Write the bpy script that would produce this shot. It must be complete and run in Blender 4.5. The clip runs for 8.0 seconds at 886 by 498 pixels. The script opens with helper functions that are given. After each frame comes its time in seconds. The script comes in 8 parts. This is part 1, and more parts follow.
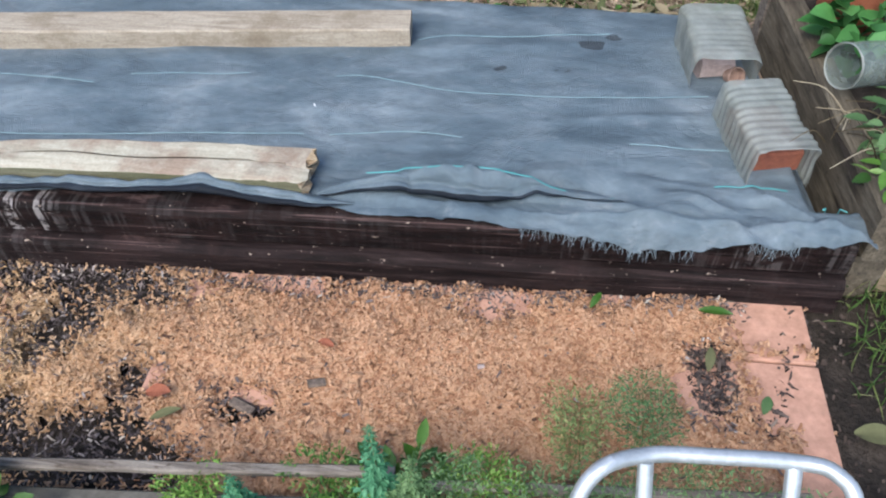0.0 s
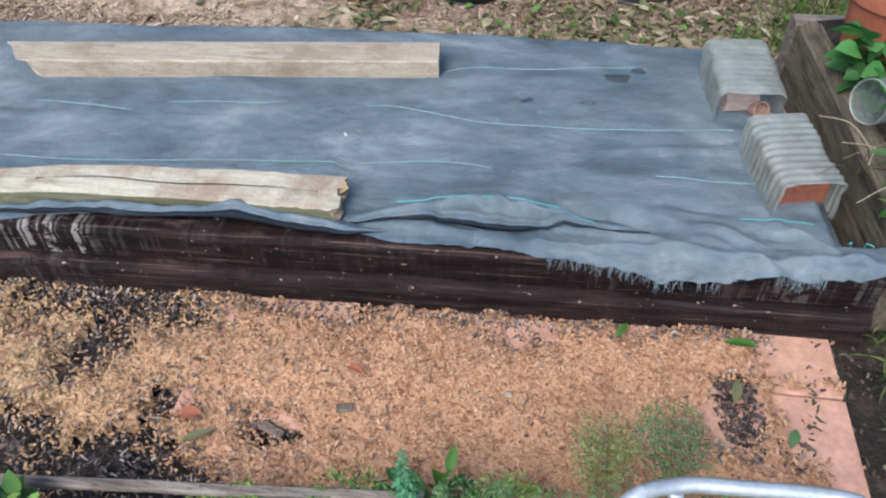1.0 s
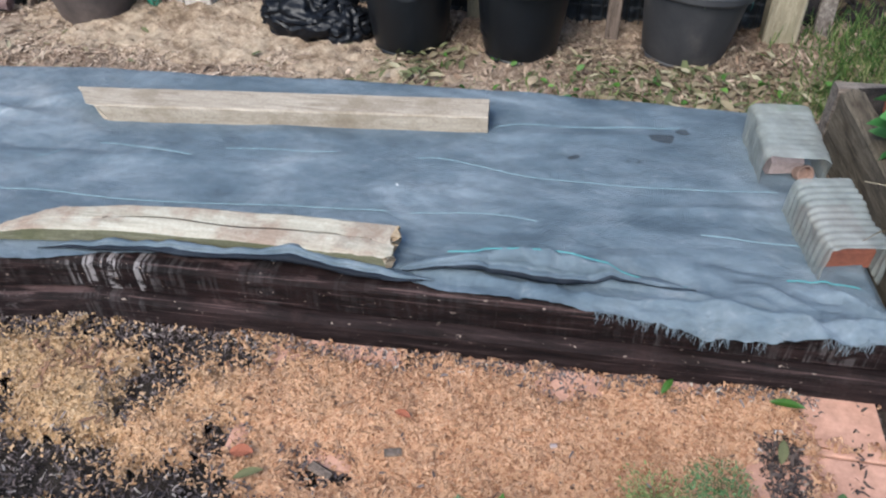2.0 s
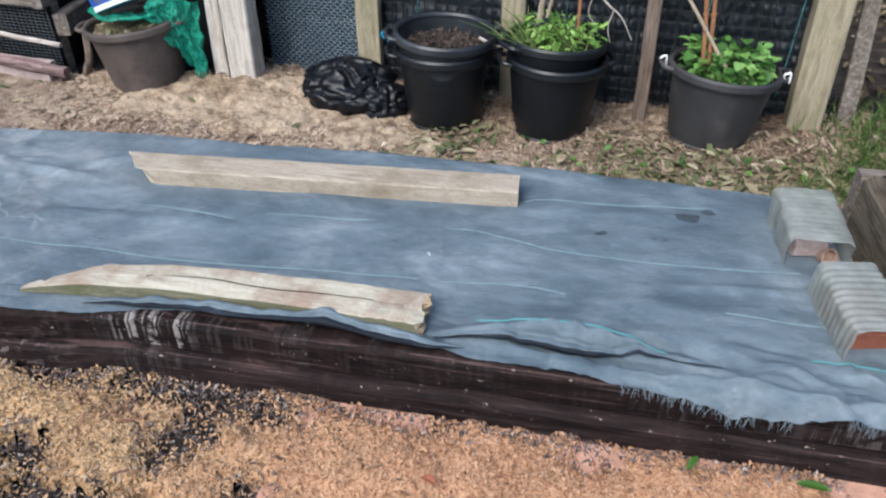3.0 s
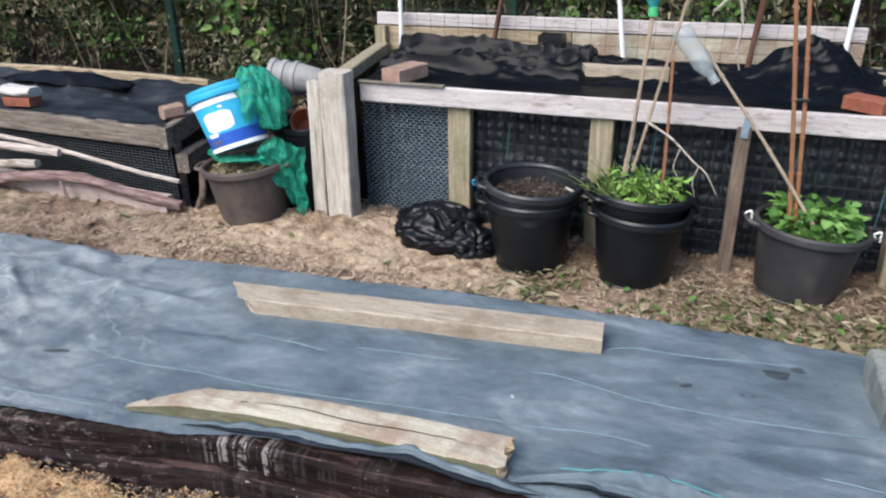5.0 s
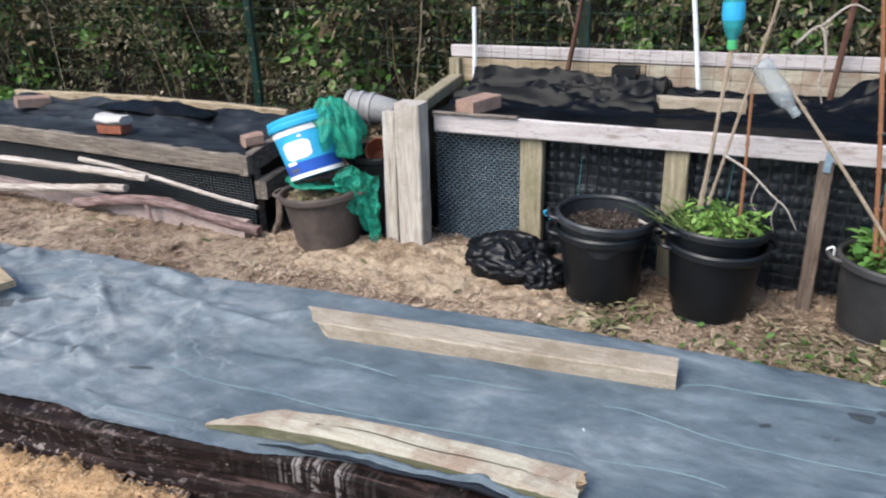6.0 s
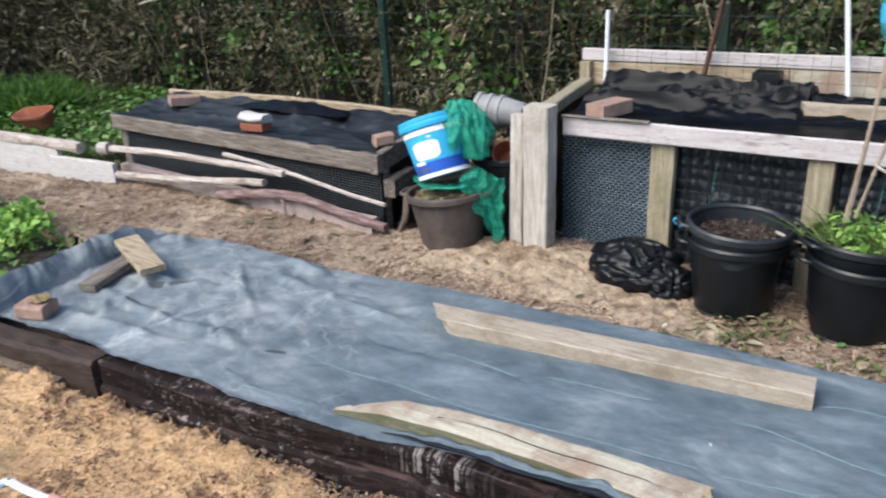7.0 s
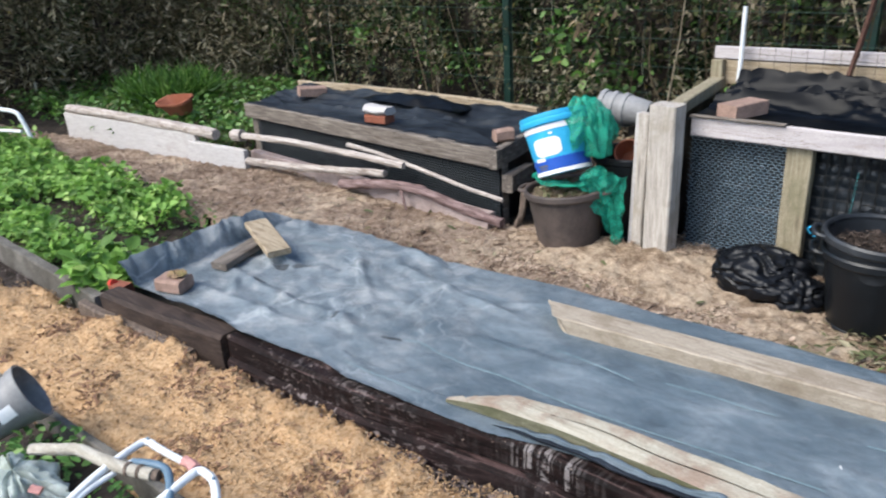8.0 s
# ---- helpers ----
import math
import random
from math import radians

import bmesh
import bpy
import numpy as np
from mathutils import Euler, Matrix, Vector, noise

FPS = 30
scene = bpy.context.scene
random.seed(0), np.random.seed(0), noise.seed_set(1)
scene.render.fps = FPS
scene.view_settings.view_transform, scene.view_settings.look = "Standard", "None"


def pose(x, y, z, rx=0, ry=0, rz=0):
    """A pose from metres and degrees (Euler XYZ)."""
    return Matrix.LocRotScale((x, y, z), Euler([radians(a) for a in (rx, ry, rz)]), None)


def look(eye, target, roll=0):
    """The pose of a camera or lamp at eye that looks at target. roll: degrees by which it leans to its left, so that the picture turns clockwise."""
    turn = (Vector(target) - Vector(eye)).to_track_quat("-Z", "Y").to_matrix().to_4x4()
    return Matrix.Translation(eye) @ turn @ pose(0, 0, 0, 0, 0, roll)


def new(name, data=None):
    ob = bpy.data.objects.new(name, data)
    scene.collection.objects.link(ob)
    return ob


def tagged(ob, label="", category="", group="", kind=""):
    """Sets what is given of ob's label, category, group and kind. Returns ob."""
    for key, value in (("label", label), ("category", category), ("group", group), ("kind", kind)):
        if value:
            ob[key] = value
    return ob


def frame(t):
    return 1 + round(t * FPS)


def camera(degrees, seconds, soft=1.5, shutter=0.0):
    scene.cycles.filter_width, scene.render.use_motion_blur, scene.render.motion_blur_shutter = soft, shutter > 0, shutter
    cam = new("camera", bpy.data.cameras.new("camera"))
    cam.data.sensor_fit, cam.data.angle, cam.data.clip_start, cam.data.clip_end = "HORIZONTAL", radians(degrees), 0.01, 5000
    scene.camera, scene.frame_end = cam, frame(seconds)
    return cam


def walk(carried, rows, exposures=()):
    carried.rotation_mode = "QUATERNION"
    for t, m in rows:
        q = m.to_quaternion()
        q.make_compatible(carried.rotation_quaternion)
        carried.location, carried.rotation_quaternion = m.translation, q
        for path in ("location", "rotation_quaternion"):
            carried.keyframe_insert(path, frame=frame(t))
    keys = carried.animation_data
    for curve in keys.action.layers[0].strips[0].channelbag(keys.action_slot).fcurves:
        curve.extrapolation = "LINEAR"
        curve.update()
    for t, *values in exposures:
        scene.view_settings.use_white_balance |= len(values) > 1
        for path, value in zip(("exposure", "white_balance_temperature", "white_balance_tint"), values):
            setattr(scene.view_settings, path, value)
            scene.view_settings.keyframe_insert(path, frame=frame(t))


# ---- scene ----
cam = camera(61.0, 8.0, soft=2.1, shutter=0.4)
PATH = [
    (0, (0.147, 0.291, 1.266), (-0.072, 1.644, -0.19), -1.6),
    (0.5, (0.139, 0.282, 1.277), (-0.093, 1.653, -0.161), -1.6),
    (1, (0.122, 0.273, 1.286), (-0.143, 1.67, -0.12), -1.9),
    (1.5, (0.091, 0.259, 1.3), (-0.216, 1.688, -0.066), -1.9),
    (3, (0.059, 0.183, 1.348), (-0.36, 1.758, 0.188), -0.6),
    (3.5, (0.054, 0.173, 1.356), (-0.424, 1.791, 0.282), -0.7),
    (4, (0.056, 0.152, 1.372), (-0.467, 1.813, 0.389), -0.5),
    (4.5, (0.053, 0.139, 1.386), (-0.535, 1.821, 0.479), -0.7),
    (6, (0.027, 0.098, 1.411), (-0.798, 1.747, 0.636), -1.9),
    (6.5, (0.022, 0.083, 1.411), (-0.919, 1.676, 0.649), -2.5),
    (7, (0.01, 0.061, 1.41), (-1.081, 1.559, 0.657), -3.0),
    (7.5, (-0.004, 0.046, 1.406), (-1.217, 1.451, 0.661), -3.1),
    (8, (-0.011, 0.032, 1.411), (-1.321, 1.345, 0.663), -3.4),
]
walk(cam, [(t, look(eye, target, roll)) for t, eye, target, roll in PATH],
     exposures=((0, 1.44, 6350, 8.7), (1.5, 1.44, 6310, 8.5), (3.5, 1.44, 6420, 8.5), (4.5, 1.44, 6640, 9.0), (6.5, 1.44, 6660, 9.2), (8, 1.44, 6540, 8.7)))

# ---------------- light ----------------
world = bpy.data.worlds.new("overcast_sky")
scene.world = world
world.use_nodes = True
wn = world.node_tree
sky = wn.nodes.new("ShaderNodeTexSky")
sky.sky_type = "NISHITA"
sky.sun_disc = False
sky.sun_elevation, sky.sun_rotation = radians(48), radians(200)
sky.air_density, sky.dust_density, sky.ozone_density = 1.0, 1.4, 1.8
wn.nodes["Background"].inputs[1].default_value = 0.12
wn.links.new(sky.outputs[0], wn.nodes["Background"].inputs[0])
sun = new("sun", bpy.data.lights.new("sun", "SUN"))
sun.data.energy, sun.data.angle, sun.data.color = 2.0, radians(38), (1.0, 0.97, 0.93)
sun.matrix_world = look((-1.0, -2.6, 3.2), (0, 0, 0))

# ---------------- materials ----------------
MATS = {}


def shader(name, rough=0.7, metal=0.0, spec=0.4):
    m = bpy.data.materials.new(name)
    m.use_nodes = True
    p = m.node_tree.nodes["Principled BSDF"]
    p.inputs["Roughness"].default_value = rough
    p.inputs["Metallic"].default_value = metal
    p.inputs["Specular IOR Level"].default_value = spec
    MATS[name] = m
    return m, m.node_tree.nodes, m.node_tree.links, p


def coords(N, L, scale=(1, 1, 1), shift=(0, 0, 0)):
    c, mp = N.new("ShaderNodeTexCoord"), N.new("ShaderNodeMapping")
    L.new(c.outputs["Object"], mp.inputs["Vector"])
    mp.inputs["Scale"].default_value = scale
    mp.inputs["Location"].default_value = shift
    return mp.outputs["Vector"]


def noise_tex(N, L, vec, scale, detail=6.0, rough=0.6, distort=0.0):
    n = N.new("ShaderNodeTexNoise")
    n.inputs["Scale"].default_value, n.inputs["Detail"].default_value = scale, detail
    n.inputs["Roughness"].default_value, n.inputs["Distortion"].default_value = rough, distort
    L.new(vec, n.inputs["Vector"])
    return n.outputs["Fac"]


def ramp(N, L, fac, stops):
    r = N.new("ShaderNodeValToRGB")
    while len(r.color_ramp.elements) < len(stops):
        r.color_ramp.elements.new(0.5)
    for e, (at, col) in zip(r.color_ramp.elements, stops):
        e.position, e.color = at, (*col, 1)
    L.new(fac, r.inputs["Fac"])
    return r.outputs["Color"]


def blend(N, L, fac, a, b, mode="MIX"):
    m = N.new("ShaderNodeMix")
    m.data_type, m.blend_type = "RGBA", mode
    for sock, v in ((m.inputs[0], fac), (m.inputs[6], a), (m.inputs[7], b)):
        if isinstance(v, (int, float)):
            sock.default_value = v
        elif isinstance(v, tuple):
            sock.default_value = (*v, 1)
        else:
            L.new(v, sock)
    return m.outputs[2]


def relief(N, L, p, height, strength=0.4, dist=0.005):
    b = N.new("ShaderNodeBump")
    b.inputs["Strength"].default_value, b.inputs["Distance"].default_value = strength, dist
    L.new(height, b.inputs["Height"])
    L.new(b.outputs["Normal"], p.inputs["Normal"])


def rough_from(N, L, p, fac, lo, hi):
    r = N.new("ShaderNodeMapRange")
    r.inputs["To Min"].default_value, r.inputs["To Max"].default_value = lo, hi
    L.new(fac, r.inputs["Value"])
    L.new(r.outputs["Result"], p.inputs["Roughness"])


def wood(name, dark, mid, pale, axis="x", rough=0.8, stain=None, stain_at=0.62, bump=0.5, wear=1.0):
    """Weathered timber with grain along one axis, knots and a stain of a second colour."""
    m, N, L, p = shader(name, rough, 0, 0.25)
    sc = {"x": (2.2, 26, 26), "y": (26, 2.2, 26), "z": (26, 26, 2.2)}[axis]
    rnd = N.new("ShaderNodeObjectInfo").outputs["Random"]
    v = coords(N, L, sc)
    off = N.new("ShaderNodeVectorMath")
    L.new(v, off.inputs[0])
    sh = N.new("ShaderNodeCombineXYZ")
    mul = N.new("ShaderNodeMath")
    mul.operation = "MULTIPLY"
    mul.inputs[1].default_value = 37.0
    L.new(rnd, mul.inputs[0])
    for k in range(3):
        L.new(mul.outputs[0], sh.inputs[k])
    L.new(sh.outputs[0], off.inputs[1])
    g = noise_tex(N, L, off.outputs[0], 2.4, 9, 0.68, 0.5)
    big = noise_tex(N, L, coords(N, L), 7.0, 5, 0.65)
    col = ramp(N, L, g, [(0.32, dark), (0.5, mid), (0.68, pale)])
    if stain:
        f = ramp(N, L, big, [(stain_at - 0.08, (0, 0, 0)), (stain_at + 0.08, (1, 1, 1))])
        col = blend(N, L, f, col, stain)
    kn = N.new("ShaderNodeTexVoronoi")
    kn.inputs["Scale"].default_value = 1.0
    ks = {"x": (5, 15, 15), "y": (15, 5, 15), "z": (15, 15, 5)}[axis]
    L.new(coords(N, L, ks), kn.inputs["Vector"])
    knot = ramp(N, L, kn.outputs["Distance"], [(0.05, (0.28, 0.22, 0.18)), (0.16, (0.75, 0.70, 0.66)), (0.24, (1, 1, 1))])
    col = blend(N, L, 0.7 * wear, col, knot, "MULTIPLY")
    crack = noise_tex(N, L, coords(N, L, tuple(k * 0.5 for k in sc)), 3.0, 3, 0.5, 0.3)
    col = blend(N, L, 0.8 * wear, col, ramp(N, L, crack, [(0.488, (1, 1, 1)), (0.5, (0.35, 0.30, 0.26)), (0.512, (1, 1, 1))]), "MULTIPLY")
    fine = noise_tex(N, L, coords(N, L), 160, 3, 0.7)
    col = blend(N, L, 0.35, col, ramp(N, L, fine, [(0.3, (0.25, 0.25, 0.25)), (0.7, (1, 1, 1))]), "MULTIPLY")
    L.new(col, p.inputs["Base Color"])
    rough_from(N, L, p, g, rough - 0.12, min(1, rough + 0.12))
    relief(N, L, p, g, bump, 0.004)
    return m


def mottled(name, stops, scale, rough=0.8, fine=120.0, fine_amt=0.4, spec=0.3, bump=0.4, bdist=0.006, stretch=(1, 1, 1), metal=0.0):
    """A surface with blotches at one scale and grain at another."""
    m, N, L, p = shader(name, rough, metal, spec)
    v = coords(N, L, stretch)
    a = noise_tex(N, L, v, scale, 7, 0.65, 0.3)
    b = noise_tex(N, L, v, fine, 4, 0.7)
    col = ramp(N, L, a, stops)
    col = blend(N, L, fine_amt, col, ramp(N, L, b, [(0.3, (0.2, 0.2, 0.2)), (0.65, (1, 1, 1))]), "MULTIPLY")
    L.new(col, p.inputs["Base Color"])
    rough_from(N, L, p, b, max(0.05, rough - 0.1), min(1, rough + 0.1))
    relief(N, L, p, b, bump, bdist)
    return m


def scattered(name, stops, rough=0.8, spec=0.3, translucent=0.0, patches=0.0):
    """Small pieces, each of its own shade."""
    m, N, L, p = shader(name, rough, 0, spec)
    g = N.new("ShaderNodeNewGeometry")
    col = ramp(N, L, g.outputs["Random Per Island"], stops)
    n = noise_tex(N, L, coords(N, L), 60, 4, 0.6)
    col = blend(N, L, 0.35, col, ramp(N, L, n, [(0.3, (0.35, 0.35, 0.35)), (0.7, (1, 1, 1))]), "MULTIPLY")
    if patches:
        b = noise_tex(N, L, coords(N, L), patches, 6, 0.7)
        col = blend(N, L, 0.8, col, ramp(N, L, b, [(0.36, (0.40, 0.33, 0.28)), (0.56, (1, 1, 1))]), "MULTIPLY")
        b2 = noise_tex(N, L, coords(N, L, (1, 1, 1), (3.1, 1.7, 0)), patches * 4.5, 6, 0.7)
        col = blend(N, L, 0.7, col, ramp(N, L, b2, [(0.36, (0.45, 0.38, 0.33)), (0.54, (1, 1, 1))]), "MULTIPLY")
    L.new(col, p.inputs["Base Color"])
    if translucent:
        t, mix = N.new("ShaderNodeBsdfTranslucent"), N.new("ShaderNodeMixShader")
        L.new(col, t.inputs["Color"])
        mix.inputs[0].default_value = translucent
        L.new(p.outputs[0], mix.inputs[1])
        L.new(t.outputs[0], mix.inputs[2])
        L.new(mix.outputs[0], N["Material Output"].inputs["Surface"])
    return m


def see_through(name, color, amount, rough=0.35, scale=30.0):
    """Thin dull plastic that lets part of the light pass."""
    m, N, L, p = shader(name, rough, 0, 0.5)
    n = noise_tex(N, L, coords(N, L), scale, 5, 0.65)
    L.new(ramp(N, L, n, [(0.3, tuple(c * 0.6 for c in color)), (0.7, color)]), p.inputs["Base Color"])
    t, mix = N.new("ShaderNodeBsdfTransparent"), N.new("ShaderNodeMixShader")
    r = N.new("ShaderNodeMapRange")
    r.inputs["From Min"].default_value, r.inputs["From Max"].default_value = 0.3, 0.7
    r.inputs["To Min"].default_value, r.inputs["To Max"].default_value = amount + 0.12, amount - 0.12
    L.new(n, r.inputs["Value"])
    L.new(r.outputs[0], mix.inputs[0])
    L.new(p.outputs[0], mix.inputs[1])
    L.new(t.outputs[0], mix.inputs[2])
    L.new(mix.outputs[0], N["Material Output"].inputs["Surface"])
    relief(N, L, p, n, 0.3, 0.004)
    return m


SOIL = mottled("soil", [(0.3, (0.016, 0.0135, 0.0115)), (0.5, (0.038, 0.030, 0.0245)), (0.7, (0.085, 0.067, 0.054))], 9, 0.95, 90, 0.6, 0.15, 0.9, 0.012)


def chip_bed_material(name, tone):
    """Trodden chips: fibrous fines in tan, sand and brown, with damp and leafy stretches."""
    m, N, L, p = shader(name, 0.93, 0, 0.12)
    fib = noise_tex(N, L, coords(N, L, (1.0, 2.2, 1.0)), 42, 8, 0.74, 0.9)
    fib2 = noise_tex(N, L, coords(N, L, (2.4, 1.0, 1.0), (5, 2, 0)), 70, 6, 0.72, 0.6)
    col = ramp(N, L, fib, [(at, tuple(c * k for c, k in zip(col, tone))) for at, col in ((0.30, (0.14, 0.098, 0.072)), (0.46, (0.27, 0.20, 0.15)), (0.58, (0.39, 0.30, 0.23)), (0.72, (0.52, 0.42, 0.33)))])
    col = blend(N, L, 0.55, col, ramp(N, L, fib2, [(0.34, (0.35, 0.30, 0.27)), (0.55, (1, 1, 1))]), "MULTIPLY")
    big = noise_tex(N, L, coords(N, L), 2.4, 6, 0.65, 0.4)
    col = blend(N, L, ramp(N, L, big, [(0.50, (0, 0, 0)), (0.62, (0.6, 0.6, 0.6))]), col, (0.50, 0.40, 0.29))
    col = blend(N, L, 0.8, col, ramp(N, L, big, [(0.34, (0.48, 0.42, 0.37)), (0.50, (1, 1, 1))]), "MULTIPLY")
    mid = noise_tex(N, L, coords(N, L, (1, 1, 1), (7, 3, 0)), 11, 7, 0.7, 0.5)
    col = blend(N, L, 0.75, col, ramp(N, L, mid, [(0.38, (0.34, 0.28, 0.24)), (0.54, (1, 1, 1))]), "MULTIPLY")
    L.new(col, p.inputs["Base Color"])
    relief(N, L, p, blend(N, L, 0.5, fib, mid), 1.0, 0.030)
    return m


CHIP_BED = chip_bed_material("chip_bed", (1.0, 1.0, 1.0))
SAND_DUST = chip_bed_material("sandy_sawdust", (1.42, 1.45, 1.36))
CHIPS = scattered("wood_chips", [(0.0, (0.15, 0.10, 0.07)), (0.3, (0.28, 0.20, 0.145)), (0.7, (0.38, 0.285, 0.21)), (0.93, (0.50, 0.39, 0.30)), (1.0, (0.28, 0.25, 0.145))], 0.9, 0.15, 0.0, 2.6)
PALE_CHIPS = scattered("pale_chips", [(0.0, (0.293, 0.2037, 0.1415)), (0.3, (0.4309, 0.3218, 0.228)), (0.8, (0.5344, 0.4155, 0.3066)), (1.0, (0.6032, 0.4889, 0.3774))], 0.92, 0.12)
BARK_BITS = scattered("bark_bits", [(0.0, (0.040, 0.030, 0.029)), (0.5, (0.085, 0.064, 0.060)), (0.82, (0.15, 0.115, 0.105)), (0.95, (0.30, 0.25, 0.225)), (1.0, (0.46, 0.40, 0.33))], 0.85)
COMPOST = scattered("dry_compost_bits", [(0.0, (0.03, 0.022, 0.018)), (0.6, (0.075, 0.055, 0.045)), (1.0, (0.15, 0.115, 0.095))], 0.95, 0.1)
BROWN_MULCH = scattered("brown_mulch", [(0.0, (0.018, 0.013, 0.013)), (0.5, (0.05, 0.037, 0.034)), (0.85, (0.11, 0.08, 0.066)), (1.0, (0.26, 0.20, 0.16))], 0.85)
BROWN_BITS = scattered("brown_bits", [(0.0, (0.06, 0.042, 0.03)), (0.4, (0.13, 0.095, 0.066)), (0.75, (0.22, 0.165, 0.115)), (1.0, (0.36, 0.29, 0.205))], 0.9, 0.12)
BARK_STRIPS = scattered("bark_strips", [(0.0, (0.09, 0.045, 0.028)), (0.6, (0.20, 0.105, 0.06)), (1.0, (0.34, 0.20, 0.12))], 0.85)
DEAD_LEAF = scattered("fallen_leaves", [(0.0, (0.06, 0.075, 0.03)), (0.25, (0.12, 0.13, 0.06)), (0.5, (0.17, 0.13, 0.08)), (0.8, (0.26, 0.215, 0.135)), (1.0, (0.38, 0.35, 0.23))], 0.75, 0.2, 0.2)
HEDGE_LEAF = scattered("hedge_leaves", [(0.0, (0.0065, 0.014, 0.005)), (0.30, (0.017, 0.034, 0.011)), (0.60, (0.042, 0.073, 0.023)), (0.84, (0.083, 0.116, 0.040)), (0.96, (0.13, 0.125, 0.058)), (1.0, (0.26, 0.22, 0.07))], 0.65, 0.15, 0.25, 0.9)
DRY_LEAF = scattered("dry_leaves", [(0.0, (0.027, 0.0198, 0.0117)), (0.5, (0.09, 0.0675, 0.0405)), (0.82, (0.216, 0.171, 0.108)), (1.0, (0.378, 0.324, 0.243))], 0.85, 0.1, 0.15)
STRAW_LEAF = scattered("straw_leaves", [(0.0, (0.06, 0.065, 0.035)), (0.4, (0.15, 0.145, 0.085)), (0.75, (0.26, 0.235, 0.16)), (1.0, (0.40, 0.365, 0.27))], 0.85, 0.1, 0.25, 1.6)
CROP_LEAF = scattered("crop_leaves", [(0.0, (0.08, 0.17, 0.03)), (0.4, (0.17, 0.34, 0.065)), (0.8, (0.29, 0.50, 0.11)), (1.0, (0.44, 0.62, 0.20))], 0.55, 0.3, 0.4)
GREEN_LEAF = scattered("green_leaves", [(0.0, (0.0248, 0.0682, 0.0093)), (0.4, (0.0589, 0.1488, 0.0217)), (0.8, (0.1054, 0.2294, 0.0372)), (1.0, (0.1860, 0.2976, 0.0806))], 0.5, 0.4, 0.3)
DEEP_LEAF = scattered("deep_green_leaves", [(0.0, (0.024, 0.084, 0.018)), (0.6, (0.048, 0.168, 0.042)), (1.0, (0.096, 0.264, 0.072))], 0.5, 0.4, 0.25)
FERN_LEAF = scattered("fern_leaves", [(0.0, (0.055, 0.115, 0.04)), (0.6, (0.115, 0.205, 0.08)), (1.0, (0.19, 0.30, 0.13))], 0.6, 0.3, 0.3)
CARROT_LEAF = scattered("carrot_leaves", [(0.0, (0.10, 0.15, 0.05)), (0.5, (0.19, 0.25, 0.09)), (1.0, (0.30, 0.34, 0.14))], 0.6, 0.3, 0.3)
HERB_LEAF = scattered("herb_leaves", [(0.0, (0.07, 0.16, 0.025)), (0.5, (0.15, 0.29, 0.05)), (1.0, (0.28, 0.43, 0.10))], 0.55, 0.3, 0.35)
TUB_LEAF = scattered("tub_leaves", [(0.0, (0.045, 0.12, 0.025)), (0.4, (0.10, 0.235, 0.05)), (0.8, (0.17, 0.33, 0.085)), (1.0, (0.28, 0.42, 0.15))], 0.55, 0.3, 0.3)
TEAL_LEAF = scattered("nettle_leaves", [(0.0, (0.025, 0.115, 0.055)), (0.5, (0.055, 0.20, 0.095)), (1.0, (0.11, 0.29, 0.15))], 0.6, 0.25, 0.3)
GRASS = scattered("grass_blades", [(0.0, (0.04, 0.09, 0.02)), (0.5, (0.09, 0.17, 0.04)), (0.85, (0.19, 0.24, 0.08)), (1.0, (0.36, 0.33, 0.18))], 0.6, 0.3, 0.3)

PALE_WOOD = wood("pale_timber", (0.24, 0.195, 0.145), (0.32, 0.27, 0.21), (0.40, 0.345, 0.275), "x", 0.85, (0.23, 0.185, 0.135), 0.58, 0.25, 0.4)
SPLIT_WOOD = wood("split_timber", (0.28, 0.245, 0.185), (0.385, 0.35, 0.275), (0.46, 0.425, 0.345), "x", 0.85, (0.27, 0.20, 0.15), 0.54, 0.25, 0.3)
ALGAE_WOOD = wood("algae_timber", (0.075, 0.072, 0.044), (0.13, 0.125, 0.08), (0.20, 0.188, 0.13), "x", 0.9, (0.10, 0.10, 0.055), 0.55, 0.3, 0.4)
RAW_WOOD = wood("raw_break", (0.20, 0.12, 0.07), (0.36, 0.26, 0.16), (0.52, 0.43, 0.30), "x", 0.9)
SLEEPER = wood("tarred_timber", (0.0017, 0.0009, 0.0009), (0.0072, 0.0035, 0.0033), (0.0235, 0.0130, 0.0122), "x", 0.75, (0.0136, 0.00646, 0.005904), 0.6, 0.9)
SLEEPER.node_tree.nodes["Principled BSDF"].inputs["Specular IOR Level"].default_value = 0.13


# where whitewash is left along the timbers, from their left end to their right
BANDS = [(0.0, 0.0), (0.16, 0.01), (0.22, 0.10), (0.28, 0.12), (0.34, 0.04), (0.432, 0.06), (0.44, 0.95), (0.484, 0.9), (0.494, 0.12), (0.56, 0.05), (0.573, 0.10), (0.585, 0.04), (0.80, 0.03), (0.815, 0.2), (0.83, 0.03), (0.88, 0.06), (0.91, 0.24), (0.96, 0.2)]


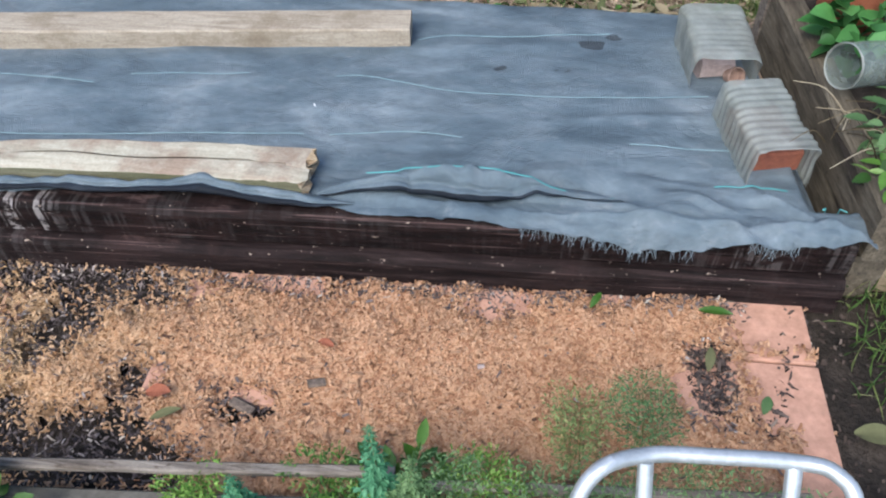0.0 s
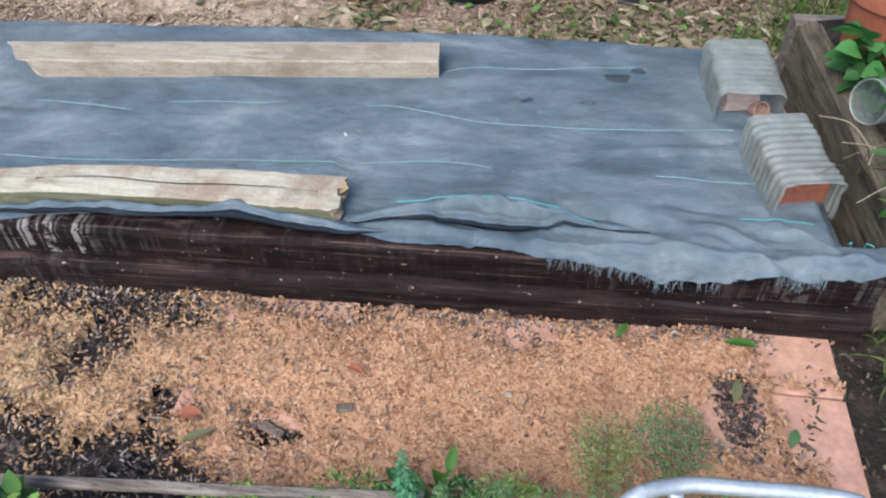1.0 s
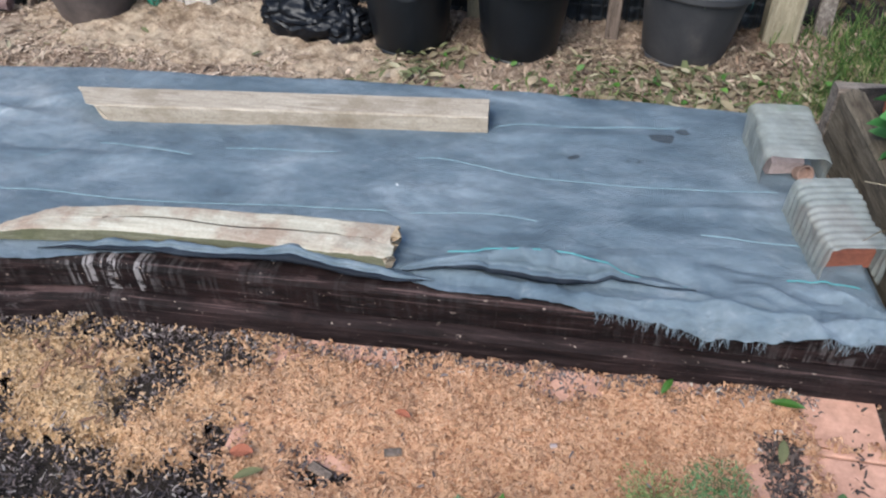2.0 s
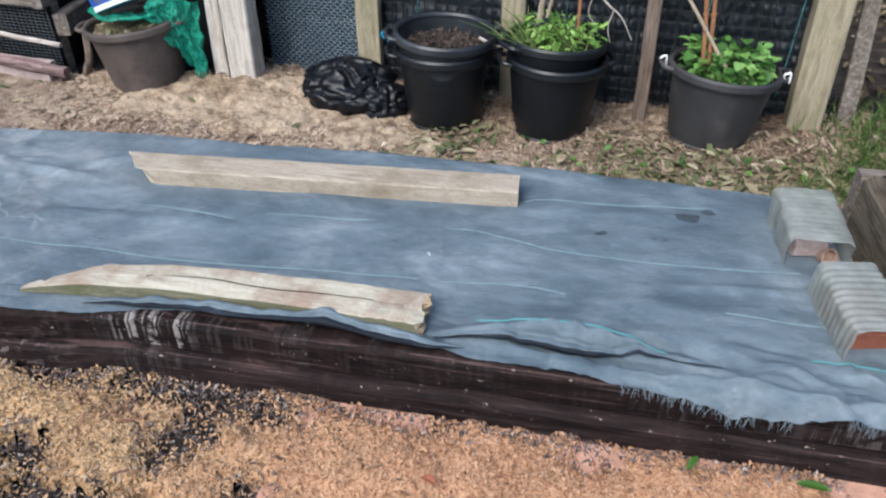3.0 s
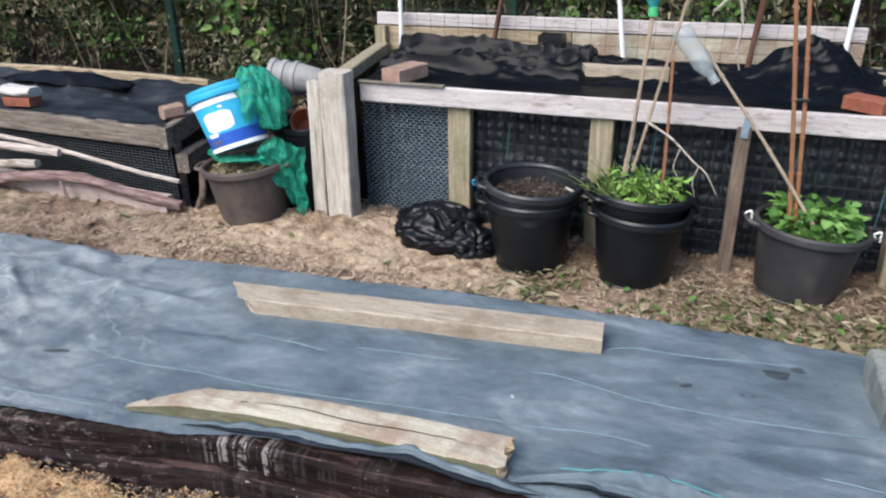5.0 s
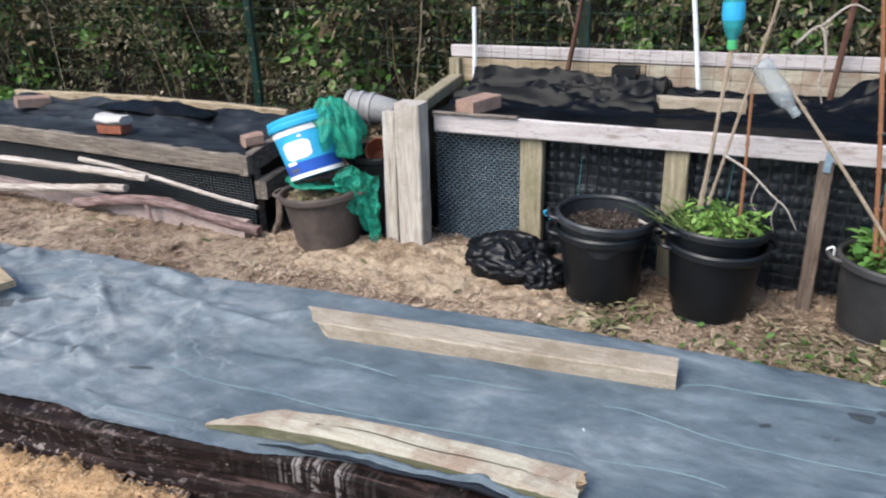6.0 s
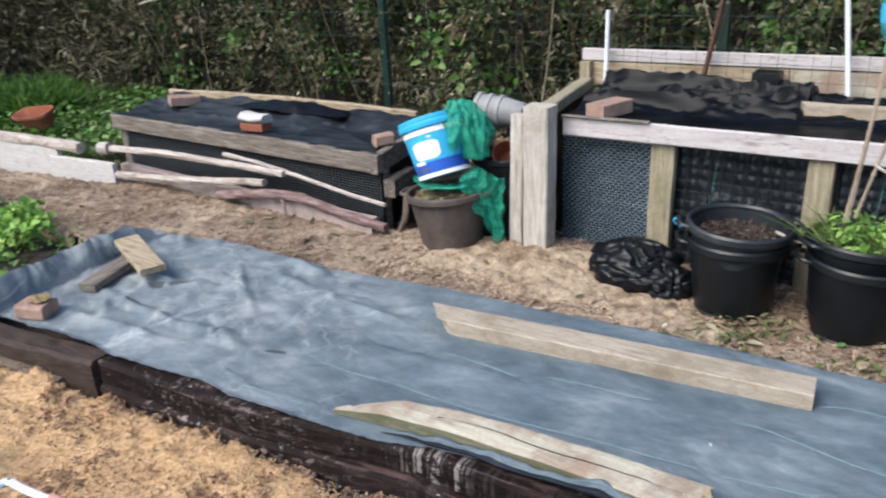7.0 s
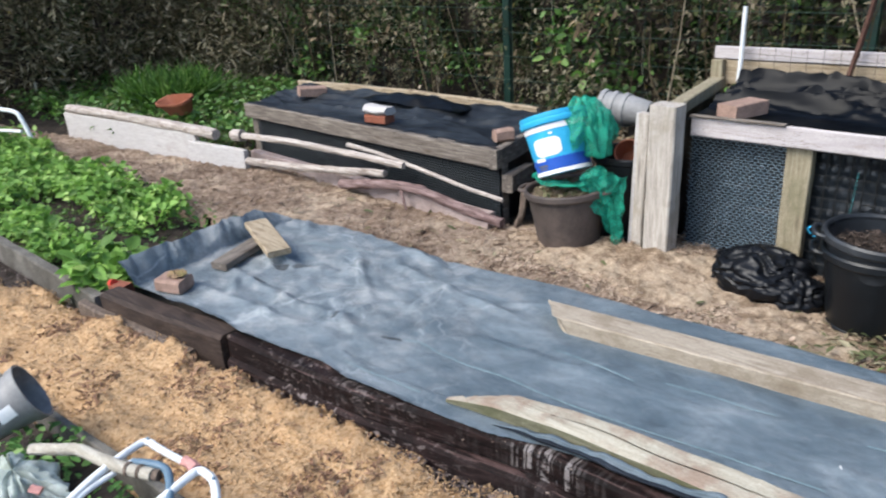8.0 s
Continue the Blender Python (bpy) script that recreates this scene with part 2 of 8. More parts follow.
def add_whitewash(m, amount, flaky):
    """Streaky remains of whitewash: upright streaks in a few stretches of the board."""
    N, L = m.node_tree.nodes, m.node_tree.links
    p = N["Principled BSDF"]
    was = p.inputs["Base Color"].links[0].from_socket
    sx, along = N.new("ShaderNodeSeparateXYZ"), N.new("ShaderNodeMapRange")
    L.new(coords(N, L), sx.inputs[0])
    along.inputs["From Min"].default_value, along.inputs["From Max"].default_value = -1.6, 1.9
    L.new(sx.outputs[0], along.inputs["Value"])
    bands = ramp(N, L, along.outputs[0], [(a, (k, k, k)) for a, k in BANDS])
    streaks = ramp(N, L, noise_tex(N, L, coords(N, L, (95, 3, 4)), 1.0, 5, 0.6, 0.0), [(0.48, (0, 0, 0)), (0.56, (1, 1, 1))])
    broken = ramp(N, L, noise_tex(N, L, coords(N, L, (16, 5, 40)), 1.0, 8, 0.75, 0.2), [(0.44, (0, 0, 0)), (0.52, (1, 1, 1))])
    streaks = blend(N, L, 1.0, streaks, broken, "MULTIPLY")
    rubbed = ramp(N, L, noise_tex(N, L, coords(N, L, (2.6, 9, 150), (2, 0, 0)), 1.0, 7, 0.72, 0.3), [(0.57, (0, 0, 0)), (0.66, (0.8, 0.8, 0.8))])
    was = blend(N, L, rubbed, was, (0.085, 0.052, 0.048))
    L.new(blend(N, L, blend(N, L, amount, (0, 0, 0), blend(N, L, 1.0, bands, streaks, "MULTIPLY")), was, (0.20, 0.18, 0.175)), p.inputs["Base Color"])
    spots = ramp(N, L, noise_tex(N, L, coords(N, L, (1, 1, 2)), 55, 3, 0.6), [(0.68, (0, 0, 0)), (0.72, (1, 1, 1))])
    was = p.inputs["Base Color"].links[0].from_socket
    was = blend(N, L, spots, was, (0.22, 0.17, 0.14))
    flakes_on = ramp(N, L, noise_tex(N, L, coords(N, L, (30, 20, 60), (3, 1, 0)), 1.0, 6, 0.68, 0.5), [(0.57, (0, 0, 0)), (0.62, (1, 1, 1))])
    zone = ramp(N, L, along.outputs[0], [(0.12, (0, 0, 0)), (0.19, (0.9, 0.9, 0.9)), (0.32, (0.9, 0.9, 0.9)), (0.40, (0.1, 0.1, 0.1)), (0.46, (0, 0, 0))])
    L.new(blend(N, L, blend(N, L, flaky, (0, 0, 0), blend(N, L, 1.0, zone, flakes_on, "MULTIPLY")), was, (0.24, 0.20, 0.19)), p.inputs["Base Color"])


add_whitewash(SLEEPER, 0.95, 0.35)
SLEEPER_LOW = wood("dusty_tarred_timber", (0.0036, 0.0022, 0.0022), (0.0125, 0.0072, 0.0069), (0.034, 0.022, 0.021), "x", 0.8, (0.0255, 0.01425, 0.01326), 0.6, 0.9)
SLEEPER_LOW.node_tree.nodes["Principled BSDF"].inputs["Specular IOR Level"].default_value = 0.13
add_whitewash(SLEEPER_LOW, 0.12, 0.9)
SLEEPER_END = wood("brown_tarred_timber", (0.012, 0.008, 0.0065), (0.036, 0.024, 0.019), (0.080, 0.056, 0.045), "x", 0.8, (0.055, 0.036, 0.028), 0.58, 0.7)
OLD_BROWN = wood("old_brown_timber", (0.042, 0.034, 0.024), (0.098, 0.080, 0.058), (0.175, 0.148, 0.108), "y", 0.88)
GREY_WOOD_X = wood("grey_timber_along", (0.075, 0.062, 0.052), (0.15, 0.125, 0.105), (0.27, 0.235, 0.20), "x", 0.88)
GREY_WOOD_Y = wood("grey_timber_across", (0.075, 0.062, 0.052), (0.15, 0.125, 0.105), (0.27, 0.235, 0.20), "y", 0.88)
POST_WOOD = wood("post_timber", (0.24, 0.21, 0.18), (0.40, 0.36, 0.315), (0.53, 0.485, 0.43), "z", 0.85, (0.30, 0.265, 0.215), 0.62, 0.3, 0.4)
GREEN_WOOD = wood("treated_timber", (0.165, 0.138, 0.092), (0.262, 0.224, 0.152), (0.345, 0.303, 0.215), "z", 0.85, (0.19, 0.17, 0.105), 0.62, 0.3, 0.4)
PINK_WOOD = wood("washed_plank", (0.36, 0.32, 0.315), (0.435, 0.395, 0.39), (0.50, 0.46, 0.455), "x", 0.85, (0.3251, 0.2786, 0.2477), 0.68, 0.2)
TAN_PLANK = wood("tan_plank", (0.200, 0.148, 0.092), (0.318, 0.252, 0.170), (0.422, 0.348, 0.259), "x", 0.85)
WHITE_BOARD = wood("white_board", (0.40, 0.375, 0.36), (0.47, 0.445, 0.43), (0.535, 0.51, 0.495), "x", 0.85, (0.40, 0.36, 0.335), 0.66, 0.25, 0.35)
POLE_WOOD = wood("worn_pole", (0.28, 0.25, 0.20), (0.38, 0.35, 0.29), (0.46, 0.43, 0.37), "x", 0.8, None, 0.6, 0.3, 0.4)
DRIFT = wood("barkless_stick", (0.20, 0.165, 0.14), (0.37, 0.32, 0.285), (0.52, 0.47, 0.425), "x", 0.8)
RED_BARK = wood("red_bark", (0.075, 0.045, 0.042), (0.18, 0.12, 0.112), (0.29, 0.21, 0.20), "x", 0.9)
BROWN_STAKE = wood("brown_stake", (0.055, 0.04, 0.032), (0.12, 0.09, 0.07), (0.20, 0.15, 0.12), "z", 0.8)
PINK_BOARD = mottled("pink_board", [(0.3, (0.3608, 0.1927, 0.1353)), (0.55, (0.4592, 0.2542, 0.1804)), (0.75, (0.5248, 0.3116, 0.2296))], 7, 0.85, 40, 0.45, 0.25, 0.25, 0.002)
SLAB = mottled("concrete_slab", [(0.3, (0.2500, 0.1875, 0.1688)), (0.7, (0.4500, 0.3625, 0.3375))], 6, 0.9, 90, 0.4)
EDGING = mottled("weathered_edging", [(0.3, (0.05, 0.045, 0.038)), (0.5, (0.10, 0.092, 0.078)), (0.7, (0.19, 0.175, 0.155))], 6, 0.9, 90, 0.45)
BRICK = mottled("brick_clay", [(0.3, (0.17, 0.055, 0.035)), (0.6, (0.25, 0.085, 0.05)), (0.8, (0.31, 0.14, 0.09))], 18, 0.9, 110, 0.4)
DULL_BRICK = mottled("dull_brick", [(0.3, (0.20, 0.13, 0.10)), (0.6, (0.32, 0.21, 0.165)), (0.8, (0.42, 0.30, 0.24))], 16, 0.9, 110, 0.4)
MOSS_BRICK = mottled("mossy_brick", [(0.3, (0.10, 0.12, 0.03)), (0.5, (0.22, 0.15, 0.08)), (0.75, (0.30, 0.19, 0.13))], 14, 0.95, 110, 0.4)
TERRACOTTA = mottled("terracotta", [(0.3, (0.2145, 0.0615, 0.0307)), (0.7, (0.2858, 0.1020, 0.0562))], 9, 0.75, 90, 0.25)
BLACK_POT = mottled("black_plastic", [(0.3, (0.0022, 0.0030, 0.0042)), (0.6, (0.0045, 0.006, 0.008)), (0.8, (0.020, 0.021, 0.023))], 7, 0.42, 60, 0.3, 0.34, 0.1)
GREYED_POT = mottled("greyed_plastic", [(0.3, (0.006, 0.0075, 0.010)), (0.55, (0.014, 0.0165, 0.020)), (0.75, (0.042, 0.045, 0.050))], 6, 0.45, 60, 0.3, 0.4, 0.1)
DUSTY_POT = mottled("dusty_plastic", [(0.3, (0.012, 0.013, 0.015)), (0.55, (0.030, 0.029, 0.030)), (0.75, (0.085, 0.074, 0.068))], 5, 0.6, 60, 0.3, 0.4, 0.1)
BROWN_POT = mottled("muddy_plastic", [(0.3, (0.035, 0.029, 0.027)), (0.55, (0.085, 0.065, 0.056)), (0.75, (0.15, 0.12, 0.10))], 4, 0.65, 60, 0.3, 0.3, 0.1)
GREY_POT = mottled("grey_plastic", [(0.3, (0.15, 0.15, 0.15)), (0.7, (0.27, 0.265, 0.26))], 6, 0.55, 60, 0.25, 0.4, 0.1)
BAG = mottled("bin_bag", [(0.3, (0.0022, 0.0026, 0.0038)), (0.7, (0.005, 0.006, 0.008))], 12, 0.38, 30, 0.2, 0.22, 0.08, 0.01)
DUSTY_SHEET = mottled("dusty_black_sheeting", [(0.34, (0.004, 0.005, 0.007)), (0.5, (0.014, 0.0175, 0.022)), (0.72, (0.042, 0.048, 0.054))], 3, 0.5, 40, 0.35, 0.2, 0.15, 0.004)
SHEET = mottled("black_sheeting", [(0.3, (0.0014, 0.0019, 0.0028)), (0.6, (0.0030, 0.0040, 0.0060)), (0.8, (0.0075, 0.0105, 0.0150))], 6, 0.33, 30, 0.3, 0.075, 0.10, 0.003)
LINER = mottled("panel_liner", [(0.3, (0.006, 0.0085, 0.012)), (0.6, (0.013, 0.0175, 0.023)), (0.8, (0.032, 0.041, 0.051))], 16, 0.36, 34, 0.3, 0.35, 0.5, 0.010, (0.7, 1, 1.6))
PANEL_MESH = mottled("panel_mesh", [(0.3, (0.030, 0.036, 0.041)), (0.7, (0.060, 0.070, 0.077))], 30, 0.6, 100, 0.2, 0.4)
WIRE_DARK = mottled("dark_wire", [(0.3, (0.003, 0.0035, 0.004)), (0.7, (0.008, 0.009, 0.010))], 30, 0.5, 100, 0.2, 0.4)
WIRE_GREY = mottled("galvanised_wire", [(0.3, (0.12, 0.18, 0.23)), (0.7, (0.24, 0.32, 0.38))], 30, 0.5, 100, 0.2, 0.5, 0.1, 0.002, (1, 1, 1), 0.3)
WIRE_GREEN = mottled("green_wire", [(0.3, (0.02, 0.045, 0.033)), (0.7, (0.05, 0.085, 0.065))], 30, 0.5, 100, 0.2)
FENCE_GREEN = mottled("fence_paint", [(0.3, (0.003, 0.014, 0.010)), (0.7, (0.006, 0.028, 0.020))], 8, 0.45, 80, 0.2)
RUST = mottled("rusty_iron", [(0.3, (0.055, 0.025, 0.017)), (0.7, (0.12, 0.06, 0.042))], 22, 0.85, 120, 0.4)
STEEL = mottled("galvanised_tube", [(0.3, (0.3654, 0.3915, 0.4089)), (0.7, (0.522, 0.5481, 0.5742))], 16, 0.38, 90, 0.25, 0.5, 0.1, 0.002, (1, 1, 1), 0.55)
WHITE_TUBE = mottled("white_tube", [(0.3, (0.55, 0.57, 0.58)), (0.7, (0.74, 0.76, 0.77))], 12, 0.45, 90, 0.2)
CANE = mottled("bamboo", [(0.3, (0.24, 0.18, 0.128)), (0.7, (0.368, 0.296, 0.224))], 14, 0.65, 80, 0.3)
CANE_RED = mottled("red_bamboo", [(0.3, (0.192, 0.0832, 0.0384)), (0.7, (0.2816, 0.1344, 0.0704))], 14, 0.55, 80, 0.3)
WHITE = mottled("white_plastic", [(0.3, (0.66, 0.66, 0.65)), (0.7, (0.80, 0.80, 0.79))], 10, 0.45, 80, 0.15)
CYAN = mottled("cyan_print", [(0.3, (0.02, 0.30, 0.52)), (0.7, (0.04, 0.38, 0.62))], 9, 0.4, 80, 0.15)
BLUE = mottled("blue_print", [(0.3, (0.01, 0.06, 0.32)), (0.7, (0.02, 0.09, 0.42))], 9, 0.4, 80, 0.15)
BLUE_TUBE = mottled("faded_blue_tube", [(0.3, (0.06, 0.115, 0.17)), (0.7, (0.14, 0.21, 0.27))], 12, 0.45, 90, 0.25)
PINK_GRIP = mottled("pink_grip", [(0.3, (0.40, 0.17, 0.15)), (0.7, (0.55, 0.30, 0.27))], 14, 0.7, 90, 0.3)
PRINT = mottled("print_bars", [(0.3, (0.07, 0.08, 0.12)), (0.7, (0.12, 0.13, 0.18))], 9, 0.5, 80, 0.15)
# black weave of the turned hem, also painted shade below the front fold and edge
UNDERSIDE_SHADE = mottled("membrane_underside_shade", [(0.3, (0.004, 0.006, 0.010)), (0.55, (0.009, 0.013, 0.020)), (0.75, (0.032, 0.042, 0.056))], 9, 0.62, 120, 0.4, 0.16, 0.5, 0.004, (1, 3, 3))
THREAD = mottled("marker_thread", [(0.3, (0.037, 0.211, 0.223)), (0.7, (0.087, 0.310, 0.310))], 12, 0.6, 90, 0.3)
PALE_THREAD = mottled("worn_thread", [(0.3, (0.1174, 0.193, 0.2255)), (0.7, (0.2174, 0.3186, 0.3429))], 12, 0.7, 90, 0.4)
RED_CAP = mottled("red_plastic", [(0.3, (0.42, 0.03, 0.02)), (0.7, (0.55, 0.06, 0.04))], 9, 0.4, 80, 0.15)
CLEAR = see_through("clear_plastic", (0.42, 0.47, 0.49), 0.62, 0.25)
CLOUDED = see_through("clouded_plastic", (0.25, 0.265, 0.24), 0.27, 0.45, 16.0)
GREEN_CLOUD = see_through("greenish_clouded_plastic", (0.20, 0.235, 0.215), 0.42, 0.4, 18.0)
PALE_FILM = see_through("pale_film", (0.52, 0.58, 0.54), 0.30, 0.4, 26.0)
DIRT_FILM = see_through("dirt_film", (0.035, 0.038, 0.044), 0.5, 0.85, 75.0)
TEAL_BOTTLE = see_through("teal_bottle", (0.03, 0.36, 0.38), 0.25, 0.3)
GREEN_CAP = mottled("green_cap", [(0.3, (0.05, 0.32, 0.12)), (0.7, (0.08, 0.42, 0.17))], 9, 0.4, 80, 0.15)


def net_material():
    """Fine knitted net: threads with open holes between them."""
    m, N, L, p = shader("green_net", 0.6, 0, 0.3)
    v = coords(N, L)
    n = noise_tex(N, L, v, 22, 5, 0.6)
    L.new(ramp(N, L, n, [(0.3, (0.005, 0.16, 0.10)), (0.7, (0.015, 0.32, 0.21))]), p.inputs["Base Color"])
    vo = N.new("ShaderNodeTexVoronoi")
    vo.inputs["Scale"].default_value = 150
    L.new(v, vo.inputs["Vector"])
    r = N.new("ShaderNodeMapRange")
    r.inputs["From Min"].default_value, r.inputs["From Max"].default_value = 0.25, 0.4
    r.inputs["To Min"].default_value, r.inputs["To Max"].default_value = 0.96, 0.25
    L.new(vo.outputs["Distance"], r.inputs["Value"])
    t, mix = N.new("ShaderNodeBsdfTransparent"), N.new("ShaderNodeMixShader")
    L.new(r.outputs[0], mix.inputs[0])
    L.new(p.outputs[0], mix.inputs[1])
    L.new(t.outputs[0], mix.inputs[2])
    L.new(mix.outputs[0], N["Material Output"].inputs["Surface"])
    return m


def sawdust_material(name, pieces):
    """Orange-pink sawdust that turns to yellow pine sawdust towards the left of the path."""
    m, N, L, p = shader(name, 0.92, 0, 0.12)
    c = N.new("ShaderNodeTexCoord")
    sx = N.new("ShaderNodeSeparateXYZ")
    L.new(c.outputs["Object"], sx.inputs[0])
    wander = noise_tex(N, L, coords(N, L), 4.0, 5, 0.6)
    add = N.new("ShaderNodeMath")
    add.operation = "ADD"
    L.new(sx.outputs[0], add.inputs[0])
    L.new(wander, add.inputs[1])
    r = N.new("ShaderNodeMapRange")
    r.inputs["From Min"].default_value, r.inputs["From Max"].default_value = -0.52, 0.08
    L.new(add.outputs[0], r.inputs["Value"])
    if pieces:
        f = N.new("ShaderNodeNewGeometry").outputs["Random Per Island"]
    else:
        f = noise_tex(N, L, coords(N, L), 70, 6, 0.72)
    lo, hi = ((0.0, 0.95) if pieces else (0.3, 0.7))
    mid = (lo + hi) / 2
    pink = ramp(N, L, f, [(lo, (0.25, 0.115, 0.062)), (lo + 0.16, (0.43, 0.225, 0.128)), (mid, (0.525, 0.30, 0.176)), (hi, (0.62, 0.385, 0.24))])
    gold = ramp(N, L, f, [(lo, (0.27, 0.145, 0.068)), (lo + 0.14, (0.43, 0.27, 0.135)), (mid, (0.53, 0.345, 0.19)), (hi, (0.61, 0.425, 0.255))])
    col = blend(N, L, r.outputs[0], gold, pink)
    big = noise_tex(N, L, coords(N, L), 7, 6, 0.7)
    col = blend(N, L, 0.5, col, ramp(N, L, big, [(0.30, (0.45, 0.38, 0.34)), (0.52, (1, 1, 1))]), "MULTIPLY")
    L.new(col, p.inputs["Base Color"])
    relief(N, L, p, noise_tex(N, L, coords(N, L), 120, 5, 0.7), 0.9, 0.012)
    return m


SAWDUST = sawdust_material("sawdust", False)
SHAVINGS = sawdust_material("shavings", True)
NET = net_material()


def membrane_material():
    """Woven weed membrane: dark slate weave, pale dust in blotches, dull sheen."""
    m, N, L, p = shader("weed_membrane", 0.55, 0, 0.45)
    v = coords(N, L)
    dust = noise_tex(N, L, coords(N, L, (1.0, 1.6, 1.0)), 3.2, 9, 0.66, 0.6)
    streak = noise_tex(N, L, coords(N, L, (2.2, 6.5, 4.0)), 4.0, 8, 0.7, 0.5)
    col = ramp(N, L, dust, [(0.30, (0.078, 0.110, 0.136)), (0.47, (0.126, 0.168, 0.198)), (0.58, (0.174, 0.218, 0.248)), (0.72, (0.29, 0.335, 0.362))])
    col = blend(N, L, 0.42, col, ramp(N, L, streak, [(0.32, (0.40, 0.41, 0.43)), (0.62, (1, 1, 1))]), "MULTIPLY")
    # pale and dark strokes put wrinkle shading into the colour, where bump stays faint
    scuff_relief = noise_tex(N, L, coords(N, L, (0.9, 1.5, 1.0)), 19, 8, 0.72, 0.3)
    col = blend(N, L, ramp(N, L, scuff_relief, [(0.56, (0, 0, 0)), (0.74, (0.5, 0.5, 0.5))]), col, (0.29, 0.315, 0.33))
    col = blend(N, L, 0.35, col, ramp(N, L, scuff_relief, [(0.30, (0.30, 0.31, 0.33)), (0.5, (1, 1, 1))]), "MULTIPLY")
    c = N.new("ShaderNodeTexCoord")
    sx, far = N.new("ShaderNodeSeparateXYZ"), N.new("ShaderNodeMapRange")
    L.new(c.outputs["Object"], sx.inputs[0])
    far.inputs["From Min"].default_value, far.inputs["From Max"].default_value = 0.1, -0.9
    L.new(sx.outputs[0], far.inputs["Value"])
    cloud = noise_tex(N, L, coords(N, L, (1.0, 1.4, 1.0)), 5.5, 9, 0.74, 0.25)
    mud = blend(N, L, 1.0, ramp(N, L, cloud, [(0.38, (0.08, 0.08, 0.08)), (0.50, (0.25, 0.25, 0.25)), (0.62, (0.9, 0.9, 0.9))]), far.outputs[0], "MULTIPLY")
    col = blend(N, L, mud, col, (0.36, 0.37, 0.368))
    vo, bendy = N.new("ShaderNodeTexVoronoi"), N.new("ShaderNodeVectorMath")
    vo.feature = "DISTANCE_TO_EDGE"
    vo.inputs["Scale"].default_value = 4.2
    wander = N.new("ShaderNodeTexNoise")
    wander.inputs["Scale"].default_value, wander.inputs["Detail"].default_value = 5.0, 6.0
    L.new(v, wander.inputs["Vector"])
    bendy.operation = "MULTIPLY_ADD"
    L.new(wander.outputs["Color"], bendy.inputs[0])
    bendy.inputs[1].default_value = (0.34, 0.34, 0.0)
    L.new(v, bendy.inputs[2])
    L.new(bendy.outputs[0], vo.inputs["Vector"])
    line = ramp(N, L, vo.outputs["Distance"], [(0.0, (0.75, 0.75, 0.75)), (0.012, (0.45, 0.45, 0.45)), (0.035, (0, 0, 0))])
    worn = blend(N, L, 1.0, line, ramp(N, L, noise_tex(N, L, coords(N, L, (1, 1, 1), (4, 9, 0)), 3.5, 6, 0.7), [(0.47, (0, 0, 0)), (0.60, (1, 1, 1))]), "MULTIPLY")
    col = blend(N, L, blend(N, L, 1.0, worn, far.outputs[0], "MULTIPLY"), col, (0.46, 0.49, 0.50))
    wv = N.new("ShaderNodeTexWave")
    wv.inputs["Scale"].default_value, wv.inputs["Distortion"].default_value = 160, 1.5
    L.new(v, wv.inputs["Vector"])
    col = blend(N, L, 0.22, col, wv.outputs["Color"], "MULTIPLY")
    spots = noise_tex(N, L, v, 9, 8, 0.75)
    col = blend(N, L, ramp(N, L, spots, [(0.665, (0, 0, 0)), (0.73, (1, 1, 1))]), col, (0.02, 0.02, 0.022))
    bend = noise_tex(N, L, coords(N, L, (1.0, 1.7, 1.0)), 5.0, 4, 0.55, 1.2)
    fold = ramp(N, L, bend, [(0.465, (1, 1, 1)), (0.50, (0, 0, 0)), (0.515, (0.75, 0.75, 0.75)), (0.56, (1, 1, 1))])
    # the bumped crease lines are slightly darkened here too, as shade in the folds
    col = blend(N, L, 0.10, col, fold, "MULTIPLY")
    L.new(col, p.inputs["Base Color"])
    rough_from(N, L, p, streak, 0.45, 0.68)
    relief(N, L, p, blend(N, L, 0.12, blend(N, L, 0.16, blend(N, L, 0.5, streak, scuff_relief), fold), wv.outputs["Color"]), 0.6, 0.018)
    return m


MEMBRANE = membrane_material()

# ---------------- building helpers ----------------


def thing(name, at, label, category, group="", kind=""):
    e = new(name)
    e.empty_display_size = 0.05
    e.location = at
    return tagged(e, label, category, group, kind)


def root_of(ob):
    while ob.parent:
        ob = ob.parent
    return ob


def mesh_of(name, bm, material, smooth):
    me = bpy.data.meshes.new(name)
    bmesh.ops.recalc_face_normals(bm, faces=bm.faces[:])
    bm.to_mesh(me)
    bm.free()
    me.materials.append(material)
    if smooth:
        me.shade_smooth()
        me.set_sharp_from_angle(angle=radians(smooth))
    return me


def part(name, bm, material, parent, label="", smooth=30):
    """One mesh, given in world places, under a thing or a part."""
    bm.transform(Matrix.Translation(-Vector(root_of(parent).location)))
    ob = new(name, mesh_of(name, bm, material, smooth))
    ob.parent = parent
    return tagged(ob, label)


def single(name, bm, material, at, label, category, group="", kind="", smooth=40):
    """A thing that is one mesh, given in world places."""
    bm.transform(Matrix.Translation(-Vector(at)))
    ob = new(name, mesh_of(name, bm, material, smooth))
    ob.location = at
    return tagged(ob, label, category, group, kind)


def wob(p, s, k=0.0):
    return noise.noise(Vector((p[0] * s + k, p[1] * s - k, p[2] * s + 2 * k)))


